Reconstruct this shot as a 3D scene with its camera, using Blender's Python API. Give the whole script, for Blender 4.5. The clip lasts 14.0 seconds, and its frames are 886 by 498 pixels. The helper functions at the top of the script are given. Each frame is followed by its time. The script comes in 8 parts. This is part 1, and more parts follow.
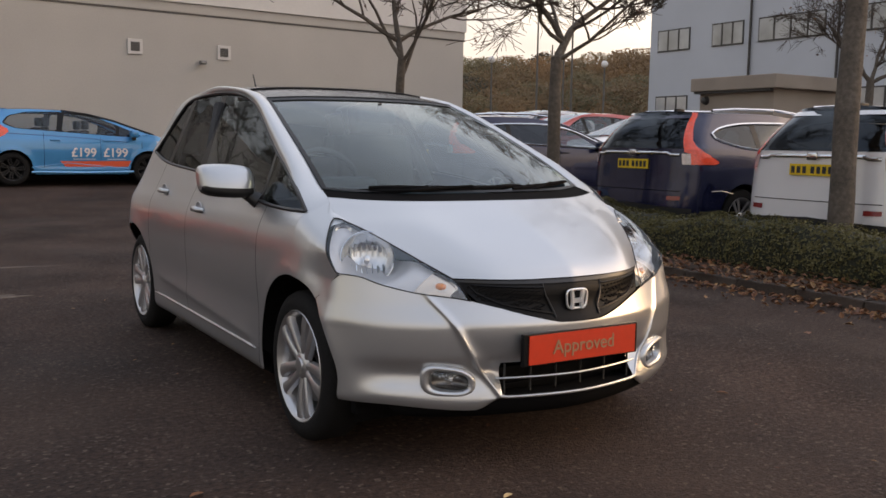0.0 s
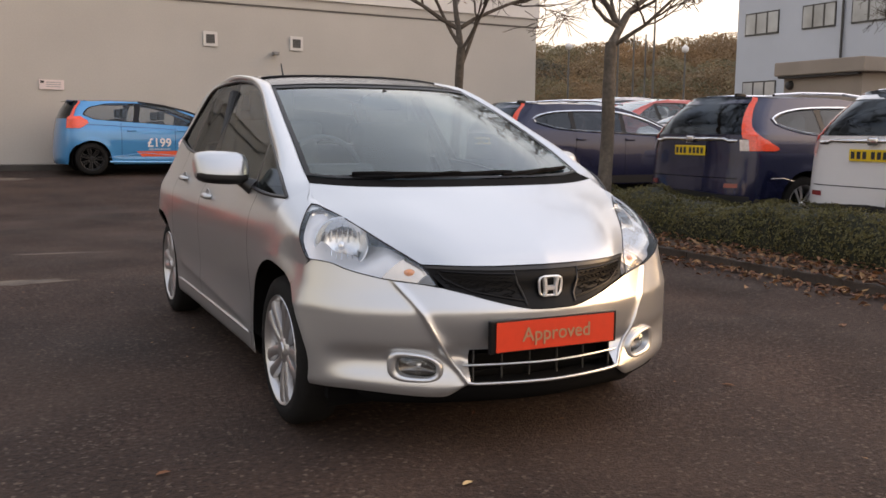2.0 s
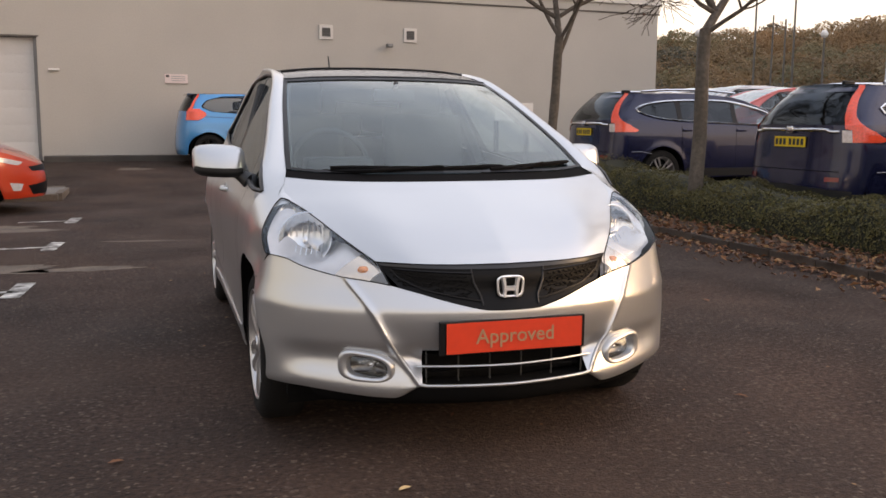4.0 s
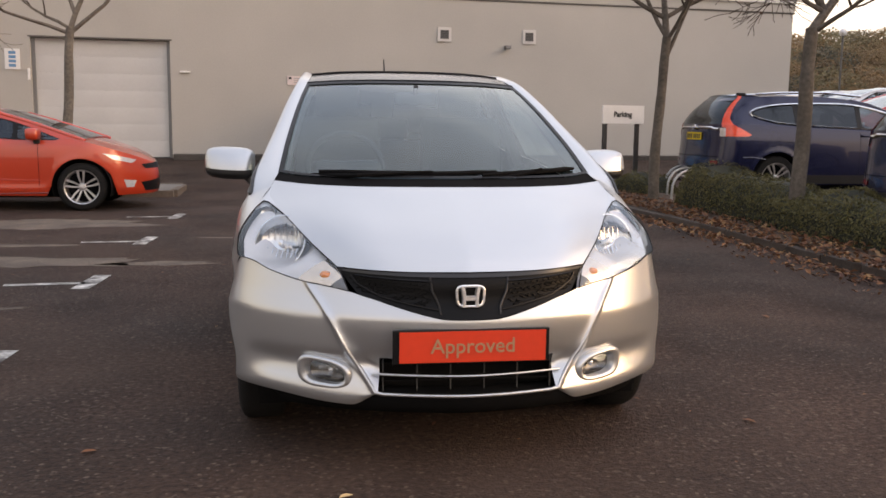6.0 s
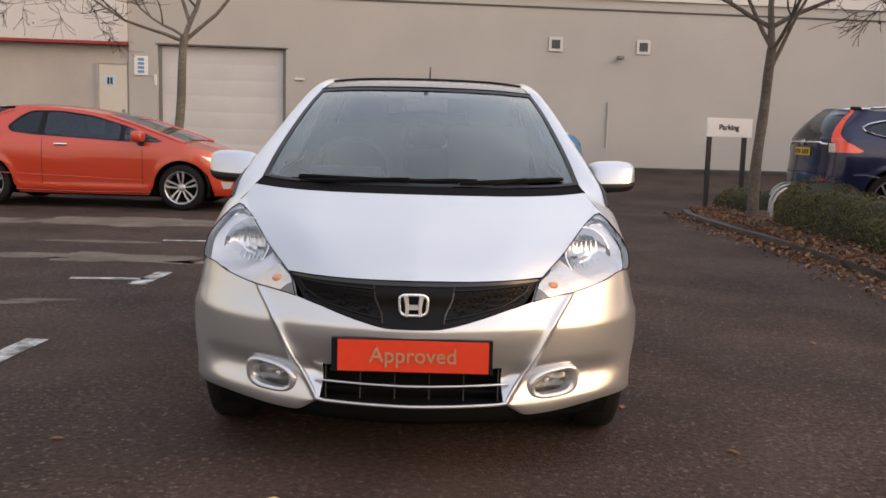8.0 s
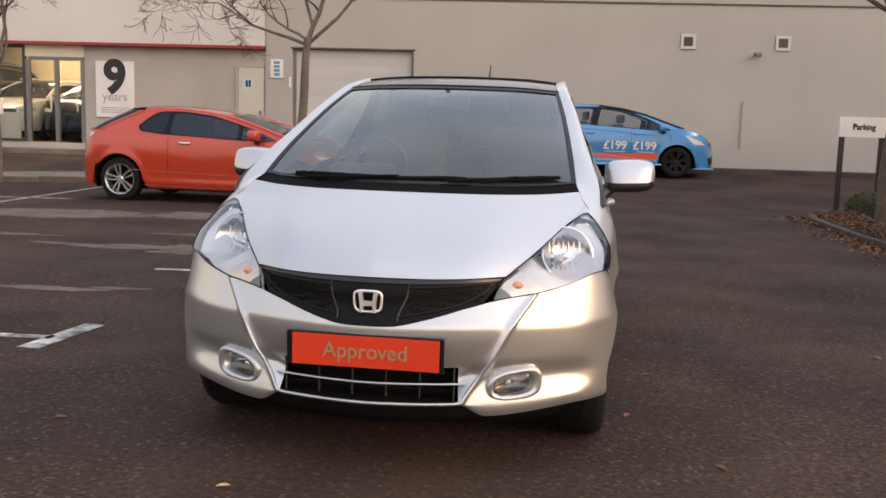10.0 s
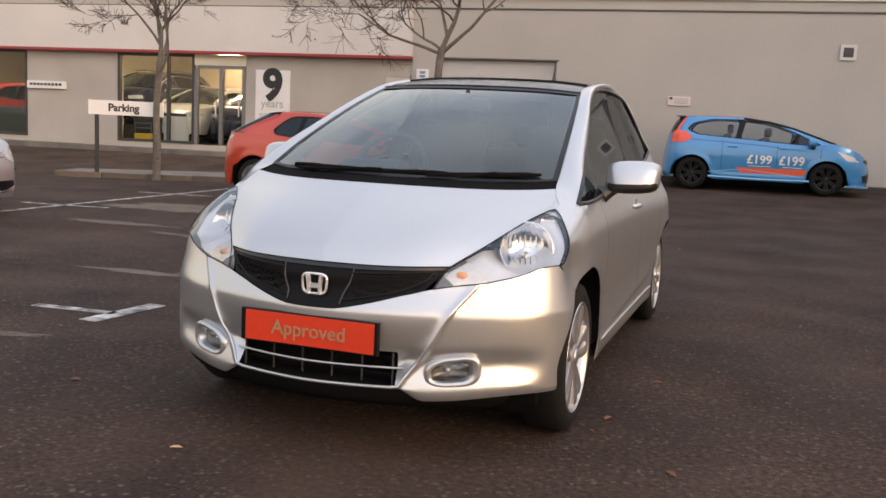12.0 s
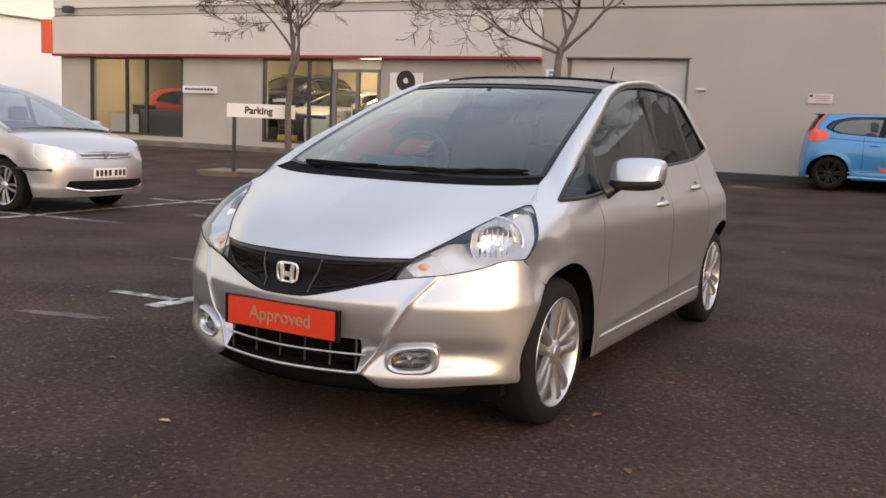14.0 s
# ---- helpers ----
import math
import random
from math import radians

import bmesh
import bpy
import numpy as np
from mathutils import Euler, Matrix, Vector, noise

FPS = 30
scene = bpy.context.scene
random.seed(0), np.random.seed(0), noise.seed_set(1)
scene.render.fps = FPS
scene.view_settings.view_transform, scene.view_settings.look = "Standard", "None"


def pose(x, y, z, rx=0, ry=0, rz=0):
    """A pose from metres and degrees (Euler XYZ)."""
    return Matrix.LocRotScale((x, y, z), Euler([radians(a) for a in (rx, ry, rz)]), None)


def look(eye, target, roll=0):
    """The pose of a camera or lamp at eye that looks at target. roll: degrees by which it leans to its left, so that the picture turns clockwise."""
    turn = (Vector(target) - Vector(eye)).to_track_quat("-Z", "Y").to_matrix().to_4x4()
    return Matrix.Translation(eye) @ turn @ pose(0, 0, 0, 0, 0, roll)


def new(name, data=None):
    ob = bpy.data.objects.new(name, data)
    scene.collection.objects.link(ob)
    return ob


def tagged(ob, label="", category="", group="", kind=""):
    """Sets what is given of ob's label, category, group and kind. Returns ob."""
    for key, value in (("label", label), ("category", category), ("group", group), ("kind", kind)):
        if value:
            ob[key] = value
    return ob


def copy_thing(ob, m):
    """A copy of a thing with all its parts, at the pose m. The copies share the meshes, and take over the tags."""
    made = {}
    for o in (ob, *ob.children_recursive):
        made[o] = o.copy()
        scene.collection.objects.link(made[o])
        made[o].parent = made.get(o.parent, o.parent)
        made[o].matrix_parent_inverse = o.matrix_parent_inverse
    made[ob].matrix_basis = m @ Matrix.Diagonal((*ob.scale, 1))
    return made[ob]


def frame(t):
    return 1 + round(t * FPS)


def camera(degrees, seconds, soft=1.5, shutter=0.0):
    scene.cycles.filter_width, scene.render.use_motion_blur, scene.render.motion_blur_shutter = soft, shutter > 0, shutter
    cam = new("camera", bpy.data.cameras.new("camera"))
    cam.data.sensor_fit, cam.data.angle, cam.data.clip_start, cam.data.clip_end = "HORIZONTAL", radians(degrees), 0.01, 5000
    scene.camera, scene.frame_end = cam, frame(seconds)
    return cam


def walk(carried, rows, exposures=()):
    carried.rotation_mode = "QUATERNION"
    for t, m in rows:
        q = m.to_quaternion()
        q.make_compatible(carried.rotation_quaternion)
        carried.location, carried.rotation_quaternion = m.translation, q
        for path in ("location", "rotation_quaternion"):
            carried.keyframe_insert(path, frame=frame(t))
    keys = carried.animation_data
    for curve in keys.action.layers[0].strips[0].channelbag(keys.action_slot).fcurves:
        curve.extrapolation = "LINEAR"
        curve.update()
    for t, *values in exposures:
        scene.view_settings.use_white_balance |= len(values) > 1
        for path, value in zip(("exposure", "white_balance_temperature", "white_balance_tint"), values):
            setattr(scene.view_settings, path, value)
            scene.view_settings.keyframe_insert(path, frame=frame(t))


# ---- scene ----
# ---- camera ----
cam = camera(51.6, 14.0, 1.6)
EXPOSURES = [(0.0, 0.98, 8450, 20.5), (0.6, 1.43, 8700, 21.5), (3.0, 1.38, 8880, 22), (6.5, 1.46, 8850, 23), (11.0, 1.47, 8750, 22.5), (14.0, 1.43, 8550, 22)]
PATH = [
    (0, (-2.207, -3.355, 1.19), (-1.168, -1.662, 0.963), 0.9),
    (0.5, (-2.182, -3.382, 1.191), (-1.148, -1.686, 0.953), 1.0),
    (1, (-2.066, -3.453, 1.19), (-1.084, -1.728, 0.947), 0.8),
    (1.5, (-1.937, -3.527, 1.184), (-1.03, -1.761, 0.941), 1.1),
    (2, (-1.825, -3.548, 1.182), (-0.953, -1.767, 0.929), 0.5),
    (2.5, (-1.675, -3.552, 1.178), (-0.847, -1.749, 0.921), 0.1),
    (3, (-1.519, -3.581, 1.195), (-0.775, -1.744, 0.926), 0.2),
    (3.5, (-1.345, -3.647, 1.195), (-0.681, -1.781, 0.921), 0.4),
    (6, (-0.567, -3.773, 1.216), (-0.266, -1.815, 0.941), 0.7),
    (6.5, (-0.385, -3.821, 1.212), (-0.178, -1.851, 0.934), 1.6),
    (7, (-0.24, -3.81, 1.196), (-0.095, -1.831, 0.941), 1.0),
    (7.5, (-0.057, -3.803, 1.207), (0.023, -1.82, 0.963), 1.5),
    (8, (0.066, -3.772, 1.218), (0.084, -1.789, 0.958), 1.7),
    (10.5, (0.95, -3.701, 1.224), (0.525, -1.765, 0.961), 1.8),
    (11, (1.176, -3.715, 1.229), (0.636, -1.804, 0.989), 2.3),
    (11.5, (1.34, -3.679, 1.203), (0.738, -1.788, 0.951), 2.9),
    (12, (1.507, -3.605, 1.18), (0.84, -1.736, 0.926), 2.7),
    (12.5, (1.686, -3.544, 1.199), (0.944, -1.705, 0.938), 3.4),
    (13, (1.885, -3.511, 1.203), (1.06, -1.707, 0.951), 2.7),
    (13.5, (2.096, -3.477, 1.205), (1.176, -1.72, 0.951), 3.5),
    (14, (2.185, -3.414, 1.194), (1.212, -1.687, 0.928), 2.4),
]
walk(cam, [(t, look(eye, target, roll)) for t, eye, target, roll in PATH], EXPOSURES)

# ---- daylight: low hazy sun behind thin cloud ----
SUN_AZ, SUN_EL = 104.0, 15.0     # degrees: azimuth from +y towards +x, height
world = bpy.data.worlds.new("sky")
scene.world = world
world.use_nodes = True
wn = world.node_tree.nodes
sky = wn.new("ShaderNodeTexSky")
sky.sky_type, sky.sun_disc = "NISHITA", False
sky.sun_elevation, sky.sun_rotation = radians(SUN_EL), radians(SUN_AZ)
sky.air_density, sky.dust_density, sky.ozone_density = 1.3, 4.0, 1.0
# thin even cloud over the whole sky lies before the blue
veil = wn.new("ShaderNodeMix")
veil.data_type = "RGBA"
veil.inputs["Factor"].default_value = 0.62
cloud = wn.new("ShaderNodeTexNoise")
cloud.inputs["Scale"].default_value, cloud.inputs["Detail"].default_value, cloud.inputs["Roughness"].default_value = 2.6, 5.0, 0.55
ramp = wn.new("ShaderNodeValToRGB")
ramp.color_ramp.elements[0].position, ramp.color_ramp.elements[0].color = 0.34, (4.0, 4.6, 5.7, 1)
ramp.color_ramp.elements[1].position, ramp.color_ramp.elements[1].color = 0.68, (7.2, 7.5, 8.0, 1)
coord = wn.new("ShaderNodeTexCoord")
flat = wn.new("ShaderNodeMapping")
flat.inputs["Scale"].default_value = (1.0, 1.0, 2.2)
world.node_tree.links.new(coord.outputs["Generated"], flat.inputs["Vector"])
world.node_tree.links.new(flat.outputs[0], cloud.inputs["Vector"])
world.node_tree.links.new(cloud.outputs["Fac"], ramp.inputs[0])
# the cloud is warmer low down and bluer overhead
updown = wn.new("ShaderNodeSeparateXYZ")
height = wn.new("ShaderNodeMapRange")
height.inputs["From Min"].default_value, height.inputs["From Max"].default_value = 0.05, 0.65
tone = wn.new("ShaderNodeMix")
tone.data_type = "RGBA"
tone.inputs["A"].default_value, tone.inputs["B"].default_value = (1.06, 1.0, 0.90, 1), (0.72, 0.90, 1.12, 1)
tinted = wn.new("ShaderNodeMix")
tinted.data_type, tinted.blend_type = "RGBA", "MULTIPLY"
tinted.inputs["Factor"].default_value = 1.0
world.node_tree.links.new(coord.outputs["Generated"], updown.inputs[0])
world.node_tree.links.new(updown.outputs["Z"], height.inputs["Value"])
world.node_tree.links.new(height.outputs[0], tone.inputs["Factor"])
# the cloud glows towards the sun
toward = wn.new("ShaderNodeVectorMath")
toward.operation = "DOT_PRODUCT"
toward.inputs[1].default_value = (math.sin(radians(SUN_AZ)) * math.cos(radians(SUN_EL)), math.cos(radians(SUN_AZ)) * math.cos(radians(SUN_EL)), math.sin(radians(SUN_EL)))
glow = wn.new("ShaderNodeMapRange")
glow.inputs["From Min"].default_value, glow.inputs["From Max"].default_value = -0.9, 0.95
glow.inputs["To Min"].default_value, glow.inputs["To Max"].default_value = 0.56, 1.28
lit = wn.new("ShaderNodeVectorMath")
lit.operation = "SCALE"
world.node_tree.links.new(coord.outputs["Generated"], toward.inputs[0])
world.node_tree.links.new(toward.outputs["Value"], glow.inputs["Value"])
world.node_tree.links.new(ramp.outputs[0], lit.inputs[0])
world.node_tree.links.new(glow.outputs[0], lit.inputs["Scale"])
world.node_tree.links.new(lit.outputs[0], tinted.inputs["A"])
world.node_tree.links.new(tone.outputs["Result"], tinted.inputs["B"])
world.node_tree.links.new(tinted.outputs["Result"], veil.inputs["B"])
world.node_tree.links.new(sky.outputs[0], veil.inputs["A"])
wn["Background"].inputs["Strength"].default_value = 0.12
world.node_tree.links.new(veil.outputs["Result"], wn["Background"].inputs["Color"])
sun = new("sun", bpy.data.lights.new("sun", "SUN"))
sun.data.energy, sun.data.angle, sun.data.color = 0.4, radians(38), (1.0, 0.86, 0.68)
sd = Vector((math.sin(radians(SUN_AZ)) * math.cos(radians(SUN_EL)), math.cos(radians(SUN_AZ)) * math.cos(radians(SUN_EL)), math.sin(radians(SUN_EL))))
sun.matrix_world = look(sd * 50, (0, 0, 0))

# ---- materials ----
def mat(name, color, rough=0.5, metal=0.0, grain=0.0, gscale=40.0, stain=0.0, sscale=1.5, bump=0.0, bscale=60.0, coat=0.0,
        emit=None, power=0.0, trans=0.0, per_object=0.0, spec=None, color2=None, detail=4.0):
    m = bpy.data.materials.new(name)
    m.use_nodes = True
    nt = m.node_tree
    N, L = nt.nodes, nt.links
    p = N["Principled BSDF"]
    p.inputs["Roughness"].default_value = rough
    p.inputs["Metallic"].default_value = metal
    p.inputs["Coat Weight"].default_value = coat
    p.inputs["Coat Roughness"].default_value = 0.03
    p.inputs["Transmission Weight"].default_value = trans
    if spec is not None:
        p.inputs["Specular IOR Level"].default_value = spec
    tc = N.new("ShaderNodeTexCoord")
    col = N.new("ShaderNodeRGB")
    col.outputs[0].default_value = (*color, 1)
    out = col.outputs[0]

    def noise_tex(scale, det=detail):
        n = N.new("ShaderNodeTexNoise")
        n.inputs["Scale"].default_value, n.inputs["Detail"].default_value = scale, det
        L.new(tc.outputs["Object"], n.inputs["Vector"])
        return n.outputs["Fac"]

    def vary(out, fac, amount):
        r = N.new("ShaderNodeMapRange")
        r.inputs["From Min"].default_value, r.inputs["From Max"].default_value = 0.3, 0.7
        r.inputs["To Min"].default_value, r.inputs["To Max"].default_value = 1 - amount, 1 + amount
        L.new(fac, r.inputs["Value"])
        v = N.new("ShaderNodeVectorMath")
        v.operation = "SCALE"
        L.new(out, v.inputs[0])
        L.new(r.outputs[0], v.inputs["Scale"])
        return v.outputs[0]

    if color2 is not None:
        mx = N.new("ShaderNodeMix")
        mx.data_type = "RGBA"
        rr = N.new("ShaderNodeMapRange")
        rr.inputs["From Min"].default_value, rr.inputs["From Max"].default_value = 0.42, 0.62
        L.new(noise_tex(sscale * 1.7, 6), rr.inputs["Value"])
        L.new(rr.outputs[0], mx.inputs["Factor"])
        L.new(out, mx.inputs["A"])
        mx.inputs["B"].default_value = (*color2, 1)
        out = mx.outputs["Result"]
    if stain:
        out = vary(out, noise_tex(sscale, 5), stain)
    if grain:
        out = vary(out, noise_tex(gscale), grain)
    if per_object:
        oi = N.new("ShaderNodeObjectInfo")
        r = N.new("ShaderNodeMapRange")
        r.inputs["From Min"].default_value, r.inputs["From Max"].default_value = 0, 1
        r.inputs["To Min"].default_value, r.inputs["To Max"].default_value = 1 - per_object, 1 + per_object
        L.new(oi.outputs["Random"], r.inputs["Value"])
        v = N.new("ShaderNodeVectorMath")
        v.operation = "SCALE"
        L.new(out, v.inputs[0])
        L.new(r.outputs[0], v.inputs["Scale"])
        out = v.outputs[0]
    L.new(out, p.inputs["Base Color"])
    if bump:
        b = N.new("ShaderNodeBump")
        b.inputs["Strength"].default_value, b.inputs["Distance"].default_value = bump, 0.01
        L.new(noise_tex(bscale), b.inputs["Height"])
        L.new(b.outputs[0], p.inputs["Normal"])
    if emit:
        p.inputs["Emission Color"].default_value = (*emit, 1)
        p.inputs["Emission Strength"].default_value = power
    return m


def glass(name, tint, gloss=0.02, face=0.06, edge=4.0, sheen=(0.84, 0.93, 1.0)):
    """Car and shop glass: a clear tinted pane with a fresnel gloss."""
    m = bpy.data.materials.new(name)
    m.use_nodes = True
    nt = m.node_tree
    N, L = nt.nodes, nt.links
    N.remove(N["Principled BSDF"])
    t = N.new("ShaderNodeBsdfTransparent")
    t.inputs[0].default_value = (*tint, 1)
    g = N.new("ShaderNodeBsdfGlossy")
    g.inputs["Roughness"].default_value = gloss
    g.inputs["Color"].default_value = (*sheen, 1)
    lw = N.new("ShaderNodeLayerWeight")
    lw.inputs["Blend"].default_value = 0.5
    pw = N.new("ShaderNodeMath")
    pw.operation, pw.inputs[1].default_value = "POWER", edge
    L.new(lw.outputs["Facing"], pw.inputs[0])
    f = N.new("ShaderNodeMapRange")
    f.inputs["To Min"].default_value, f.inputs["To Max"].default_value = face, 1.0
    L.new(pw.outputs[0], f.inputs["Value"])
    mx = N.new("ShaderNodeMixShader")
    L.new(f.outputs[0], mx.inputs[0])
    L.new(t.outputs[0], mx.inputs[1])
    L.new(g.outputs[0], mx.inputs[2])
    L.new(mx.outputs[0], N["Material Output"].inputs[0])
    return m


M = {}


def asphalt():
    m = mat("asphalt", (0.0405, 0.0243, 0.0184), 0.9, stain=0.48, sscale=0.9, bump=1.0, bscale=85, spec=0.22, grain=0.55, gscale=38)
    nt = m.node_tree
    N, L = nt.nodes, nt.links
    p = N["Principled BSDF"]
    src = p.inputs["Base Color"].links[0].from_socket
    tc = next(n for n in N if n.bl_idname == "ShaderNodeTexCoord")
    vo = N.new("ShaderNodeTexVoronoi")
    vo.inputs["Scale"].default_value = 72
    L.new(tc.outputs["Object"], vo.inputs["Vector"])
    r = N.new("ShaderNodeMapRange")
    r.inputs["From Min"].default_value, r.inputs["From Max"].default_value = 0.90, 1.0
    r.inputs["To Min"].default_value, r.inputs["To Max"].default_value = 0.0, 1.0
    sep = N.new("ShaderNodeSeparateColor")
    L.new(vo.outputs["Color"], sep.inputs[0])
    L.new(sep.outputs[0], r.inputs["Value"])
    mx = N.new("ShaderNodeMix")
    mx.data_type = "RGBA"
    L.new(r.outputs[0], mx.inputs["Factor"])
    L.new(src, mx.inputs["A"])
    mx.inputs["B"].default_value = (0.108, 0.078, 0.062, 1)
    L.new(mx.outputs["Result"], p.inputs["Base Color"])
    n3, r3, m3 = N.new("ShaderNodeTexNoise"), N.new("ShaderNodeMapRange"), N.new("ShaderNodeMix")
    n3.inputs["Scale"].default_value, n3.inputs["Detail"].default_value = 0.5, 7
    L.new(tc.outputs["Object"], n3.inputs["Vector"])
    r3.inputs["From Min"].default_value, r3.inputs["From Max"].default_value, r3.inputs["To Max"].default_value = 0.52, 0.72, 0.55
    L.new(n3.outputs["Fac"], r3.inputs["Value"])
    m3.data_type = "RGBA"
    L.new(r3.outputs[0], m3.inputs["Factor"])
    L.new(mx.outputs["Result"], m3.inputs["A"])
    m3.inputs["B"].default_value = (0.064, 0.040, 0.029, 1)
    L.new(m3.outputs["Result"], p.inputs["Base Color"])
    n2 = N.new("ShaderNodeTexNoise")
    n2.inputs["Scale"].default_value, n2.inputs["Detail"].default_value = 0.8, 6
    L.new(tc.outputs["Object"], n2.inputs["Vector"])
    r2 = N.new("ShaderNodeMapRange")
    r2.inputs["From Min"].default_value, r2.inputs["From Max"].default_value = 0.35, 0.65
    r2.inputs["To Min"].default_value, r2.inputs["To Max"].default_value = 0.80, 0.98
    L.new(n2.outputs["Fac"], r2.inputs["Value"])
    L.new(r2.outputs[0], p.inputs["Roughness"])
    return m


M["asphalt"] = asphalt()
M["mulch"] = mat("mulch", (0.06, 0.035, 0.022), 0.95, grain=0.5, gscale=30, stain=0.4, sscale=3, bump=1.0, bscale=40)
M["kerb"] = mat("kerb_concrete", (0.070, 0.050, 0.039), 0.9, grain=0.2, gscale=60, stain=0.3, sscale=2, bump=0.4, per_object=0.12)
M["cladding"] = mat("cladding_grey", (0.405, 0.378, 0.342), 0.6, grain=0.03, gscale=30, stain=0.06, sscale=0.5)
M["cladding_white"] = mat("cladding_white", (0.58, 0.55, 0.52), 0.5, grain=0.03, gscale=30, stain=0.06, sscale=0.5)
M["render_grey"] = mat("rendered_wall", (0.40, 0.365, 0.325), 0.8, grain=0.06, gscale=60, stain=0.08, sscale=0.8, bump=0.2)
M["poster_red"] = mat("orange_red_panel", (0.75, 0.10, 0.04), 0.45, grain=0.04)
M["pale_blue"] = mat("pale_blue_sign", (0.45, 0.60, 0.68), 0.5)
M["red"] = mat("red_trim", (0.30, 0.03, 0.03), 0.5, grain=0.05)
# near-black for joints, hidden parts and recesses whose deep shade is in the colour
M["dark"] = mat("black_and_deep_shade", (0.005, 0.005, 0.0055), 0.8, spec=0.1)
M["silver_paint"] = mat("silver_metallic_paint", (0.495, 0.508, 0.522), 0.30, 0.78, coat=0.55, grain=0.03, gscale=900, stain=0.02, sscale=2)
M["black_plastic"] = mat("black_plastic", (0.012, 0.012, 0.013), 0.45, grain=0.15, gscale=200)

# ---- small tools ----
def part(name, bm, material, parent=None, label="", smooth=None):
    """Links a bmesh as one mesh object; smooth: the angle in degrees up to which edges are shaded smooth."""
    me = bpy.data.meshes.new(name)
    bm.normal_update()
    bm.to_mesh(me)
    bm.free()
    mats = material if isinstance(material, (list, tuple)) else [material]
    for m in mats:
        me.materials.append(m)
    if smooth is not None:
        me.shade_smooth()
        me.set_sharp_from_angle(angle=radians(smooth))
    ob = new(name, me)
    if parent is not None:
        ob.parent = parent
    if label:
        ob["label"] = label
    return ob


def box(bm, x0, x1, y0, y1, z0, z1, bevel=0.0, m=None):
    vs = [bm.verts.new((x, y, z)) for x in (x0, x1) for y in (y0, y1) for z in (z0, z1)]
    fs = [bm.faces.new([vs[i] for i in q]) for q in ((0, 1, 3, 2), (4, 6, 7, 5), (0, 4, 5, 1), (2, 3, 7, 6), (0, 2, 6, 4), (1, 5, 7, 3))]
    if bevel:
        es = list({e for f in fs for e in f.edges})
        r = bmesh.ops.bevel(bm, geom=es, offset=bevel, segments=2, affect="EDGES", profile=0.6)
        vs = list({v for f in r["faces"] for v in f.verts} | {v for v in vs if v.is_valid})
    if m is not None:
        bmesh.ops.transform(bm, matrix=m, verts=[v for v in vs if v.is_valid])
    return bm


def boxed(*a, **k):
    return box(bmesh.new(), *a, **k)


def tube(bm, pts, radii, seg=8, caps=True):
    """A tapered tube along points."""
    rings = []
    pts = [Vector(p) for p in pts]
    if not isinstance(radii, (list, tuple)):
        radii = [radii] * len(pts)
    ref = None
    for i, p in enumerate(pts):
        d = (pts[min(i + 1, len(pts) - 1)] - pts[max(i - 1, 0)]).normalized()
        if ref is None:
            ref = d.orthogonal().normalized()
        a = (ref - d * ref.dot(d)).normalized()
        ref = a
        b = d.cross(a)
        rings.append([bm.verts.new(p + radii[i] * (math.cos(2 * math.pi * k / seg) * a + math.sin(2 * math.pi * k / seg) * b)) for k in range(seg)])
    for r0, r1 in zip(rings, rings[1:]):
        for k in range(seg):
            bm.faces.new((r0[k], r0[(k + 1) % seg], r1[(k + 1) % seg], r1[k]))
    if caps:
        bm.faces.new(rings[0][::-1])
        bm.faces.new(rings[-1])
    return bm


def smoothstep(a, b, x):
    t = min(1.0, max(0.0, (x - a) / (b - a)))
    return t * t * (3 - 2 * t)


def ground_z(x, y):
    """The car park is level round the silver car and rises gently towards the building."""
    return 0.34 * smoothstep(10.5, 18.0, y) + 0.30 * smoothstep(9.5, 12.5, x) * smoothstep(5, 12, y)


# ---- ground: one sheet to the horizon ----
def build_ground():
    def axis(lo, hi, step):
        near = [lo + step * i for i in range(int((hi - lo) / step) + 1)]
        return [lo - 700, lo - 300, lo - 120, lo - 50, lo - 15] + near + [hi + 15, hi + 50, hi + 120, hi + 300, hi + 700]
    bm = bmesh.new()
    xs, ys = axis(-30, 30, 1.0), axis(-12, 24, 0.75)
    grid = [[bm.verts.new((x, y, ground_z(x, y))) for x in xs] for y in ys]
    for r0, r1 in zip(grid, grid[1:]):
        for i in range(len(xs) - 1):
            bm.faces.new((r0[i], r0[i + 1], r1[i + 1], r1[i]))
    return tagged(part("ground", bm, M["asphalt"], smooth=60), "dark worn asphalt car park, damp in patches", "ground", kind="structure")


build_ground()
WALL = pose(0, 17.7, 0.34, 0, 0, 4.57)     # the building's face: x along it, y into it, z up from its foot

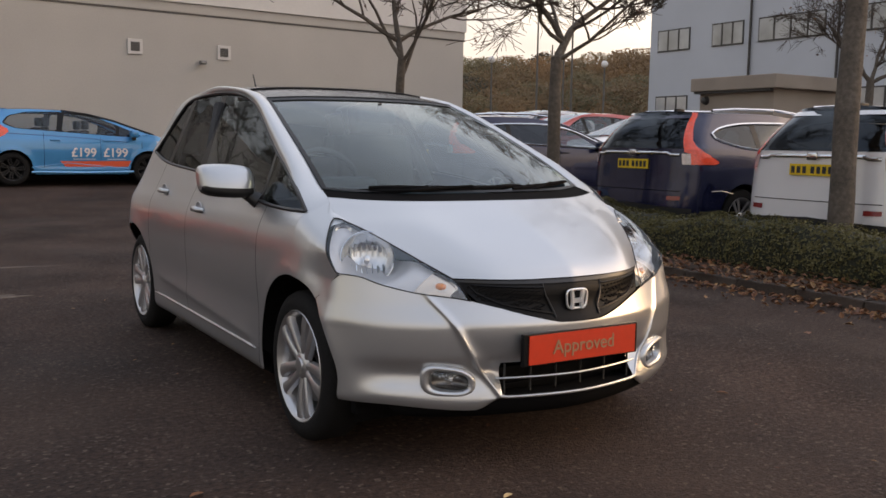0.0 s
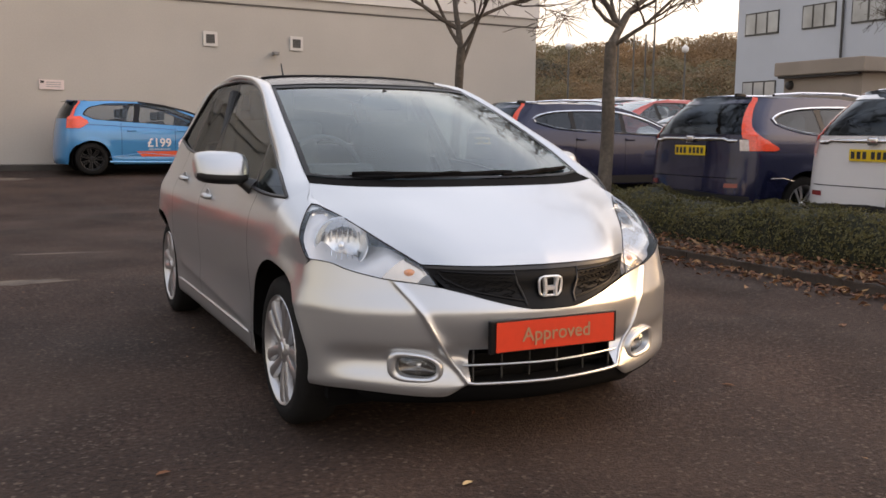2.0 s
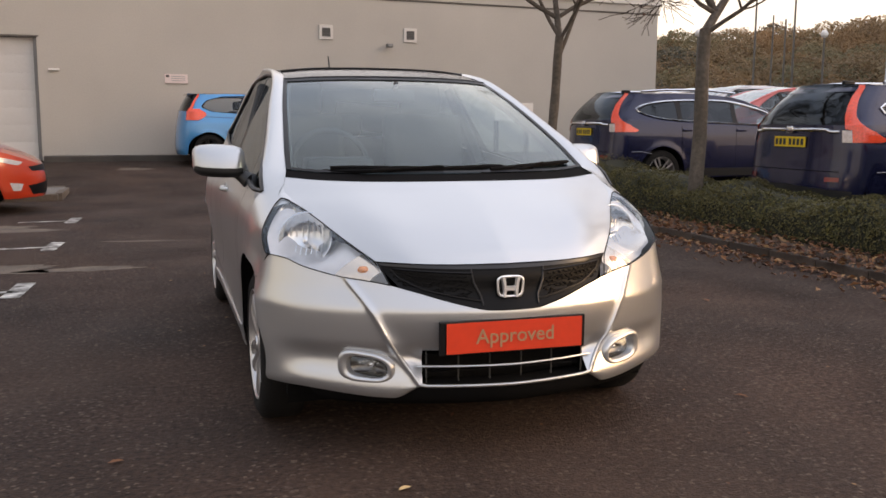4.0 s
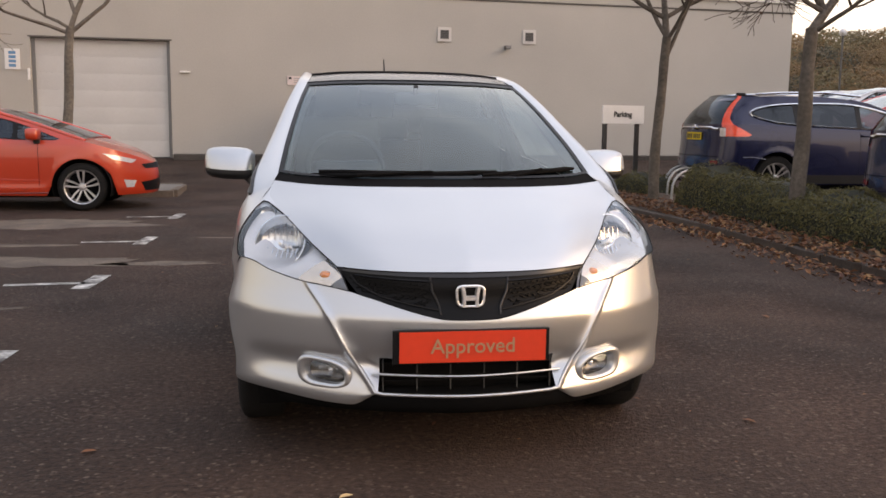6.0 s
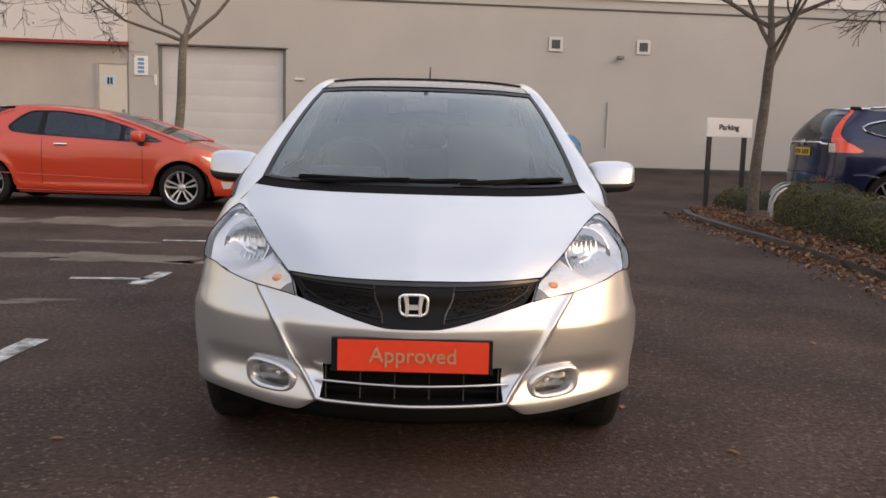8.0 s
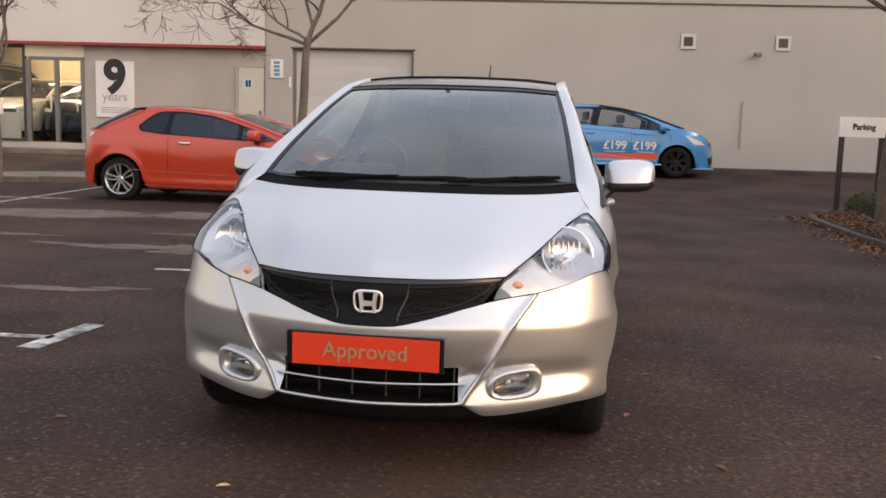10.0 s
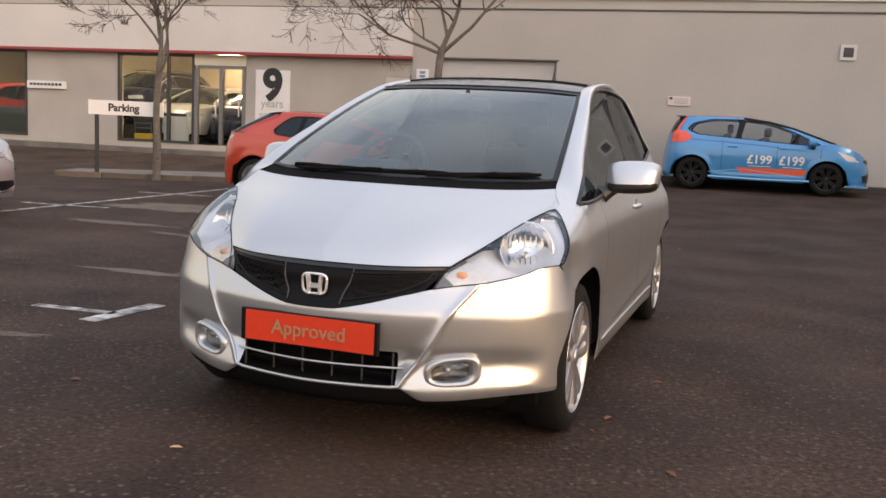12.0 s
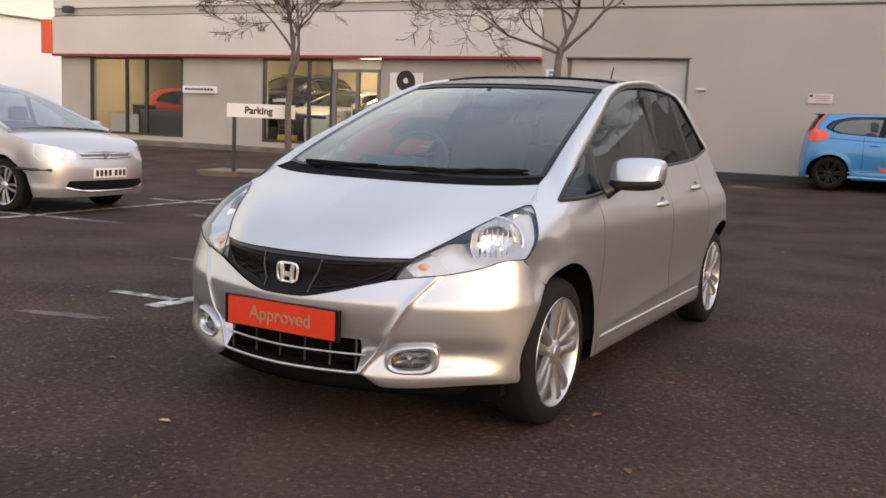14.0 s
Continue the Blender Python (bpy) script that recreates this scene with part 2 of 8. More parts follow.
# ---- surface tools and car materials ----
def crv(pts, n):
    """n + 1 points of a Catmull-Rom curve through pts, evenly by chord."""
    p = np.array(pts, float)
    d = np.maximum(np.linalg.norm(np.diff(p, axis=0), axis=1), 1e-6)
    s = np.concatenate(([0], np.cumsum(d)))
    m = np.zeros_like(p)
    m[1:-1] = (p[2:] - p[:-2]) / (s[2:] - s[:-2])[:, None]
    m[0], m[-1] = (p[1] - p[0]) / d[0], (p[-1] - p[-2]) / d[-1]
    out = []
    for q in np.linspace(0, s[-1], n + 1):
        i = min(len(p) - 2, max(0, int(np.searchsorted(s, q, side="right")) - 1))
        h = s[i + 1] - s[i]
        t = (q - s[i]) / h
        out.append((2 * t**3 - 3 * t**2 + 1) * p[i] + (t**3 - 2 * t**2 + t) * h * m[i] + (3 * t**2 - 2 * t**3) * p[i + 1] + (t**3 - t**2) * h * m[i + 1])
    return np.array(out)


def lut(table):
    xs, ys = zip(*table)
    return lambda v: float(np.interp(v, xs, ys))


def soft_lut(table, n=160):
    """A smoothed table."""
    c = crv([(a, b) for a, b in table], n)
    o = np.argsort(c[:, 0])
    return lambda v: float(np.interp(v, c[o, 0], c[o, 1]))


def sheet(bm, rows, skip=None, mirror=False):
    """Faces over a grid of points; skip(i, j) leaves a face out; mirror adds the other half with the seam at x = 0 joined."""
    for sgn in ((1, -1) if mirror else (1,)):
        g = [[bm.verts.new((sgn * p[0], p[1], p[2])) for p in r] for r in rows]
        for i in range(len(g) - 1):
            for j in range(len(g[i]) - 1):
                if skip is None or not skip(i, j):
                    q = (g[i][j], g[i][j + 1], g[i + 1][j + 1], g[i + 1][j])
                    bm.faces.new(q if sgn > 0 else q[::-1])
    if mirror:
        bmesh.ops.remove_doubles(bm, verts=[v for v in bm.verts if abs(v.co.x) < 1e-5], dist=1e-4)
    return bm


def outward(bm, centre):
    c = Vector(centre)
    bm.normal_update()
    for f in bm.faces:
        if f.normal.dot(f.calc_center_median() - c) < 0:
            f.normal_flip()
    return bm


def coons(front, back, left, right, n, m, lift=None):
    """A patch between four curves; front and back run from left to right."""
    F, B, L, R = crv(front, m), crv(back, m), crv(left, n), crv(right, n)
    rows = []
    for i in range(n + 1):
        s = i / n
        r = []
        for j in range(m + 1):
            t = j / m
            p = (1 - s) * F[j] + s * B[j] + (1 - t) * L[i] + t * R[i] - ((1 - s) * (1 - t) * F[0] + (1 - s) * t * F[-1] + s * (1 - t) * B[0] + s * t * B[-1])
            r.append(p + (lift(s, t) if lift else 0))
        rows.append(r)
    return rows


def lathe(bm, profile, seg=40, axis="x", m=None):
    """Turns a profile of (along, radius) about an axis."""
    rings = []
    vs = []
    for a, r in profile:
        ring = [bm.verts.new((a, r * math.cos(2 * math.pi * k / seg), r * math.sin(2 * math.pi * k / seg))) for k in range(seg)]
        rings.append(ring)
        vs += ring
    for r0, r1 in zip(rings, rings[1:]):
        for k in range(seg):
            bm.faces.new((r0[k], r0[(k + 1) % seg], r1[(k + 1) % seg], r1[k]))
    if m is not None:
        bmesh.ops.transform(bm, matrix=m, verts=vs)
    return bm


M["lens"] = glass("clear_lens", (0.96, 0.97, 0.98), 0.01)
M["screen_glass"] = glass("windscreen_glass", (0.50, 0.68, 0.75), 0.015, 0.045, 3.9, (0.88, 0.94, 0.93))
M["side_glass"] = glass("side_glass", (0.42, 0.45, 0.43), 0.02, 0.05, 6.5)
M["tinted_glass"] = glass("tinted_side_glass", (0.13, 0.14, 0.14), 0.02, 0.04, 8.5)
M["roof_glass"] = mat("black_glass_roof", (0.006, 0.007, 0.009), 0.22, spec=0.35, grain=0.2, gscale=120)
M["chrome"] = mat("chrome", (0.72, 0.72, 0.73), 0.1, 1.0, grain=0.02)
M["reflector"] = mat("lamp_reflector", (0.62, 0.63, 0.64), 0.13, 1.0, grain=0.1, gscale=30, bump=0.12, bscale=60)
M["lamp_housing"] = mat("lamp_housing", (0.52, 0.52, 0.53), 0.36, 0.3, grain=0.04)
M["amber"] = mat("amber_lens", (0.66, 0.22, 0.06), 0.15, coat=0.6)
M["indicator"] = mat("indicator_reflector", (0.62, 0.52, 0.43), 0.2, 0.95, grain=0.1, gscale=60)
M["gloss_black"] = mat("gloss_black", (0.005, 0.005, 0.006), 0.4, spec=0.2)
M["grille_black"] = mat("grille_black", (0.004, 0.004, 0.0045), 0.45, spec=0.12)
M["ridge_black"] = mat("satin_black_plastic", (0.014, 0.014, 0.016), 0.3, spec=0.45)
M["badge_silver"] = mat("bright_badge_silver", (0.86, 0.86, 0.87), 0.28, 0.7)
M["rib_grey"] = mat("rib_grey", (0.10, 0.10, 0.10), 0.5)
M["intake_grey"] = mat("intake_rib_grey", (0.045, 0.045, 0.045), 0.6, spec=0.2)
M["fog_back"] = mat("fog_lamp_back", (0.16, 0.155, 0.15), 0.25, 0.8, grain=0.2, gscale=50)
M["fog_glass"] = mat("fog_lamp_glass", (0.80, 0.79, 0.77), 0.12, 0.9, grain=0.35, gscale=45, bump=0.3, bscale=70)
M["cowl"] = mat("cowl_plastic", (0.006, 0.006, 0.0065), 0.9, spec=0.06)
M["rubber"] = mat("tyre_rubber", (0.010, 0.0095, 0.0095), 0.85, grain=0.15, gscale=80, bump=0.25, bscale=120, spec=0.2)
M["alloy"] = mat("alloy_wheel", (0.50, 0.50, 0.51), 0.36, 0.85, coat=0.5, grain=0.03)
M["cabin"] = mat("cabin_trim", (0.022, 0.023, 0.025), 0.75, grain=0.2, gscale=90)
M["cloth"] = mat("seat_cloth", (0.045, 0.047, 0.05), 0.95, grain=0.25, gscale=160, bump=0.3, bscale=200)
M["headliner"] = mat("headliner", (0.30, 0.29, 0.27), 0.9, grain=0.08)
M["plate_orange"] = mat("show_plate_orange", (0.60, 0.038, 0.012), 0.4, coat=0.4, grain=0.04)
M["plate_gold"] = mat("show_plate_lettering", (0.33, 0.19, 0.11), 0.45)
M["mirror_glass"] = mat("mirror_glass", (0.8, 0.8, 0.8), 0.03, 1.0)

# ---- the dealership building ----
M["shutter"] = mat("roller_shutter", (0.52, 0.505, 0.49), 0.5, 0.1, grain=0.03, stain=0.05, sscale=1.2, per_object=0.02)
M["joint_grey"] = mat("dark_joint", (0.10, 0.09, 0.082), 0.7, grain=0.1)
M["frame_dark"] = mat("window_frame_dark", (0.035, 0.033, 0.033), 0.45, grain=0.1)
M["shop_glass"] = glass("shop_glass", (0.82, 0.84, 0.82), 0.01, 0.018)
M["white_board"] = mat("white_board", (0.72, 0.70, 0.68), 0.5, grain=0.03, stain=0.05, sscale=2)
M["pink_board"] = mat("pale_notice", (0.66, 0.55, 0.53), 0.5, grain=0.03)
M["ink"] = mat("black_ink", (0.02, 0.02, 0.022), 0.6)
M["grey_ink"] = mat("grey_ink", (0.30, 0.30, 0.30), 0.6)
M["blue_ink"] = mat("blue_ink", (0.10, 0.25, 0.42), 0.6)
M["cream"] = mat("showroom_cream", (0.70, 0.63, 0.49), 0.8, grain=0.04, stain=0.08, sscale=0.8)
M["shop_floor"] = mat("showroom_tiles", (0.40, 0.37, 0.33), 0.25, grain=0.05, stain=0.05)
M["panel_grey"] = mat("panel_grey", (0.10, 0.115, 0.11), 0.3, grain=0.1, stain=0.2)
M["door_beige"] = mat("door_beige", (0.54, 0.50, 0.43), 0.6, grain=0.03, stain=0.06)
M["yellow_mat"] = mat("yellow_mat", (0.65, 0.42, 0.05), 0.6, grain=0.1)
M["panel_light"] = mat("ceiling_light_panel", (0.9, 0.85, 0.75), 0.5, emit=(1.0, 0.86, 0.62), power=28.0)
M["paving"] = mat("paving", (0.15, 0.135, 0.12), 0.9, grain=0.25, gscale=50, stain=0.3, sscale=1.5, bump=0.4)
M["plinth"] = mat("plinth_dark", (0.06, 0.052, 0.046), 0.9, grain=0.3, gscale=40, stain=0.3, sscale=1.5, bump=0.5)
M["steel_grey"] = mat("steel_grey", (0.20, 0.20, 0.20), 0.5, 0.6, grain=0.1)


def on_wall(ob, label="", category="", kind="", group=""):
    ob.matrix_world = WALL
    return tagged(ob, label, category, group, kind)


def lettering(name, text, size, material, m, parent=None, extrude=0.002, bold=0.0):
    """Flat lettering with the built-in font, standing in the x-z plane of m."""
    cu = bpy.data.curves.new(name, "FONT")
    cu.body, cu.size, cu.align_x, cu.align_y, cu.extrude, cu.offset = text, size, "CENTER", "CENTER", extrude, bold
    tmp = new("tmp", cu)
    me = bpy.data.meshes.new_from_object(tmp.evaluated_get(bpy.context.evaluated_depsgraph_get()))
    bpy.data.objects.remove(tmp)
    me.materials.append(material)
    ob = new(name, me)
    if parent is not None:
        ob.parent = parent
    ob.matrix_basis = m @ pose(0, 0, 0, 90)
    return ob


def build_building():
    T = 0.25
    # main wall with the shutter opening, and the shop wall with its two openings
    bm = bmesh.new()
    for a, b, z0, z1 in ((-6.92, -6.29, -0.4, 3.70), (-6.29, -3.44, 2.56, 3.70), (-3.44, 11.90, -0.4, 3.70)):
        box(bm, a, b, 0, T, z0, z1)
    bmesh.ops.remove_doubles(bm, verts=bm.verts, dist=1e-4)
    on_wall(part("wall_main", bm, M["cladding"]), "tall plain grey rendered wall of the dealership", "wall", "structure")
    for a, b, z0, z1 in ((-22.74, -21.52, -0.4, 2.52), (-17.90, -15.07, -0.4, 2.52), (-11.34, -6.925, -0.4, 2.52), (-21.52, -17.9, -0.4, 0.20), (-15.07, -11.34, -0.4, 0.20)):
        on_wall(part("wall_shop", boxed(a, b, 0.06, 0.06 + T, z0, z1), M["render_grey"]), "grey shop wall between the showroom windows", "wall", "structure")
    # fascia, band and parapet
    on_wall(part("fascia", boxed(-22.9, -6.93, -0.12, T, 2.585, 3.70, 0.0), M["cladding_white"]), "pale smooth fascia above the showroom", "fascia", "structure")
    on_wall(part("trim_red", boxed(-22.9, -6.93, -0.15, 0.05, 2.515, 2.583, 0.0), M["red"]), "thin red strip below the fascia", "trim", "structure")
    on_wall(part("trim_gutter", boxed(-22.95, 11.95, -0.022, T, 3.705, 3.735, 0.0), M["joint_grey"]), "dark joint line under the parapet band", "trim", "structure")
    on_wall(part("parapet_band", boxed(-22.9, 11.92, -0.03, T, 3.74, 3.95, 0.0), M["cladding"]), "grey parapet band", "wall", "structure")
    on_wall(part("parapet", boxed(-22.9, 11.94, -0.08, T, 3.955, 5.1, 0.0), M["cladding_white"]), "pale parapet cladding at the roof edge", "wall", "structure")
    on_wall(part("wall_side", boxed(11.65, 11.895, T + 0.003, 14, -0.4, 5.05), M["cladding"]), "grey end wall", "wall", "structure")
    on_wall(part("wall_far_end", boxed(-22.74, -22.49, T + 0.07, 14, -0.4, 5.05), M["cladding"]), "grey end wall", "wall", "structure")
    on_wall(part("roof_deck", boxed(-22.7, 11.6, T + 0.01, 14, 4.6, 4.8), M["cladding"]), "flat roof of the dealership", "roof", "structure")
    on_wall(part("sign_end", boxed(-23.35, -22.93, -0.16, 0.4, 2.6, 3.62, 0.01), M["poster_red"]), "orange-red end panel of the fascia", "sign")
    # showroom
    on_wall(part("wall_showroom_back", boxed(-22.4, -9.0, 5.5, 5.7, 0.1, 2.9), M["cream"]), "cream back wall of the showroom", "wall", "structure")
    on_wall(part("wall_showroom_end", boxed(-22.48, -22.42, 0.35, 5.48, 0.1, 2.9), M["cream"]), "cream end wall of the showroom", "wall", "structure")
    on_wall(part("wall_showroom_side", boxed(-9.2, -9.0, 0.35, 5.48, 0.1, 2.9), M["cream"]), "cream side wall of the showroom", "wall", "structure")
    on_wall(part("wall_showroom_mid", boxed(-17.0, -16.85, 0.35, 5.48, 0.1, 2.9), M["cream"]), "cream dividing wall of the showroom", "wall", "structure")
    on_wall(part("floor_showroom", boxed(-22.4, -9.0, 0.32, 5.5, 0.10, 0.20), M["shop_floor"]), "pale polished showroom floor", "floor", "structure")
    on_wall(part("ceiling_showroom", boxed(-22.4, -9.0, 0.32, 5.5, 2.9, 3.0), M["white_board"]), "white showroom ceiling", "ceiling", "structure")
    for u, v in ((-20.9, 2.0), (-14.6, 1.4), (-13.0, 3.0), (-11.6, 1.6), (-14.2, 4.4)):
        on_wall(part("ceiling_light", boxed(u - 0.35, u + 0.35, v - 0.12, v + 0.12, 2.86, 2.895), M["panel_light"]), "lit rectangular ceiling light in the showroom", "ceiling light", group="showroom lights")

    def shop_window(name, a, b, mull, z0, z1, label):
        f = on_wall(part(name, boxed(a, b, 0.04, 0.14, z0, z0 + 0.07), M["frame_dark"]), label, "window", "structure")
        part("window_frame", boxed(a, b, 0.04, 0.14, z1 - 0.07, z1), M["frame_dark"], f)
        for u in (a, *mull, b - 0.07):
            part("window_frame", boxed(u, u + 0.07, 0.042, 0.138, z0 + 0.07, z1 - 0.07), M["frame_dark"], f)
        edges = [a, *mull, b]
        for e0, e1 in zip(edges, edges[1:]):
            o = part("pane", boxed(e0 + 0.05, e1 + 0.02, 0.085, 0.095, z0 + 0.05, z1 - 0.05), M["shop_glass"], f)
            o.visible_shadow = False
        return f
    shop_window("window_1", -21.52, -17.90, [-20.1, -19.33], 0.21, 2.51, "dark-framed showroom window with reflections")
    shop_window("window_2", -15.07, -12.80, [-13.6], 0.21, 2.51, "dark-framed showroom window lit from inside")
    # glazed double door
    d = on_wall(part("door_1", boxed(-12.72, -11.36, 0.04, 0.14, 2.16, 2.24), M["steel_grey"]), "glazed double door of the showroom in a grey frame", "door", "structure")
    for u in (-12.79, -12.08, -11.43):
        part("door_frame", boxed(u, u + 0.09, 0.035, 0.143, 0.21, 2.16), M["steel_grey"], d)
    part("door_frame", boxed(-12.79, -11.34, 0.036, 0.142, 2.24, 2.51), M["cream"], d)
    for u0, u1 in ((-12.70, -12.08), (-11.99, -11.43)):
        o = part("pane", boxed(u0, u1, 0.085, 0.095, 0.22, 2.16), M["shop_glass"], d)
        o.visible_shadow = False
        part("door_handle", boxed(u1 - 0.09, u1 - 0.06, 0.0, 0.03, 0.95, 1.35, 0.006), M["chrome"], d)
    # things just inside the glass
    for u, v, z, w, hh in ((-13.40, 0.17, 0.205, 0.36, 0.70), (-20.55, 0.45, 0.20, 0.55, 0.62)):
        o = on_wall(part("display_board", boxed(u - w, u + w, v, v + 0.05, z, z + hh, 0.006), M["white_board"]), "white display board standing inside the window", "display board")
        part("foot", boxed(u - w, u + w, v - 0.02, v + 0.13, z - 0.001, z + 0.02), M["steel_grey"], o)
    # the wide panel_grey block stands in for the dark reflection in window_1
    for u0, u1, v, z1, c in ((-20.3, -18.0, 0.9, 0.95, "panel_grey"), (-14.95, -14.3, 0.6, 1.0, "frame_dark"), (-21.3, -20.7, 1.6, 1.1, "frame_dark")):
        o = on_wall(part("display_unit", boxed(u0, u1, v, v + 0.4, 0.20, z1, 0.02), M[c]), "dark block on the showroom floor, the widest for a dark window reflection", "display unit")
        part("shelf", boxed(u0 - 0.02, u1 + 0.02, v - 0.03, v + 0.43, z1 + 0.002, z1 + 0.03), M["steel_grey"], o)
    p = on_wall(part("poster", boxed(-21.1, -20.35, 5.44, 5.48, 1.0, 2.4, 0.004), M["white_board"]), "pale poster on the showroom wall", "poster")
    o = on_wall(part("display_stand", boxed(-14.78, -14.28, 0.36, 0.60, 0.20, 0.42, 0.01), M["yellow_mat"]), "low yellow display stand with steel rails inside the window", "display stand")
    for z in (0.55, 0.68):
        part("rail", boxed(-14.78, -14.28, 0.37, 0.39, z, z + 0.025), M["steel_grey"], o)
    for u in (-14.78, -14.30):
        part("upright", boxed(u, u + 0.02, 0.391, 0.41, 0.42, 0.72), M["steel_grey"], o)
    # poster beside the door
    p = on_wall(part("poster", boxed(-11.05, -10.11, 0.02, 0.055, 0.85, 2.17, 0.004), M["white_board"]), "white poster with a large black number nine", "poster")
    lettering("lettering", "9", 1.06, M["ink"], pose(-10.58, 0.015, 1.765), p, bold=0.045)
    lettering("lettering", "years", 0.29, M["grey_ink"], pose(-10.58, 0.015, 1.33), p)
    for k, z in enumerate((1.07, 1.02, 0.97)):
        part("text_bar", boxed(-10.93, -10.25 - 0.06 * k, 0.014, 0.019, z - 0.009, z + 0.009), M["grey_ink"], p)
    # sign on the shop wall, unreadable
    p = on_wall(part("wall_sign", boxed(-17.85, -16.65, -0.02, 0.055, 1.50, 1.70, 0.004), M["white_board"]), "small white sign board with a line of black lettering", "sign")
    for k in range(9):
        part("text_bar", boxed(-17.76 + k * 0.115, -17.76 + k * 0.115 + 0.085, -0.026, -0.021, 1.575, 1.64), M["ink"], p)
    # white personnel door with a blue sign
    d = on_wall(part("door_2", boxed(-7.58, -6.97, 0.02, 0.055, 0.0, 2.10, 0.004), M["door_beige"]), "off-white metal door with a small blue sign", "door", "structure")
    for u0, u1, z0, z1 in ((-7.63, -7.585, -0.02, 2.15), (-7.585, -6.965, 2.105, 2.15)):
        part("door_frame", boxed(u0, u1, 0.0, 0.055, z0, z1), M["render_grey"], d)
    part("door_handle", boxed(-7.08, -7.02, -0.02, 0.018, 1.0, 1.1, 0.006), M["steel_grey"], d)
    p = part("door_sign", boxed(-7.46, -7.22, 0.008, 0.018, 1.60, 1.84), M["pale_blue"], d, "pale blue sign")
    for u in (-7.40, -7.33):
        part("sign_mark", boxed(u, u + 0.05, 0.002, 0.007, 1.65, 1.80, 0.0), M["ink"], p)
    # white notice beside the shutter
    p = on_wall(part("wall_notice", boxed(-6.80, -6.50, -0.03, -0.004, 1.87, 2.30, 0.004), M["white_board"]), "white notice with stacked dark marks", "notice")
    for k in range(4):
        part("text_bar", boxed(-6.72, -6.58, -0.036, -0.031, 2.19 - k * 0.09, 2.25 - k * 0.09), M["blue_ink"], p)
    p = on_wall(part("wall_notice", boxed(-0.90, -0.41, -0.03, -0.004, 1.66, 1.86, 0.004), M["pink_board"]), "pale pink notice plate with faint small print", "notice")
    part("text_bar", boxed(-0.87, -0.80, -0.036, -0.031, 1.79, 1.84), M["ink"], p)
    for k in range(3):
        part("text_bar", boxed(-0.76, -0.47, -0.0345, -0.031, 1.80 - k * 0.045, 1.815 - k * 0.045), M["grey_ink"], p)
    # roller shutter
    sh = on_wall(part("roller_door", boxed(-6.29, -3.44, 0.16, 0.2, -0.3, 2.56), M["frame_dark"]), "light grey closed roller shutter of horizontal slats", "shutter")
    n = 7
    for k in range(n):
        z0 = 0.02 + k * (2.53 / n)
        bm = bmesh.new()
        h = 2.53 / n - 0.0005
        prof = [(0.1412, z0), (0.1408, z0 + 0.004), (0.1405, z0 + h * 0.5), (0.1408, z0 + h - 0.004), (0.1412, z0 + h)]
        sheet(bm, [[(u, y, z) for y, z in prof] for u in (-6.22, -3.51)])
        part("slat", bm, M["shutter"], sh, smooth=70)
    for u in (-6.29, -3.51):
        part("guide_rail", boxed(u, u + 0.07, 0.08, 0.155, 0, 2.555), M["steel_grey"], sh)
    on_wall(part("shutter_lintel", boxed(-6.33, -3.40, -0.012, 0.02, 2.562, 2.592), M["joint_grey"]), "dark lintel above the roller shutter", "lintel", "structure")
    on_wall(part("shutter_switch", boxed(-6.36, -6.31, -0.03, -0.002, 1.66, 1.90, 0.004), M["white_board"]), "small white switch box beside the shutter", "switch box")
    on_wall(part("wall_lamp", boxed(-3.24, -3.02, -0.05, -0.002, 1.88, 1.92, 0.008), M["white_board"]), "slim white wall light", "wall light")
    # square vents
    for u, v in ((2.745, 2.90), (4.825, 2.905)):
        o = on_wall(part("wall_vent", boxed(u - 0.165, u + 0.165, -0.035, -0.002, v - 0.165, v + 0.165, 0.008), M["cladding_white"]), "square white wall vent with a dark grille", "vent", group="wall vents")
        part("vent_grille", boxed(u - 0.10, u + 0.10, -0.040, -0.030, v - 0.10, v + 0.10), M["frame_dark"], o)
        for k in range(5):
            part("slat", boxed(u - 0.095, u + 0.095, -0.048, -0.041, v - 0.085 + k * 0.04, v - 0.072 + k * 0.04), M["rib_grey"], o)
    o = on_wall(part("security_camera", boxed(4.19, 4.33, -0.22, -0.06, 2.60, 2.68, 0.015), M["steel_grey"]), "small grey security camera on the wall", "camera")
    part("bracket", boxed(4.24, 4.28, -0.06, -0.002, 2.62, 2.66), M["steel_grey"], o)
    on_wall(part("wall_pipe", tube(bmesh.new(), [(4.05, -0.03, 0.55), (4.05, -0.03, 1.62)], 0.025, 8), M["cladding"]), "short pale downpipe on the wall", "pipe")
    o = on_wall(part("floodlight", boxed(-22.3, -22.0, -0.30, -0.10, 3.80, 4.0, 0.02), M["frame_dark"]), "black floodlight at the fascia end", "floodlight")
    part("bracket", boxed(-22.2, -22.1, -0.10, -0.07, 3.84, 3.92), M["frame_dark"], o)
    # pavement and plinth at the foot
    on_wall(part("pavement_shop", boxed(-23.5, -6.4, -0.50, 0.055, -0.30, 0.07, 0.0), M["paving"]), "grey paved strip in front of the showroom", "pavement", "structure")
    on_wall(part("plinth", boxed(-3.40, 11.9, -0.55, -0.003, -0.30, 0.10, 0.0), M["plinth"]), "low dark strip at the foot of the wall", "kerb", "structure")


build_building()

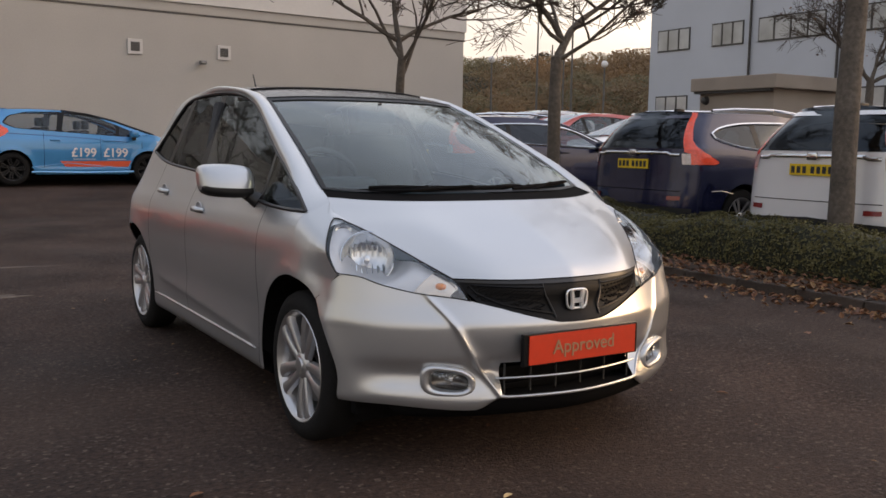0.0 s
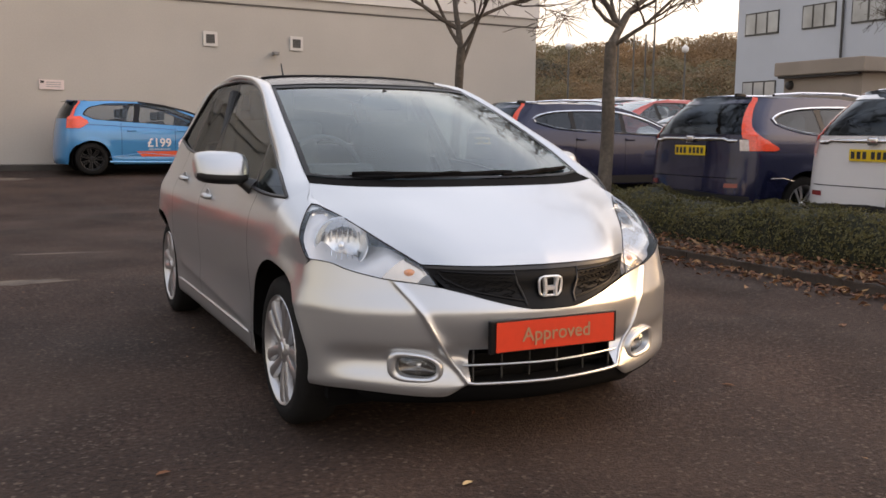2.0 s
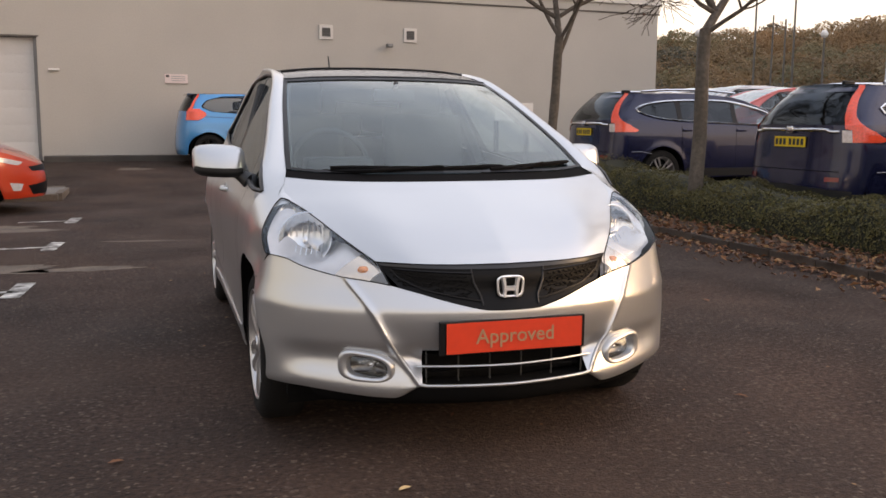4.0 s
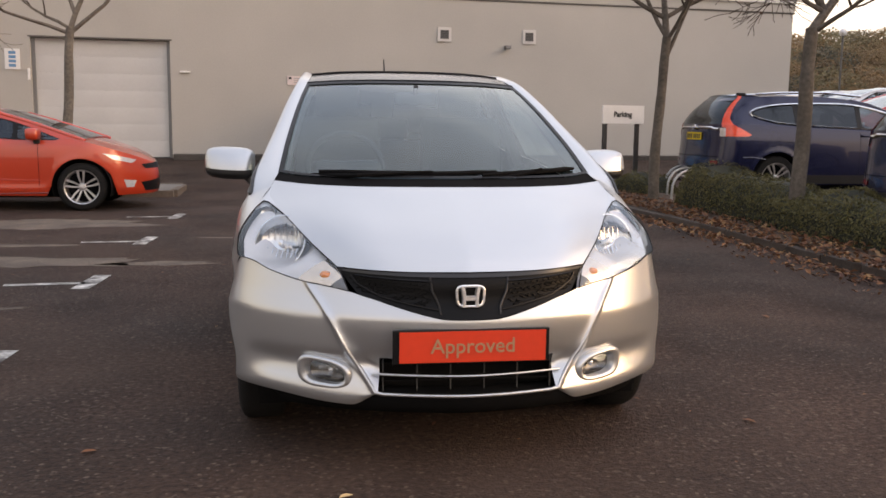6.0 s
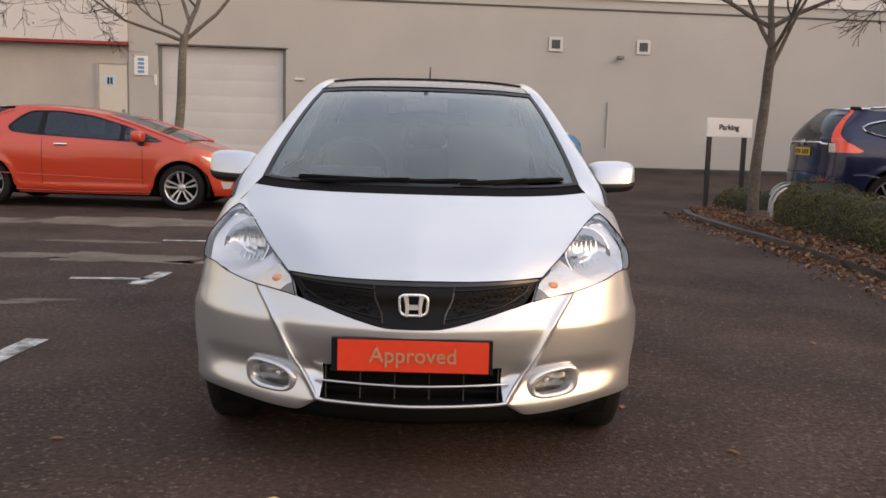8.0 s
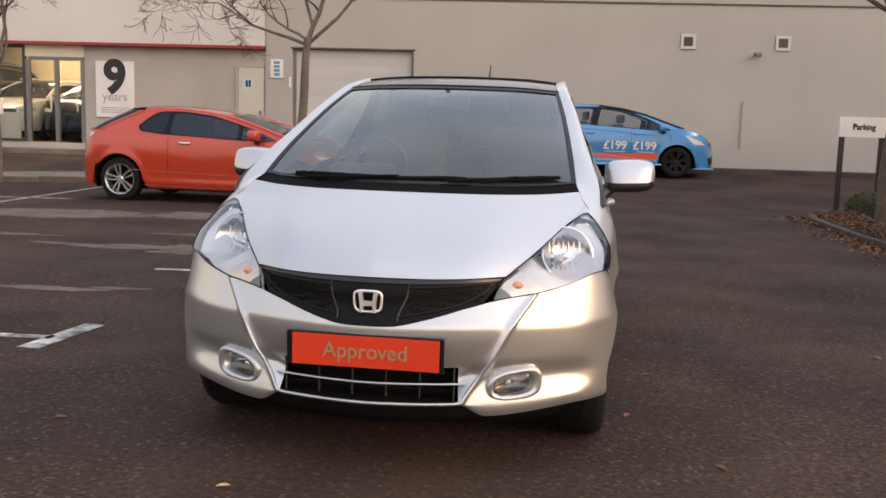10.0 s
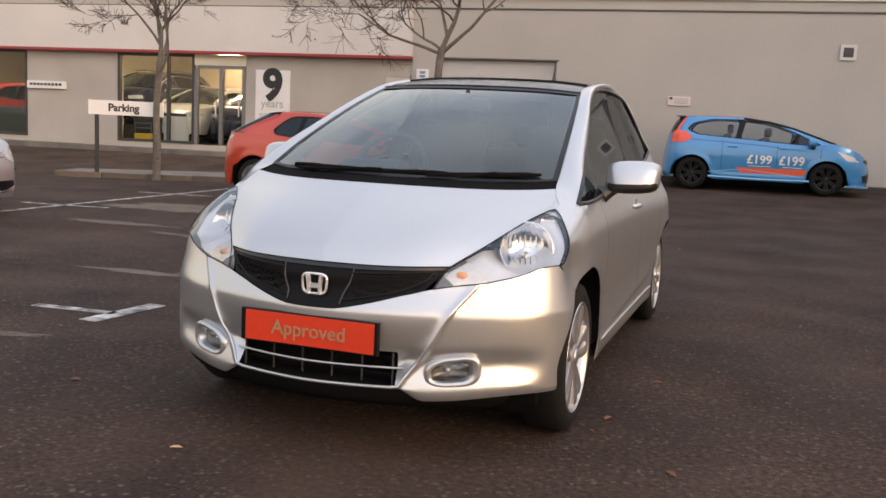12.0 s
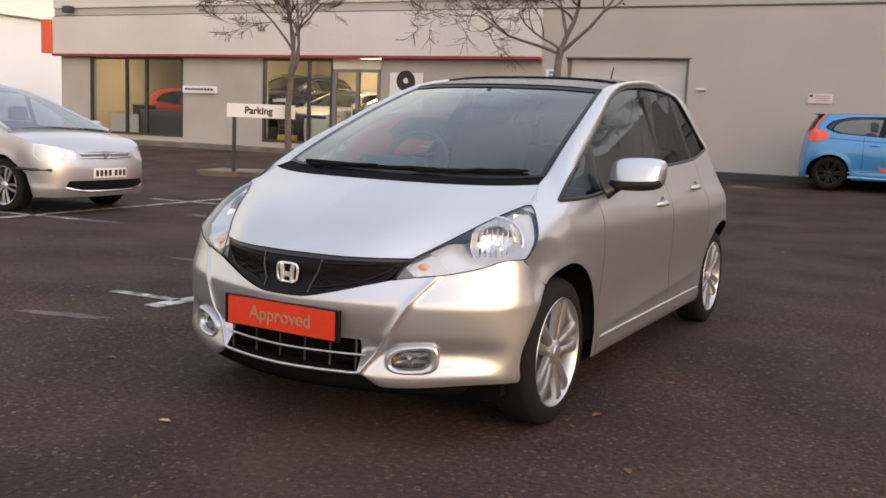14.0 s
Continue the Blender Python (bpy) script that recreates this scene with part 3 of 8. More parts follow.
# ---- the silver hatchback ----
ARCH, REAR = 0.37, 2.57     # wheel arch radius, rear axle behind the front one
BA, BB, BN, BY = 0.843, 0.465, 1.65, -0.30     # front plan: half width, depth, roundness, start of the corner
bump_in = soft_lut([(0.15, 0.08), (0.215, 0.03), (0.235, 0.010), (0.25, 0.002), (0.262, 0.0), (0.275, 0.001), (0.30, 0.008), (0.325, 0.017), (0.35, 0.024), (0.37, 0.0265), (0.385, 0.0235), (0.40, 0.0165), (0.415, 0.009), (0.43, 0.0045),
                    (0.46, 0.002), (0.50, 0.0005), (0.53, 0.0005), (0.543, 0.0015), (0.553, 0.0045), (0.58, 0.017), (0.62, 0.036), (0.64, 0.044), (0.70, 0.068), (0.76, 0.09), (0.85, 0.13)])
crease_x = lut([(0.262, 0.318), (0.285, 0.326), (0.31, 0.340), (0.343, 0.363), (0.39, 0.396), (0.433, 0.424), (0.48, 0.448), (0.533, 0.473), (0.58, 0.503), (0.627, 0.537), (0.7, 0.585)])


def plan(tau, ins):
    a, b = BA - ins, BB - ins
    if tau >= 1:
        return a, BY + (tau - 1) * 0.5
    f = tau * math.pi / 2
    return a * math.sin(f) ** (2 / BN), BY - b * math.cos(f) ** (2 / BN)


def tau_x(x, ins):
    return math.asin(min(1, (x / (BA - ins)) ** (BN / 2))) * 2 / math.pi


def tau_y(y, ins):
    if y >= BY:
        return 1 + (y - BY) / 0.5
    return math.acos(min(1, ((BY - y) / (BB - ins)) ** (BN / 2))) * 2 / math.pi


def bump_side(tau, z):
    """The bumper's upper part leans back less towards the wheels."""
    i = bump_in(z)
    f = smoothstep(0.50, 0.92, tau)
    if z > 0.53:
        return i * (1 - 0.5 * f)
    g = 0.95 * smoothstep(0.63, 0.82, tau) * smoothstep(0.235, 0.27, z)
    return i * (1 - g) + 0.002 * g


def bumper_pt(tau, z):
    ins = bump_side(tau, z)
    x, y = plan(tau, ins)
    d = x - crease_x(z)
    fade = smoothstep(0.255, 0.30, z) * (1 - smoothstep(0.63, 0.69, z))
    out = fade * 0.009 * math.exp(-abs(d / 0.0125) ** 1.8)
    out -= 0.018 * smoothstep(0.008, 0.055, -d) * (1 - smoothstep(0.36, 0.52, z))
    if y > -0.6:
        r = math.hypot(y, z - 0.30)
        out += 0.006 * math.exp(-((r - 0.37) / 0.045) ** 2) * smoothstep(0.22, 0.5, z) * smoothstep(0.6, 0.4, -y)
    # the chin's lower edge climbs towards the wheels
    rise = 0.022 * smoothstep(0.42, 0.74, x) * (1 - smoothstep(0.25, 0.37, z)) + max(0.0, 0.282 - z) * (1 - smoothstep(0.30, 0.41, x))
    return plan(tau, ins - out) + (z + rise,)


side_in = soft_lut([(0.17, 0.06), (0.195, 0.030), (0.215, 0.016), (0.24, 0.011), (0.30, 0.0105), (0.36, 0.012), (0.47, 0.010), (0.55, 0.003), (0.64, -0.003), (0.72, -0.003), (0.79, 0.003), (0.84, 0.016), (0.88, 0.035), (0.92, 0.055)])


def door_crease(y, z):
    """A soft fold low on the doors that climbs from the front wheel to the rear one."""
    zc = 0.325 + 0.075 * (y - 0.45) / 1.65
    d = z - zc
    a = 0.015 * smoothstep(0.42, 0.62, y) * (1 - smoothstep(1.95, 2.2, y))
    return a * (math.exp(d / 0.030) if d < 0 else math.exp(-d / 0.085)) - 0.35 * a


shoulder = soft_lut([(0.70, 0.846), (0.78, 0.838), (0.83, 0.828), (0.877, 0.81), (0.915, 0.777), (0.945, 0.73), (0.968, 0.683), (0.99, 0.63)])
RY, RB, RN = 2.60, 0.56, 2.2


def side_x(y, z):
    """The body side: half width at a place along the car and a height."""
    f = smoothstep(0.03, 0.24, -y)
    x = BA - side_in(min(z, 0.90)) * (1 - f) - max(side_in(min(z, 0.90)), min(bump_in(z) * (0.5 if z > 0.53 else 1), 0.032)) * f
    x += door_crease(y, z)
    if z > 0.90:
        x -= (z - 0.90) * 0.44
    if y < 0.16:
        x = min(x, shoulder(z + 0.35 * (0.02 - min(y, 0.02)))) * (1 - smoothstep(0.02, 0.16, y)) + x * smoothstep(0.02, 0.16, y)
    if y < BY:
        x *= (1 - min(1, (BY - y) / BB) ** BN) ** (1 / BN)
    if y > RY:
        x *= (1 - min(0.999, (y - RY) / RB) ** RN) ** (1 / RN)
    x += 0.014 * smoothstep(2.0, 2.6, y) * smoothstep(0.30, 0.55, z) * (1 - smoothstep(0.80, 1.0, z))
    for yc in (0.0, REAR):
        r = math.hypot(y - yc, z - 0.30)
        x += 0.006 * math.exp(-((r - 0.37) / 0.045) ** 2) * smoothstep(0.22, 0.5, z)
    return x


def arch_z(y):
    for yc in (0.0, REAR):
        if abs(y - yc) < ARCH:
            return 0.30 + math.sqrt(ARCH**2 - (y - yc) ** 2)
    return 0.0


belt = soft_lut([(0.0, 0.915), (0.24, 0.914), (0.48, 0.924), (1.0, 0.972), (1.41, 1.012), (2.1, 1.045), (2.35, 1.068), (2.6, 1.11), (3.2, 1.2)])
lamp_edge = soft_lut([(-0.345, 0.708), (-0.30, 0.742), (-0.235, 0.795), (-0.17, 0.852), (-0.12, 0.888), (-0.075, 0.916), (0.02, 0.973)])


def build_hero():
    car = tagged(new("hatchback_car"), "silver metallic five-door hatchback with an orange show plate", "car")
    P, K = M["silver_paint"], M["black_plastic"]
    mid = (0, 1.2, 0.5)

    # place of the fog lamps: middle, long axis, way out, short axis
    fc = Vector(bumper_pt(tau_x(0.505, 0.01), 0.340))
    ft = Vector((0.62, -0.78, 0.05)).normalized()

    def pod(u, w, d):
        """A place on the fog lamp: along the bumper, upwards, outwards."""
        x, y = plan(tau_x(fc.x + 0.80 * u, 0.013), 0.013)
        p = Vector((x, y, fc.z + w + 0.07 * u)) + ft * d
        return p

    def fog_hole(i, j):
        if j + 1 >= len(rows[0]) or i + 1 >= len(rows):
            return False
        c = (Vector(rows[i][j]) + Vector(rows[i + 1][j + 1])) / 2 - fc
        u = c.x / 0.80
        return abs(u / 0.092) ** 2.6 + abs((c.z - 0.07 * u) / 0.040) ** 2.6 < 1 and c.y < 0.15

    # front bumper, with the lower opening left free
    zs = [0.234, 0.245, 0.258, 0.271, 0.282] + list(np.linspace(0.282, 0.402, 14)[1:]) + list(np.linspace(0.402, 0.53, 15)[1:])
    top_z = soft_lut([(0, 0.545), (0.085, 0.546), (0.115, 0.550), (0.19, 0.567), (0.267, 0.588), (0.34, 0.611), (0.404, 0.636), (0.54, 0.664), (0.67, 0.688), (0.76, 0.706), (0.86, 0.716)])
    nin, nout = 10, 90

    def end_y(z):
        return -math.sqrt(max(0, ARCH**2 - (z - 0.30) ** 2)) if z < 0.605 else -0.208 - (z - 0.605) * 1.22

    def taus(z):
        ins = bump_in(z)
        te = tau_y(end_y(z), ins)
        cx = crease_x(z)
        near = [0.316 + (cx - 0.316) * (1 - (1 - k / 12) ** 2) for k in range(1, 13)] + [cx + 0.028 * (k / 8) ** 1.5 for k in range(1, 9)]
        tc = tau_x(near[-1], ins)
        return [tau_x(0.316 * k / nin, ins) for k in range(nin + 1)] + [tau_x(x, ins) for x in near] + [tc + (te - tc) * k / (nout - 20) for k in range(1, nout - 19)]
    rows = [[bumper_pt(t, z) for t in taus(z)] for z in zs]
    tops = [top_z(p[0]) for p in rows[-1]]
    for k in range(1, 13):
        r = []
        for j in range(nin + nout + 1):
            z = 0.53 + (tops[j] - 0.53) * k / 12
            r.append(bumper_pt(taus(z)[j], z))
        rows.append(r)
    hole = {i for i in range(len(zs) - 1) if 0.281 < zs[i] and zs[i + 1] < 0.403}
    under = set(range(min(hole)))
    part("front_bumper", outward(sheet(bmesh.new(), rows, lambda i, j: ((i in hole or i in under) and j < nin) or fog_hole(i, j), True), mid), P, car, smooth=50)
    top_row = rows[-1]
    # returns of the lower opening, near-black for the shade inside
    bm = bmesh.new()
    i0, i1 = min(hole), max(hole) + 1
    edge = rows[i0][:nin + 1] + [rows[i][nin] for i in range(i0 + 1, i1 + 1)] + rows[i1][:nin][::-1]
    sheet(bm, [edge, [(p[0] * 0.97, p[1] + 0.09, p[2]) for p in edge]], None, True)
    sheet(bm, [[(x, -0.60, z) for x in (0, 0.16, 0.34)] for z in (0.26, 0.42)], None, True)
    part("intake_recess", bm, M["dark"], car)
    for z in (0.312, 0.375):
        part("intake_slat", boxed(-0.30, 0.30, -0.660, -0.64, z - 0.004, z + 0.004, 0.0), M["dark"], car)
    for x in (-0.298, -0.179, -0.060, 0.060, 0.179, 0.298):
        part("intake_rib", boxed(x - 0.002, x + 0.002, -0.690, -0.682, 0.285, 0.40, 0.0), M["intake_grey"], car)
    bar = [plan(tau_x(x, 0.018), 0.018) + (0.347,) for x in np.linspace(0, 0.335, 9)]
    bar = [(-x, y, z) for x, y, z in bar[:0:-1]] + bar
    part("intake_bar", tube(bmesh.new(), bar, [0.003] + [0.0042] * (len(bar) - 2) + [0.003], 8), P, car, "thin bright bar across the intake")
    tr = [plan(tau_x(x, 0.0), 0.0) + (0.281,) for x in np.linspace(0, 0.30, 7)]
    for z, dx in ((0.285, 0.002), (0.30, 0.0), (0.325, 0.0), (0.35, 0.0), (0.38, 0.0), (0.42, 0.0), (0.46, 0.0), (0.50, 0.0), (0.54, 0.0)):
        ins = bump_in(z) - 0.0035
        tr.append(plan(tau_x(crease_x(z) + dx, ins), ins) + (z,))
    tr = [(-x, y, z) for x, y, z in tr[:0:-1]] + tr
    part("intake_trim", tube(bmesh.new(), tr, [0.006 if abs(p[0]) < 0.325 else float(np.interp(p[2], [0.30, 0.36, 0.46, 0.54], [0.007, 0.009, 0.008, 0.004])) for p in tr], 8), P, car, "silver lower intake trim", 60)
    # black lip below
    lip = [[plan(t * tau_y(-0.50, i), i) + (z,) for t in np.linspace(0, 1, 30)] for z, i in ((0.281, 0.010), (0.262, 0.014), (0.240, 0.026), (0.218, 0.040), (0.198, 0.070), (0.182, 0.12), (0.175, 0.18), (0.175, 0.4))]
    part("front_lip", outward(sheet(bmesh.new(), lip, None, True), (0, 0, 0.4)), M["cowl"], car, "unpainted black lower lip", 50)

    # grille
    gb = [top_row[j] for j in range(len(top_row)) if top_row[j][0] < 0.41]
    hood_front = [(0, -0.700, 0.703), (0.2, -0.679, 0.703), (0.33, -0.640, 0.705), (0.453, -0.556, 0.706)]
    gt = [(0, -0.690, 0.699), (0.2, -0.669, 0.699), (0.33, -0.630, 0.700), (0.448, -0.552, 0.700)]
    gb2 = [(p[0], p[1] + 0.012, p[2]) for p in gb]
    grows = coons(gb2, gt, [gb2[0], (0, -0.713, 0.60), (0, -0.712, 0.66), gt[0]], [gb2[-1], gt[-1]], 10, 24)
    part("grille", outward(sheet(bmesh.new(), grows, None, True), mid), M["grille_black"], car, "black plastic grille", 50)
    for sgn in (1, -1):
        bm = bmesh.new()
        for i in range(6):
            for j in range(12):
                s, t = 0.28 + i * 0.085, 0.33 + j * 0.052 + (i % 2) * 0.026
                t = min(t, 0.95)
                p = Vector(grows[int(s * 10)][int(t * 24)]) * (1 - (s * 10) % 1) + Vector(grows[int(s * 10) + 1][int(t * 24)]) * ((s * 10) % 1)
                q = Vector(grows[int(s * 10)][min(24, int(t * 24) + 1)])
                c = p.lerp(q, (t * 24) % 1)
                box(bm, -0.009, 0.009, -0.003, 0.004, -0.002, 0.002, m=pose(sgn * c.x, c.y - 0.001, c.z, 0, (18 if i % 2 else -18) * sgn, sgn * 25))
        tagged(part("grille_mesh", bm, M["grille_black"], car), kind="stuff")
    for sgn in (1, -1):
        fr = [grows[8][k] for k in range(7, 23)] + [grows[5][22], grows[3][20]] + [grows[2][k] for k in range(18, 5, -1)]
        part("grille_surround", tube(bmesh.new(), [(sgn * p[0], p[1] - 0.003, p[2]) for p in fr], 0.004, 6), M["gloss_black"], car)
        edge = [(sgn * p[0], p[1] - 0.003, p[2]) for p in (grows[9][7], grows[6][7], grows[3][6], grows[1][6])]
        part("grille_ridge", tube(bmesh.new(), edge, [0.003, 0.0042, 0.0042, 0.003], 6), M["ridge_black"], car, "raised edge of the centre panel", 60)
    tip_rows = coons(*[[(p[0], p[1] - 0.001, p[2]) for p in r] for r in (grows[9], grows[10], (grows[9][0], grows[10][0]), (grows[9][-1], grows[10][-1]))], 2, 24)
    part("grille_top_strip", outward(sheet(bmesh.new(), [[(p[0], p[1] - 0.004, p[2]) for p in r] for r in tip_rows], None, True), mid), M["ridge_black"], car, "satin black strip along the grille top", 60)
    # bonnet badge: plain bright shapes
    ring = []
    for a in np.linspace(0, 2 * math.pi, 41):
        c, q = math.cos(a), math.sin(a)
        z = 0.0355 * math.copysign(abs(q) ** 0.48, q)
        ring.append(((0.0475 + 0.07 * z) * math.copysign(abs(c) ** 0.48, c), -0.724, 0.623 + z))
    badge = part("badge", tube(bmesh.new(), ring, 0.0048, 8), M["badge_silver"], car, "bright rounded square badge", 60)
    part("badge_back", boxed(-0.044, 0.044, -0.722, -0.714, 0.592, 0.654, 0.003), M["grille_black"], badge)
    for sgn in (1, -1):
        bm = bmesh.new()
        leg = [(0.0200, 0.0375, 0.660), (0.0165, 0.0330, 0.640), (0.0150, 0.0300, 0.622), (0.0150, 0.0290, 0.605), (0.0165, 0.0305, 0.587)]
        sheet(bm, [[(sgn * a, -0.722, z), (sgn * (a + 0.003), -0.734, z - 0.002), (sgn * (b - 0.003), -0.734, z - 0.002), (sgn * b, -0.722, z)] for a, b, z in leg])
        part("badge_bar", outward(bm, (0, -0.6, 0.623)), M["badge_silver"], badge, smooth=30)
    bm = bmesh.new()
    sheet(bm, [[(x, -0.722, 0.606), (x, -0.730, 0.609), (x, -0.730, 0.622), (x, -0.722, 0.625)] for x in (-0.017, -0.008, 0, 0.008, 0.017)])
    part("badge_bar", outward(bm, (0, -0.6, 0.615)), M["badge_silver"], badge, smooth=30)

    # bonnet
    hood_edge = [(0.453, -0.556, 0.706), (0.535, -0.435, 0.770), (0.60, -0.315, 0.826), (0.66, -0.185, 0.878), (0.698, -0.078, 0.918), (0.683, 0.015, 0.972)]
    hood_back = [(0, -0.20, 0.960), (0.2, -0.19, 0.960), (0.38, -0.15, 0.960), (0.55, -0.07, 0.963), (0.683, 0.015, 0.972)]
    hood_mid = [(0, -0.700, 0.703), (0, -0.668, 0.742), (0, -0.60, 0.785), (0, -0.50, 0.838), (0, -0.35, 0.902), (0, -0.20, 0.960)]

    def crown(s, t):
        return np.array((0, 0, 0.010 * math.sin(math.pi * s) * math.exp(-((t - 0.62) / 0.2) ** 2)))
    hrows = coons(hood_front, hood_back, hood_mid, hood_edge, 28, 28, crown)
    part("bonnet", outward(sheet(bmesh.new(), hrows, None, True), (0, 0, 0.2)), P, car, smooth=60)
    # black strip for the shade under the bonnet's front edge
    part("bonnet_edge_shadow", outward(sheet(bmesh.new(), [[(p[0] * 0.995, p[1] + 0.006, p[2] - 0.004) for p in r] for r in (hrows[0], [(q[0], q[1] + 0.03, q[2] - 0.02) for q in hrows[0]])], None, True), mid), M["dark"], car)

    # screen, cowl and roof
    cowl_a = [(p[0], p[1] + 0.002, p[2] - 0.012) for p in hood_back]
    cowl_b = [(0, -0.10, 0.985), (0.2, -0.09, 0.986), (0.38, -0.05, 0.986), (0.55, 0.03, 0.988), (0.668, 0.11, 0.998)]
    part("cowl", outward(sheet(bmesh.new(), coons(cowl_a, cowl_b, [cowl_a[0], cowl_b[0]], [cowl_a[-1], cowl_b[-1]], 3, 20), None, True), (0, 0, 0.2)), M["cowl"], car, "black plastic cowl below the screen", 40)
    ws_top = [(0, 0.985, 1.428), (0.2, 0.995, 1.427), (0.38, 1.025, 1.423), (0.54, 1.075, 1.413)]
    ws_side = [cowl_b[-1], (0.640, 0.36, 1.122), (0.600, 0.68, 1.262), (0.568, 0.90, 1.350), ws_top[-1]]
    ws_mid = [cowl_b[0], (0, 0.20, 1.125), (0, 0.52, 1.268), (0, 0.78, 1.365), ws_top[0]]
    wrows = coons(cowl_b, ws_top, ws_mid, ws_side, 24, 20)
    wso = part("windscreen", outward(sheet(bmesh.new(), wrows, None, True), (0, 1.5, 0.6)), M["screen_glass"], car, "tinted windscreen glass", 60)
    wso.visible_shadow = False
    bm = bmesh.new()
    brd = [[Vector(p) for p in (r[-1], Vector(r[-1]).lerp(Vector(r[0]), 0.030))] for r in wrows]
    sheet(bm, [[(q.x, q.y - 0.004, q.z + 0.004) for q in r] for r in brd], None, True)
    k = len(wrows) - 1
    sheet(bm, [[(p[0], p[1] - 0.003, p[2] + 0.004) for p in wrows[k]], [(p[0], p[1] - 0.003, p[2] + 0.004) for p in wrows[k - 1]]], None, True)
    low = [[Vector(p).lerp(Vector(q), f) + Vector((0, -0.003, 0.004)) for p, q in zip(wrows[0], wrows[1])] for f in (0, 0.2, 0.4)]
    sheet(bm, [[tuple(p) for p in r] for r in low], None, True)
    part("screen_border", outward(bm, (0, 1.5, 0.6)), M["gloss_black"], car)
    rail_in = [ws_top[-1], (0.522, 1.25, 1.452), (0.508, 1.50, 1.484), (0.50, 1.8, 1.495), (0.499, 2.2, 1.486), (0.505, 2.44, 1.464), (0.535, 2.62, 1.405)]
    roof_mid = [ws_top[0], (0, 1.25, 1.480), (0, 1.6, 1.512), (0, 2.0, 1.525), (0, 2.4, 1.518), (0, 2.65, 1.495), (0, 2.80, 1.455)]
    roof_rows = coons([(p[0], p[1], p[2] + 0.002) for p in ws_top], [roof_mid[-1], (0.2, 2.79, 1.450), (0.4, 2.72, 1.435), rail_in[-1]], [(0, p[1], p[2] + 0.002) for p in roof_mid], rail_in, 26, 16)
    part("roof", outward(sheet(bmesh.new(), roof_rows, None, True), (0, 1.9, 0.6)), M["roof_glass"], car, "black glass roof panel", 60)
    part("roof_front_strip", tube(bmesh.new(), [(-p[0], p[1], p[2] + 0.002) for p in roof_rows[0][:0:-1]] + [(p[0], p[1], p[2] + 0.002) for p in roof_rows[0]], 0.007, 6), M["gloss_black"], car)
    part("roof_cross_strip", tube(bmesh.new(), [(-p[0], p[1], p[2] + 0.004) for p in roof_rows[5][:0:-1]] + [(p[0], p[1], p[2] + 0.004) for p in roof_rows[5]], 0.006, 6), M["gloss_black"], car)
    # tailgate, unseen side closed
    tg = coons([roof_mid[-1], rail_in[-1]], [(0, 3.08, 0.3), (0.70, 3.0, 0.3)], [roof_mid[-1], (0, 3.08, 1.1), (0, 3.12, 0.8), (0, 3.08, 0.3)], [rail_in[-1], (0.655, 2.74, 1.12), (0.72, 2.97, 0.8), (0.70, 3.0, 0.3)], 10, 8)
    part("tailgate", outward(sheet(bmesh.new(), tg, None, True), mid), P, car, smooth=60)
    part("rear_screen", outward(sheet(bmesh.new(), [[(p[0] * 0.86, p[1] + 0.006, p[2]) for p in r] for r in tg[1:4]], None, True), mid), M["side_glass"], car)
    # antenna
    part("antenna", tube(bmesh.new(), [(0, 2.66, 1.50), (0, 2.69, 1.53), (0, 2.76, 1.66)], [0.018, 0.007, 0.004], 6), K, car)

    for s in (1, -1):
        # body side panels
        def panel(name, ys, zb, zt, nz, material=P, inset=0.0, label=""):
            rws = []
            for y in ys:
                a, b = zb(y), zt(y)
                rws.append([(s * (side_x(y, z) - inset), y, z) for z in np.linspace(a, b, nz + 1)])
            return part(name, outward(sheet(bmesh.new(), rws), mid), material, car, label, 55)

        def span(a, b, step=0.028):
            ys = set(np.linspace(a, b, max(2, int((b - a) / step)) + 1))
            for yc in (0.0, REAR):
                for k in range(-9, 10):
                    y = yc + ARCH * math.sin(math.radians(k * 10)) * 0.9999
                    if a < y < b:
                        ys.add(y)
            return sorted(ys)
        low = lambda y: max(0.2925, arch_z(y))
        seam = lambda y: max(arch_z(y), 0.605 + (-0.208 - y) / 1.22) if y < -0.18 else arch_z(y)
        panel("front_wing", span(-0.345, 0.02), seam, lamp_edge, 26)
        panel("front_wing", span(0.02, 0.404), lambda y: max(0.205, arch_z(y)), belt, 50)
        panel("front_door", span(0.408, 1.50), low, lambda y: belt(y) - 0.004, 60)
        panel("rear_door", span(1.504, 2.235), low, lambda y: belt(y) - 0.004, 60)
        panel("rear_quarter", span(2.239, 3.14), lambda y: max(0.25 if y > REAR else 0.294, arch_z(y)), lambda y: belt(y) if y < 2.6 else belt(2.6) + (y - 2.6) * 0.1, 44)
        panel("sill", span(0.408, 2.19), lambda y: 0.195, lambda y: 0.291, 10)
        part("sill_edge", tube(bmesh.new(), [(s * (side_x(y, 0.289) + 0.002), y, 0.286) for y in np.linspace(0.45, 2.17, 30)], [0.003] + [0.0075] * 28 + [0.003], 8), P, car, smooth=60)
        # black sheet behind the panels stands in for the shade in the gaps
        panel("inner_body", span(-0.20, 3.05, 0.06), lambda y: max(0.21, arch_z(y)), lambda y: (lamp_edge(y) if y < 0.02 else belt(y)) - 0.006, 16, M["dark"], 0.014)
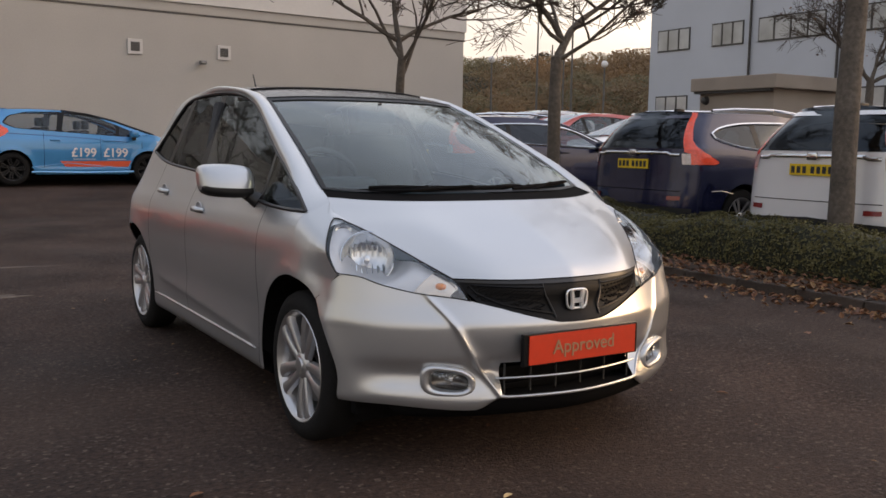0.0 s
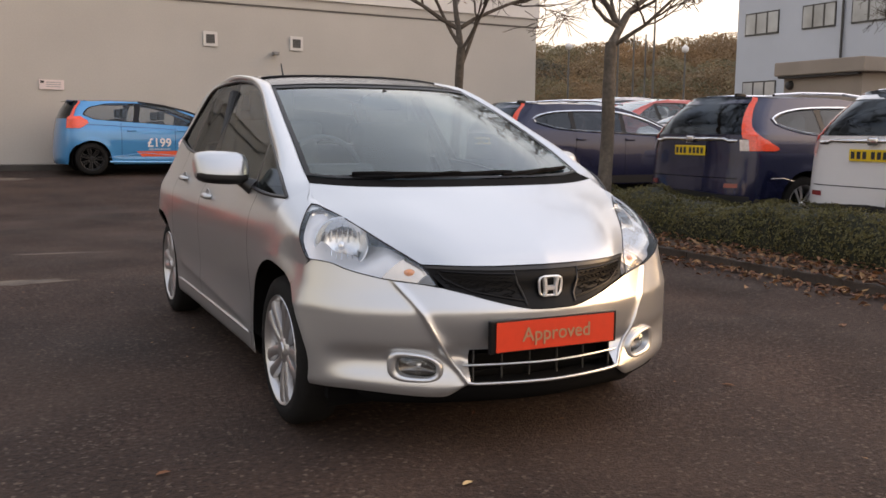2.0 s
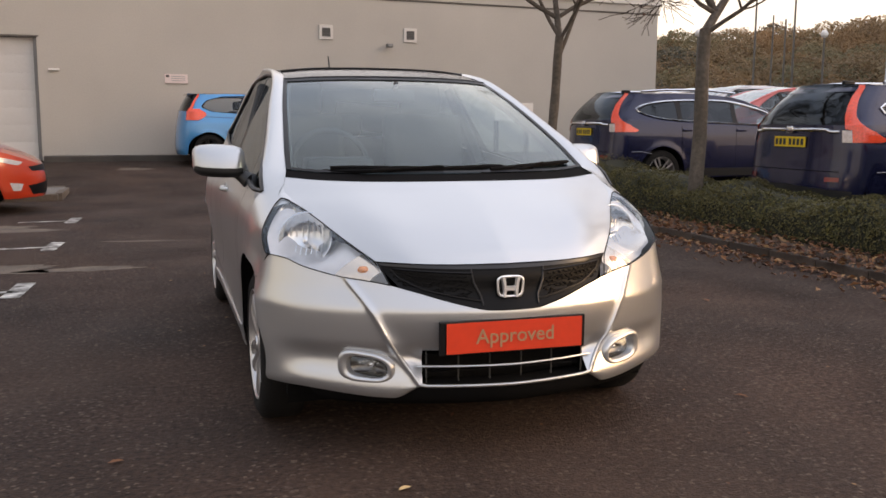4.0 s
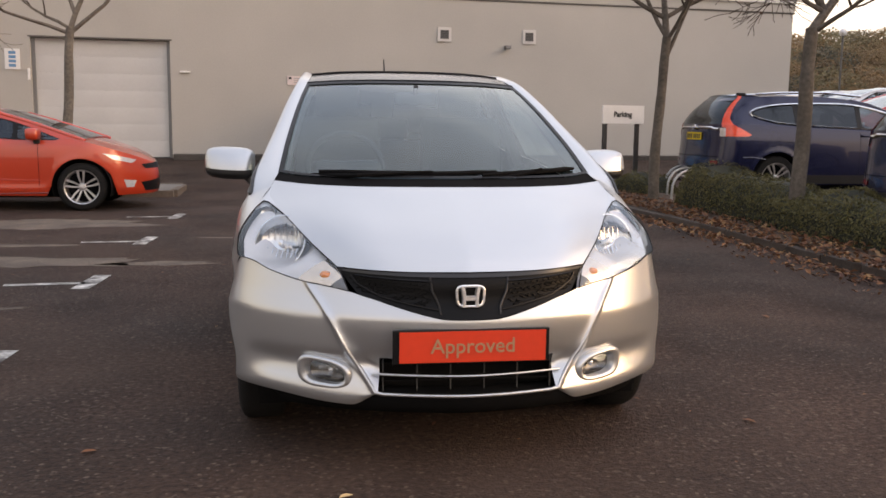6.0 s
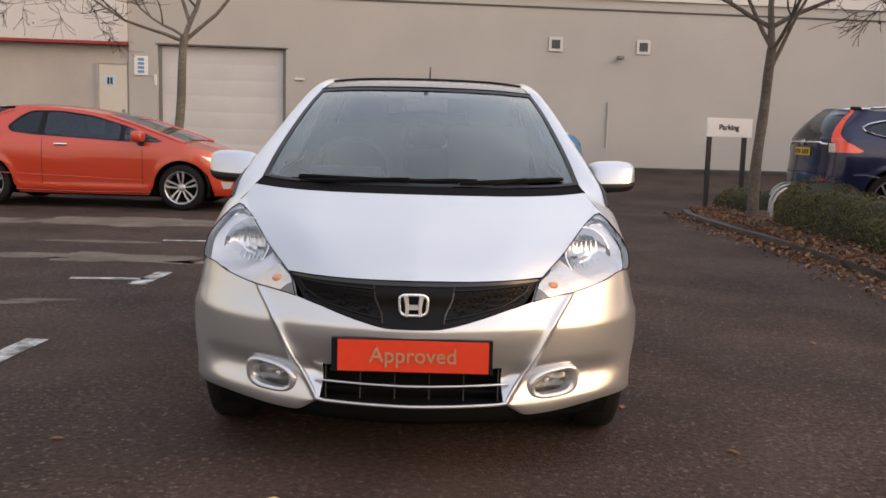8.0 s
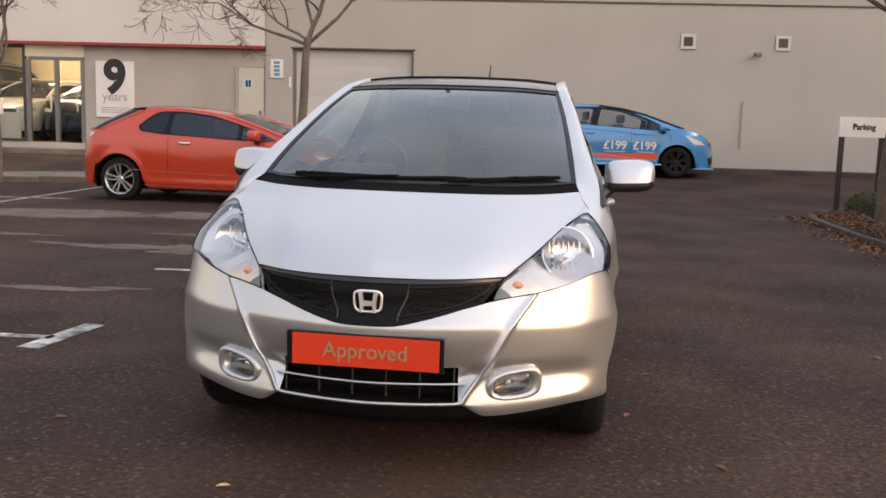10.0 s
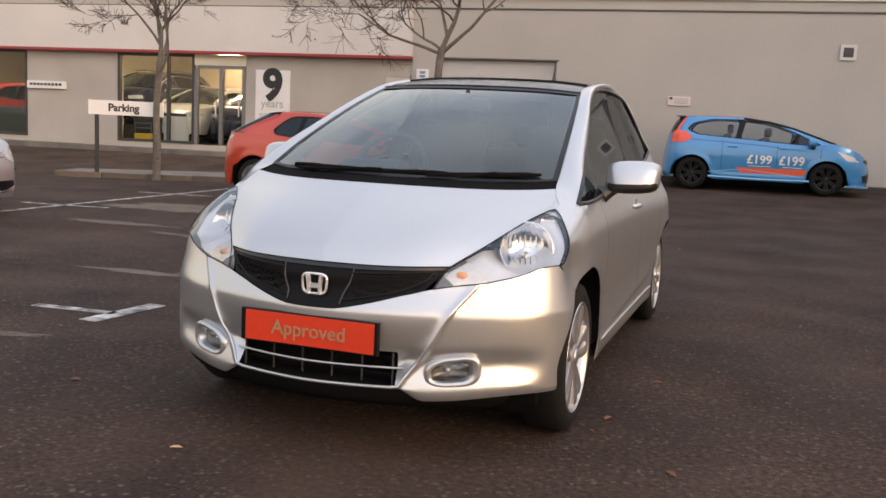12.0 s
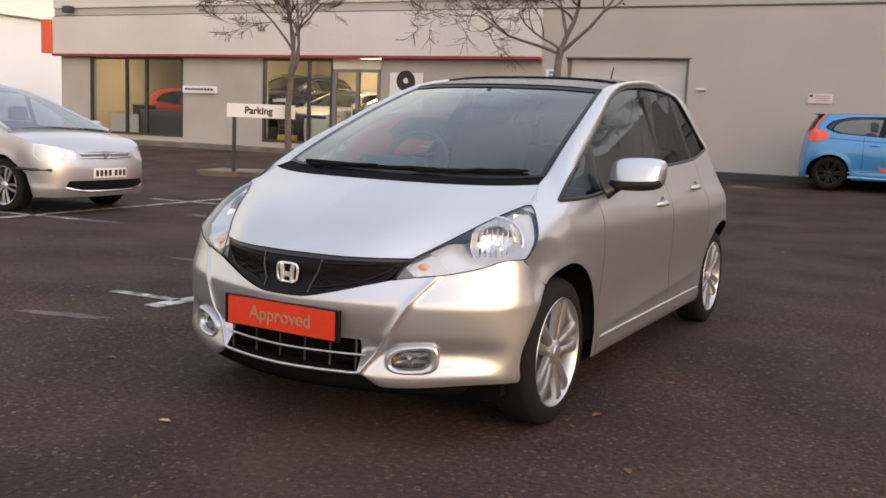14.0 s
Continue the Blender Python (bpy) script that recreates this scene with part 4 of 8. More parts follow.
        # arch tunnels, their shade given by the near-black colour
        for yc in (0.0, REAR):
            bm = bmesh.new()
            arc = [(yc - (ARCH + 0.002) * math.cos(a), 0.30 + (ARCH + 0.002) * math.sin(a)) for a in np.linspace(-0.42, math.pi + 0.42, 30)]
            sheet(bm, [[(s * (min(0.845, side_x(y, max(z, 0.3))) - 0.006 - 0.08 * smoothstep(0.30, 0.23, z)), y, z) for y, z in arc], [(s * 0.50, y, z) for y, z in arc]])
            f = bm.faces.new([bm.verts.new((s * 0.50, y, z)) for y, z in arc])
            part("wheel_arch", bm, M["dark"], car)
        # pillar and cant rail strip, from the wing round the windows and down the tail
        win_edge = [(side_x(0.02, 0.915), 0.02, 0.915), (0.772, 0.105, 0.978), (0.727, 0.34, 1.07), (0.687, 0.57, 1.158), (0.647, 0.79, 1.256), (0.608, 0.985, 1.340), (0.575, 1.20, 1.411), (0.556, 1.42, 1.448),
                    (0.546, 1.75, 1.468), (0.546, 2.05, 1.465), (0.553, 2.27, 1.449), (0.566, 2.385, 1.418), (0.604, 2.475, 1.33), (0.652, 2.57, 1.21), (side_x(2.63, 1.12), 2.63, 1.115)]
        out_edge = [(0.683, 0.02, 0.973), (0.668, 0.11, 0.999), (0.653, 0.25, 1.068), (0.640, 0.36, 1.122), (0.608, 0.62, 1.238), (0.578, 0.83, 1.325), (0.54, 1.075, 1.414), (0.522, 1.25, 1.453),
                    (0.501, 1.75, 1.495), (0.499, 2.1, 1.492), (0.503, 2.42, 1.468), (0.535, 2.62, 1.405), (0.625, 2.70, 1.22), (side_x(2.72, 1.12), 2.72, 1.115)]
        n = 70
        A, B = crv(win_edge, n), crv(out_edge, n)
        rws = []
        for i in range(n + 1):
            a, b = Vector(A[i]), Vector(B[i])
            nrm = Vector((0.75, -0.35 if i < 30 else 0.1, 0.65)).normalized()
            wd = (b - a).length
            r = [a - Vector((0.012, 0, 0))]
            bulge = wd * (0.30 - 0.18 * smoothstep(44, 56, i))
            r += [a.lerp(b, t) + nrm * bulge * math.sin(math.pi * t) ** 0.8 for t in np.linspace(0, 1, 9)]
            if i < 9:
                foot = [Vector((side_x(0.02, z), 0.02, z)) for z in np.linspace(0.915, 0.973, 9)]
                f = smoothstep(0, 9, i)
                off = [q - foot[0].lerp(foot[-1], k / 8) for k, q in enumerate(foot)]
                r[1:] = [(a.lerp(b, k / 8) + off[k]).lerp(q, f) for k, q in enumerate(r[1:])]
            rws.append([(s * p.x, p.y, p.z) for p in r])
        rws.insert(0, [(s * (side_x(-0.012, z) - 0.0008), -0.012, z) for z in np.linspace(0.905, 0.951, 10)])
        part("pillar_and_rail", outward(sheet(bmesh.new(), rws), (0, 1.3, 0.9)), P, car, smooth=60)
        part("window_seal", tube(bmesh.new(), [(s * (p[0] - 0.002), p[1], p[2]) for p in A], 0.009, 6), K, car)
        bl = [(s * (side_x(y, belt(y)) - 0.001), y, belt(y) + 0.002) for y in np.linspace(0.02, 2.61, 50)]
        part("belt_seal", tube(bmesh.new(), bl, 0.009, 6), K, car)

        # side glass in panes
        def tumble(y, z):
            return side_x(min(max(y, 0.17), 2.25), 1.05) - 0.44 * (z - 1.05) - 0.007 - 0.02 * max(0.0, y - 2.25)
        Wy, Wz = A[:, 1], A[:, 2]
        up = lambda y: float(np.interp(y, Wy[:58], Wz[:58])) if y < 2.3 else float(np.interp(y, [2.27, 2.385, 2.475, 2.57, 2.63], [1.449, 1.418, 1.33, 1.21, 1.115]))

        def pane(name, a0, a1, b0, b1, material):
            """a: lower corners' y, b: upper corners' y"""
            rws = []
            for t in np.linspace(0, 1, 13):
                y0, y1 = a0 + (a1 - a0) * t, b0 + (b1 - b0) * t
                z0, z1 = belt(y0), up(y1)
                rws.append([(s * tumble(y0 + (y1 - y0) * q, z0 + (z1 - z0) * q), y0 + (y1 - y0) * q, z0 + (z1 - z0) * q) for q in np.linspace(0, 1, 7)])
            o = part(name, outward(sheet(bmesh.new(), rws), mid), material, car, smooth=60)
            return o
        pane("quarter_window", 0.025, 0.50, 0.03, 0.57, M["side_glass"])
        pane("window_post", 0.50, 0.535, 0.57, 0.60, K)
        pane("front_window", 0.535, 1.50, 0.60, 1.675, M["side_glass"])
        pane("window_post", 1.50, 1.60, 1.675, 1.765, M["gloss_black"])
        pane("rear_window", 1.60, 2.17, 1.765, 2.215, M["tinted_glass"])
        pane("window_post", 2.17, 2.235, 2.215, 2.27, M["gloss_black"])
        pane("rear_quarter_window", 2.235, 2.62, 2.27, 2.42, M["tinted_glass"])

        # headlamp: housing, bowl, indicator, clear lens and seal
        lo = [top_row[j] for j in range(len(top_row)) if top_row[j][0] > 0.40]
        lo = [p for p in lo if p[1] < -0.35] + [(side_x(y, lamp_edge(y)), y, lamp_edge(y)) for y in np.linspace(-0.335, -0.085, 12)]
        hi = [lo[0], (0.440, -0.575, 0.694)] + [p for p in hood_edge[:5]]
        n = 36
        Lo, Hi = crv(lo, n), crv(hi, n)
        ctr = Vector((0.62, -0.33, 0.76))

        bowl_at = Vector((0.650, -0.320, 0.764))
        cut = n - 2

        def lamp_t(i):
            """Stretch of a cross row that the lamp takes up: it closes in a round at the outer end."""
            e = max(0.0, (i - (cut - 9)) / 9)
            k = max(0.0, 1 - min(1, e) ** 2.4) ** (1 / 2.4)
            return 0.5 - 0.5 * k, 0.5 + 0.5 * k

        def lamp_rows(depth, shrink, bulge, i0=0, i1=cut, deep=0.0, part_of=0):
            rws = []
            for i in range(i0, i1 + 1):
                a, b = Vector(Lo[i]).lerp(ctr, shrink), Vector(Hi[i]).lerp(ctr, shrink)
                w = (b - a).length
                nv = Vector((0.50, -0.62, 0.60)).normalized()
                r = []
                lo_t, hi_t = [lamp_t(i), (0, lamp_t(i)[0]), (lamp_t(i)[1], 1), (0, 1)][part_of]
                for t in np.linspace(lo_t, hi_t, 13):
                    p = a.lerp(b, t)
                    d = depth + deep * math.exp(-((p - bowl_at).length / 0.125) ** 4)
                    r.append(p + nv * (bulge * w * math.sin(math.pi * t) - d))
                rws.append(r)
            return [[(s * p.x, p.y, p.z) for p in r] for r in rws]
        lamp = part("headlamp", outward(sheet(bmesh.new(), lamp_rows(0.022, 0.04, 0.06, deep=0.10)), mid), M["lamp_housing"], car, "clear headlamp with silver reflector", 60)
        ln = part("lens", outward(sheet(bmesh.new(), lamp_rows(0.0, 0.0, 0.11)), mid), M["lens"], lamp, smooth=60)
        ln.visible_shadow = False
        bm = sheet(bmesh.new(), lamp_rows(0.0, 0.0, 0.11, cut, n, part_of=3))
        for side in (1, 2):
            sheet(bm, lamp_rows(0.0, 0.0, 0.11, cut - 9, cut, part_of=side))
        part("wing_corner", outward(bm, mid), P, car, smooth=60)
        ends = lamp_rows(-0.001, 0.0, 0.11)
        loop = [(s * r[0][0], r[0][1], r[0][2]) for r in ends] + [(s * r[-1][0], r[-1][1], r[-1][2]) for r in ends[::-1]]
        gap = []
        for p in crv(hood_edge, 80):
            if -0.15 < p[1] < 0.012:
                zt = lamp_edge(p[1])
                gap.append([(s * (p[0] - 0.004), p[1], p[2] - 0.002), (s * (p[0] + side_x(p[1], zt)) / 2, p[1], (p[2] + zt) / 2 + 0.001), (s * (side_x(p[1], zt) + 0.0005), p[1], zt - 0.003)])
        part("wing_edge", outward(sheet(bmesh.new(), gap), (0, 0, 0.4)), P, car, smooth=60)
        part("lens_seal", tube(bmesh.new(), [(s * p[0], p[1], p[2]) for p in loop], 0.0022, 6), M["gloss_black"], lamp, smooth=60)
        aim = Vector((s * 0.36, -0.82, 0.36)).normalized()
        rot = aim.to_track_quat("X", "Z").to_matrix().to_4x4()
        bowl = Matrix.Translation((s * 0.664, -0.302, 0.768)) @ rot @ pose(-0.022, 0, 0) @ Matrix.Diagonal((1, 1.12, 1.16, 1))
        prof = [(-0.055, 0.004), (-0.052, 0.024), (-0.044, 0.048), (-0.028, 0.070), (-0.006, 0.085), (0.000, 0.088), (-0.001, 0.092), (-0.02, 0.095), (-0.05, 0.096)]
        part("bowl", lathe(bmesh.new(), prof, 36, m=bowl), M["reflector"], lamp, smooth=60)
        part("bulb", lathe(bmesh.new(), [(-0.054, 0.014), (-0.020, 0.013), (-0.008, 0.009), (-0.005, 0.001)], 14, m=bowl), M["chrome"], lamp, smooth=50)
        for k in range(7):
            yy = -0.054 + 0.018 * k
            part("bowl_flute", tube(bmesh.new(), [bowl @ Vector((-0.044 + 4.0 * (yy**2 + zz**2), yy, zz)) for zz in np.linspace(0.015, 0.066 - abs(yy) * 0.4, 5)], 0.0024, 5), M["reflector"], lamp)
            part("bowl_flute", tube(bmesh.new(), [bowl @ Vector((-0.044 + 4.0 * (yy**2 + zz**2), yy, -zz)) for zz in np.linspace(0.015, 0.066 - abs(yy) * 0.4, 5)], 0.0024, 5), M["reflector"], lamp)
        ind = Matrix.Translation((s * 0.492, -0.548, 0.674)) @ rot
        part("indicator_bowl", outward(sheet(bmesh.new(), lamp_rows(0.012, 0.05, 0.06, 3, 9)), mid), M["indicator"], lamp, "amber-tinted indicator reflector", 60)
        part("lamp_tip", outward(sheet(bmesh.new(), lamp_rows(0.008, 0.03, 0.06, 0, 3)), mid), M["rib_grey"], lamp, smooth=60)
        part("indicator_bulb", lathe(bmesh.new(), [(0.012, 0.0005), (0.009, 0.010), (0.0, 0.015), (-0.014, 0.016)], 20, m=ind @ Matrix.Diagonal((0.9, 1.5, 1.05, 1))), M["amber"], lamp, "amber indicator bulb", 60)
        top = Matrix.Translation((s * 0.700, -0.165, 0.848)) @ rot
        part("marker_lamp", lathe(bmesh.new(), [(-0.008, 0.002), (-0.004, 0.02), (0.004, 0.032), (-0.01, 0.036)], 16, m=top), M["reflector"], lamp, smooth=60)

        # fog lamp in its oval bezel
        def oval(a, w, h, d, shift=0.0):
            c, q = math.cos(a), math.sin(a)
            p = pod(shift + w * math.copysign(abs(c) ** 0.66, c), h * (1 + 0.14 * c) * math.copysign(abs(q) ** 0.70, q) + 0.004 * c, d + 0.004 * c * (d > 0))
            return (s * p.x, p.y, p.z)
        ang = np.linspace(0, 2 * math.pi, 49)
        bez = [[oval(a, w, h, d, sh) for a in ang] for w, h, d, sh in ((0.118, 0.060, -0.030, 0), (0.114, 0.057, -0.004, 0), (0.110, 0.0535, 0.008, 0), (0.102, 0.048, 0.0135, 0), (0.092, 0.042, 0.0125, -0.002), (0.083, 0.037, 0.006, -0.004), (0.078, 0.034, -0.008, -0.005), (0.075, 0.032, -0.032, -0.005))]
        fog = part("fog_lamp", outward(sheet(bmesh.new(), bez), (s * fc.x * 0.9, fc.y * 0.9, fc.z)), P, car, "oval fog lamp in a silver bezel", 70)
        part("fog_recess", sheet(bmesh.new(), [[oval(a, w, h, d, -0.005) for a in ang] for w, h, d in ((0.078, 0.034, -0.014), (0.066, 0.029, -0.026), (0.040, 0.018, -0.040), (0.001, 0.001, -0.044))]), M["fog_back"], fog, smooth=70)
        fl = pod(-0.006, 0.006, -0.030)
        fm = Matrix.Translation((s * fl.x, fl.y, fl.z)) @ Vector((s * 0.58, -0.81, 0.04)).to_track_quat("X", "Z").to_matrix().to_4x4()
        part("fog_glass", lathe(bmesh.new(), [(0.012, 0.001), (0.010, 0.007), (0.004, 0.012), (-0.010, 0.013)], 16, m=fm), M["fog_glass"], fog, smooth=60)
        # bright bits added for the sparkles at the top of the lamp
        for du, dw in ((-0.030, 0.014), (-0.018, 0.019), (0.016, 0.019), (0.030, 0.014), (0.044, 0.010)):
            g = pod(du - 0.005, dw, -0.024)
            part("facet", lathe(bmesh.new(), [(0.003, 0.0005), (0.001, 0.004), (-0.006, 0.0055)], 8, m=Matrix.Translation((s * g.x, g.y, g.z)) @ Vector((s * 0.58, -0.81, 0.2)).to_track_quat("X", "Z").to_matrix().to_4x4()), M["fog_glass"], fog, smooth=30)
        fc_lens = part("fog_lens", sheet(bmesh.new(), [[oval(a, w, h, d, -0.005) for a in ang] for w, h, d in ((0.079, 0.0345, -0.004), (0.050, 0.022, 0.001), (0.001, 0.001, 0.003))]), M["lens"], fog, smooth=70)
        fc_lens.visible_shadow = False

        # door mirror
        mirror = part("door_mirror", bmesh.new(), P, car, "silver door mirror with a black underside")
        bm = bmesh.new()
        secs = ((0.788, 0.034, 0.044, 1.012), (0.80, 0.052, 0.062, 1.013), (0.83, 0.066, 0.072, 1.014), (0.88, 0.074, 0.075, 1.016), (0.94, 0.077, 0.074, 1.018), (0.98, 0.072, 0.069, 1.019), (1.003, 0.060, 0.060, 1.020), (1.013, 0.044, 0.046, 1.020), (1.017, 0.028, 0.030, 1.020))
        rg = []
        for x, hy, hz, zc in secs:
            yc = 0.63 + (x - 0.80) * 0.22
            rg.append([(s * x, yc - 0.01 + 0.34 * hz * math.copysign(abs(math.sin(a)) ** 0.58, math.sin(a)) + (hy * 1.15 if math.cos(a) < 0 else hy * 0.55) * math.copysign(abs(math.cos(a)) ** 0.62, math.cos(a)), zc + (hz if math.sin(a) < 0 else hz * 0.96) * math.copysign(abs(math.sin(a)) ** 0.58, math.sin(a))) for a in np.linspace(0, 2 * math.pi, 29)])
        sheet(bm, rg)
        bm.faces.new([bm.verts.new(p) for p in rg[0][:-1]])
        bm.faces.new([bm.verts.new(p) for p in rg[-1][:-1]])
        outward(bm, (s * 0.9, 0.64, 1.035))
        mirror.data = bpy.data.meshes.new("door_mirror")
        bm.to_mesh(mirror.data)
        bm.free()
        mirror.data.materials.append(P)
        mirror.data.shade_smooth()
        bm = bmesh.new()
        rg2 = [[(p[0], 0.64 + (p[1] - 0.64) * 1.03, 1.017 + (p[2] - 1.017) * 1.03) for p in r if p[2] < 1.0] for r in rg[1:-1]]
        m0 = min(len(r) for r in rg2)
        sheet(bm, [[r[int(round(k * (len(r) - 1) / (m0 - 1)))] for k in range(m0)] for r in rg2])
        part("mirror_underside", outward(bm, (s * 0.9, 0.64, 1.04)), K, mirror, smooth=60)
        part("mirror_glass", boxed(s * 0.815 if s > 0 else s * 1.0, s * 1.0 if s > 0 else s * 0.815, 0.672, 0.676, 0.965, 1.07, 0.0), M["mirror_glass"], mirror)
        part("mirror_arm", tube(bmesh.new(), [(s * 0.77, 0.56, 0.925), (s * 0.80, 0.58, 0.945), (s * 0.845, 0.62, 0.985)], [0.04, 0.03, 0.032], 10), K, mirror, smooth=60)

        # handles
        for y, z in ((1.30, 0.838), (2.05, 0.895)):
            x = side_x(y, z)
            bm = bmesh.new()
            lathe(bm, [(0.003, 0.001), (-0.004, 0.03), (0.0015, 0.046), (0.003, 0.05), (0.0, 0.054)], 24, m=Matrix.Translation((s * x, y, z)) @ Matrix.Diagonal((s, 1, 0.8, 1)))
            hd = part("door_handle", bm, P, car, smooth=50)
            part("grip", tube(bmesh.new(), [(s * (x - 0.002), y - 0.075, z), (s * (x + 0.022), y - 0.05, z + 0.002), (s * (x + 0.024), y + 0.03, z + 0.003), (s * (x - 0.002), y + 0.062, z + 0.002)], [0.011, 0.014, 0.014, 0.011], 8), P, hd, smooth=60)

    # wheels
    def wheel():
        hub = tagged(new("wheel"), "")
        hub.parent = car
        ty = [(-0.19, 0.205), (-0.185, 0.245), (-0.172, 0.288), (-0.15, 0.301), (-0.04, 0.302), (-0.018, 0.292), (-0.003, 0.262), (-0.001, 0.243), (-0.006, 0.226), (-0.02, 0.220)]
        part("tyre", lathe(bmesh.new(), ty, 64), M["rubber"], hub, "black road tyre", 40)
        rim = part("rim", lathe(bmesh.new(), [(-0.19, 0.20), (-0.12, 0.19), (-0.03, 0.203), (-0.010, 0.213), (-0.004, 0.222), (-0.010, 0.226)], 64), M["alloy"], hub, "silver five double-spoke alloy", 50)
        for k in range(5):
            a0 = 2 * math.pi * k / 5 + 0.3
            for d in (-1, 1):
                bm = bmesh.new()
                pr = []
                for r, w, dep in ((0.035, 0.018, -0.028), (0.08, 0.020, -0.022), (0.14, 0.023, -0.016), (0.190, 0.028, -0.013), (0.214, 0.036, -0.016)):
                    a = a0 + d * (0.34 - r * 0.75)
                    c, q = math.cos(a), math.sin(a)
                    e = Vector((0, -q, c))
                    o = Vector((dep, r * c, r * q))
                    pr.append([o - e * w - Vector((0.02, 0, 0)), o - e * w * 0.85, o - e * w * 0.4 + Vector((0.006, 0, 0)), o + e * w * 0.4 + Vector((0.006, 0, 0)), o + e * w * 0.85, o + e * w - Vector((0.02, 0, 0))])
                sheet(bm, pr)
                part("spoke", outward(bm, (-0.2, 0, 0)), M["alloy"], rim, smooth=40)
        part("centre_cap", lathe(bmesh.new(), [(-0.03, 0.062), (-0.018, 0.05), (-0.014, 0.034), (-0.008, 0.031), (-0.006, 0.001)], 24), M["alloy"], rim, smooth=40)
        part("brake_disc", lathe(bmesh.new(), [(-0.09, 0.15), (-0.075, 0.15), (-0.075, 0.03)], 36), M["steel_grey"], hub)
        # near-black disc for the shade between the spokes
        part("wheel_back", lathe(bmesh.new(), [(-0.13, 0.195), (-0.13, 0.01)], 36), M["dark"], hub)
        return hub
    w0 = wheel()
    w0.matrix_basis = pose(0.826, 0, 0.301, -9)
    for x, y, rz, tw in ((0.826, REAR, 0, 28), (-0.826, 0, 180, 47), (-0.826, REAR, 180, 15)):
        copy_thing(w0, pose(x, y, 0.301, 0, 0, rz) @ pose(0, 0, 0, tw))

    # show plate
    plate = part("number_plate", boxed(-0.272, 0.272, -0.763, -0.742, 0.398, 0.517, 0.004), M["gloss_black"], car, "plain orange show plate in a black holder")
    plate.matrix_basis = pose(0, -0.004, 0.0, 0)
    part("plate_face", boxed(-0.250, 0.258, -0.7675, -0.762, 0.404, 0.511, 0.0), M["plate_orange"], plate, "orange plate")
    cu = bpy.data.curves.new("lettering", "FONT")
    cu.body, cu.size, cu.align_x, cu.align_y, cu.extrude = "Approved", 0.073, "CENTER", "CENTER", 0.0008
    cu.offset = 0.0004
    tmp = new("lettering_curve", cu)
    me = bpy.data.meshes.new_from_object(tmp.evaluated_get(bpy.context.evaluated_depsgraph_get()))
    bpy.data.objects.remove(tmp)
    me.materials.append(M["plate_gold"])
    t = new("lettering", me)
    t.parent = plate
    t.matrix_basis = pose(0.004, -0.7692, 0.458, 90)

    # wipers
    for x0, x1, yb in ((-0.50, 0.23, -0.05), (0.16, 0.60, -0.01)):
        pts = []
        for t in np.linspace(0, 1, 9):
            x = x0 + (x1 - x0) * t
            f = abs(x) / 0.66
            pts.append((x, -0.10 + 0.19 * f**2.2 + 0.014 + 0.035 * t, 0.997 + 0.016 * f + 0.010 * t))
        wp = part("wiper", tube(bmesh.new(), pts, [0.007] + [0.011] * 7 + [0.006], 6), M["cowl"], car, "black wiper blade")
        part("wiper_arm", tube(bmesh.new(), [(x0 - 0.03, -0.06 + 0.19 * (abs(x0) / 0.66) ** 2.2, 0.988), (x0 + 0.15, pts[3][1] - 0.02, 0.999), (pts[5][0], pts[5][1] - 0.006, pts[5][2] + 0.010)], [0.014, 0.009, 0.006], 6), M["cowl"], wp)

    # cabin
    part("floor_pan", boxed(-0.52, 0.52, -0.30, 2.95, 0.18, 0.34, 0.0), M["dark"], car)
    part("under_tray", boxed(-0.77, 0.77, 0.42, 2.15, 0.17, 0.30, 0.0), M["dark"], car)
    # blocks added before the front wheels to keep light from under the car
    for x in (-0.74, 0.56):
        part("wheel_deflector", boxed(x, x + 0.18, -0.36, -0.32, 0.185, 0.30, 0.0), M["dark"], car)
    part("bulkhead", boxed(-0.66, 0.66, -0.45, 0.12, 0.30, 0.66, 0.0), M["dark"], car)
    dash = coons([(-0.70, 0.10, 0.955), (0, -0.04, 0.955), (0.70, 0.10, 0.955)], [(-0.70, 0.62, 0.93), (0, 0.60, 0.965), (0.70, 0.62, 0.93)], [(-0.70, 0.10, 0.955), (-0.70, 0.62, 0.93)], [(0.70, 0.10, 0.955), (0.70, 0.62, 0.93)], 6, 16)
    dash.append([(p[0], p[1] + 0.05, 0.70) for p in dash[-1]])
    part("dashboard", outward(sheet(bmesh.new(), dash), (0, 0.3, 0.4)), M["cabin"], car, smooth=50)
    part("binnacle", boxed(-0.52, -0.20, 0.50, 0.66, 0.94, 1.03, 0.03), M["cabin"], car, smooth=60)
    sw = [Vector((-0.36, 0, 0)) + Vector((0.185 * math.cos(a), 0.76 + 0.075 * math.sin(a), 0.985 + 0.17 * math.sin(a))) for a in np.linspace(0, 2 * math.pi, 37)]
    wheel_ob = part("steering_wheel", tube(bmesh.new(), sw, 0.015, 8, False), M["cabin"], car, smooth=60)
    part("airbag", boxed(-0.43, -0.29, 0.72, 0.78, 0.93, 1.02, 0.02), M["cabin"], wheel_ob, smooth=60)
    part("spoke", boxed(-0.53, -0.19, 0.745, 0.765, 0.965, 0.995, 0.006), M["cabin"], wheel_ob)
    for x in (-0.36, 0.36):
        seat = part("seat", boxed(x - 0.25, x + 0.25, 1.0, 1.50, 0.55, 0.72, 0.05), M["cloth"], car, smooth=60)
        part("backrest", boxed(-0.24, 0.24, -0.07, 0.07, 0, 0.60, 0.055, m=pose(x, 1.52, 0.66, -16)), M["cloth"], seat, smooth=60)
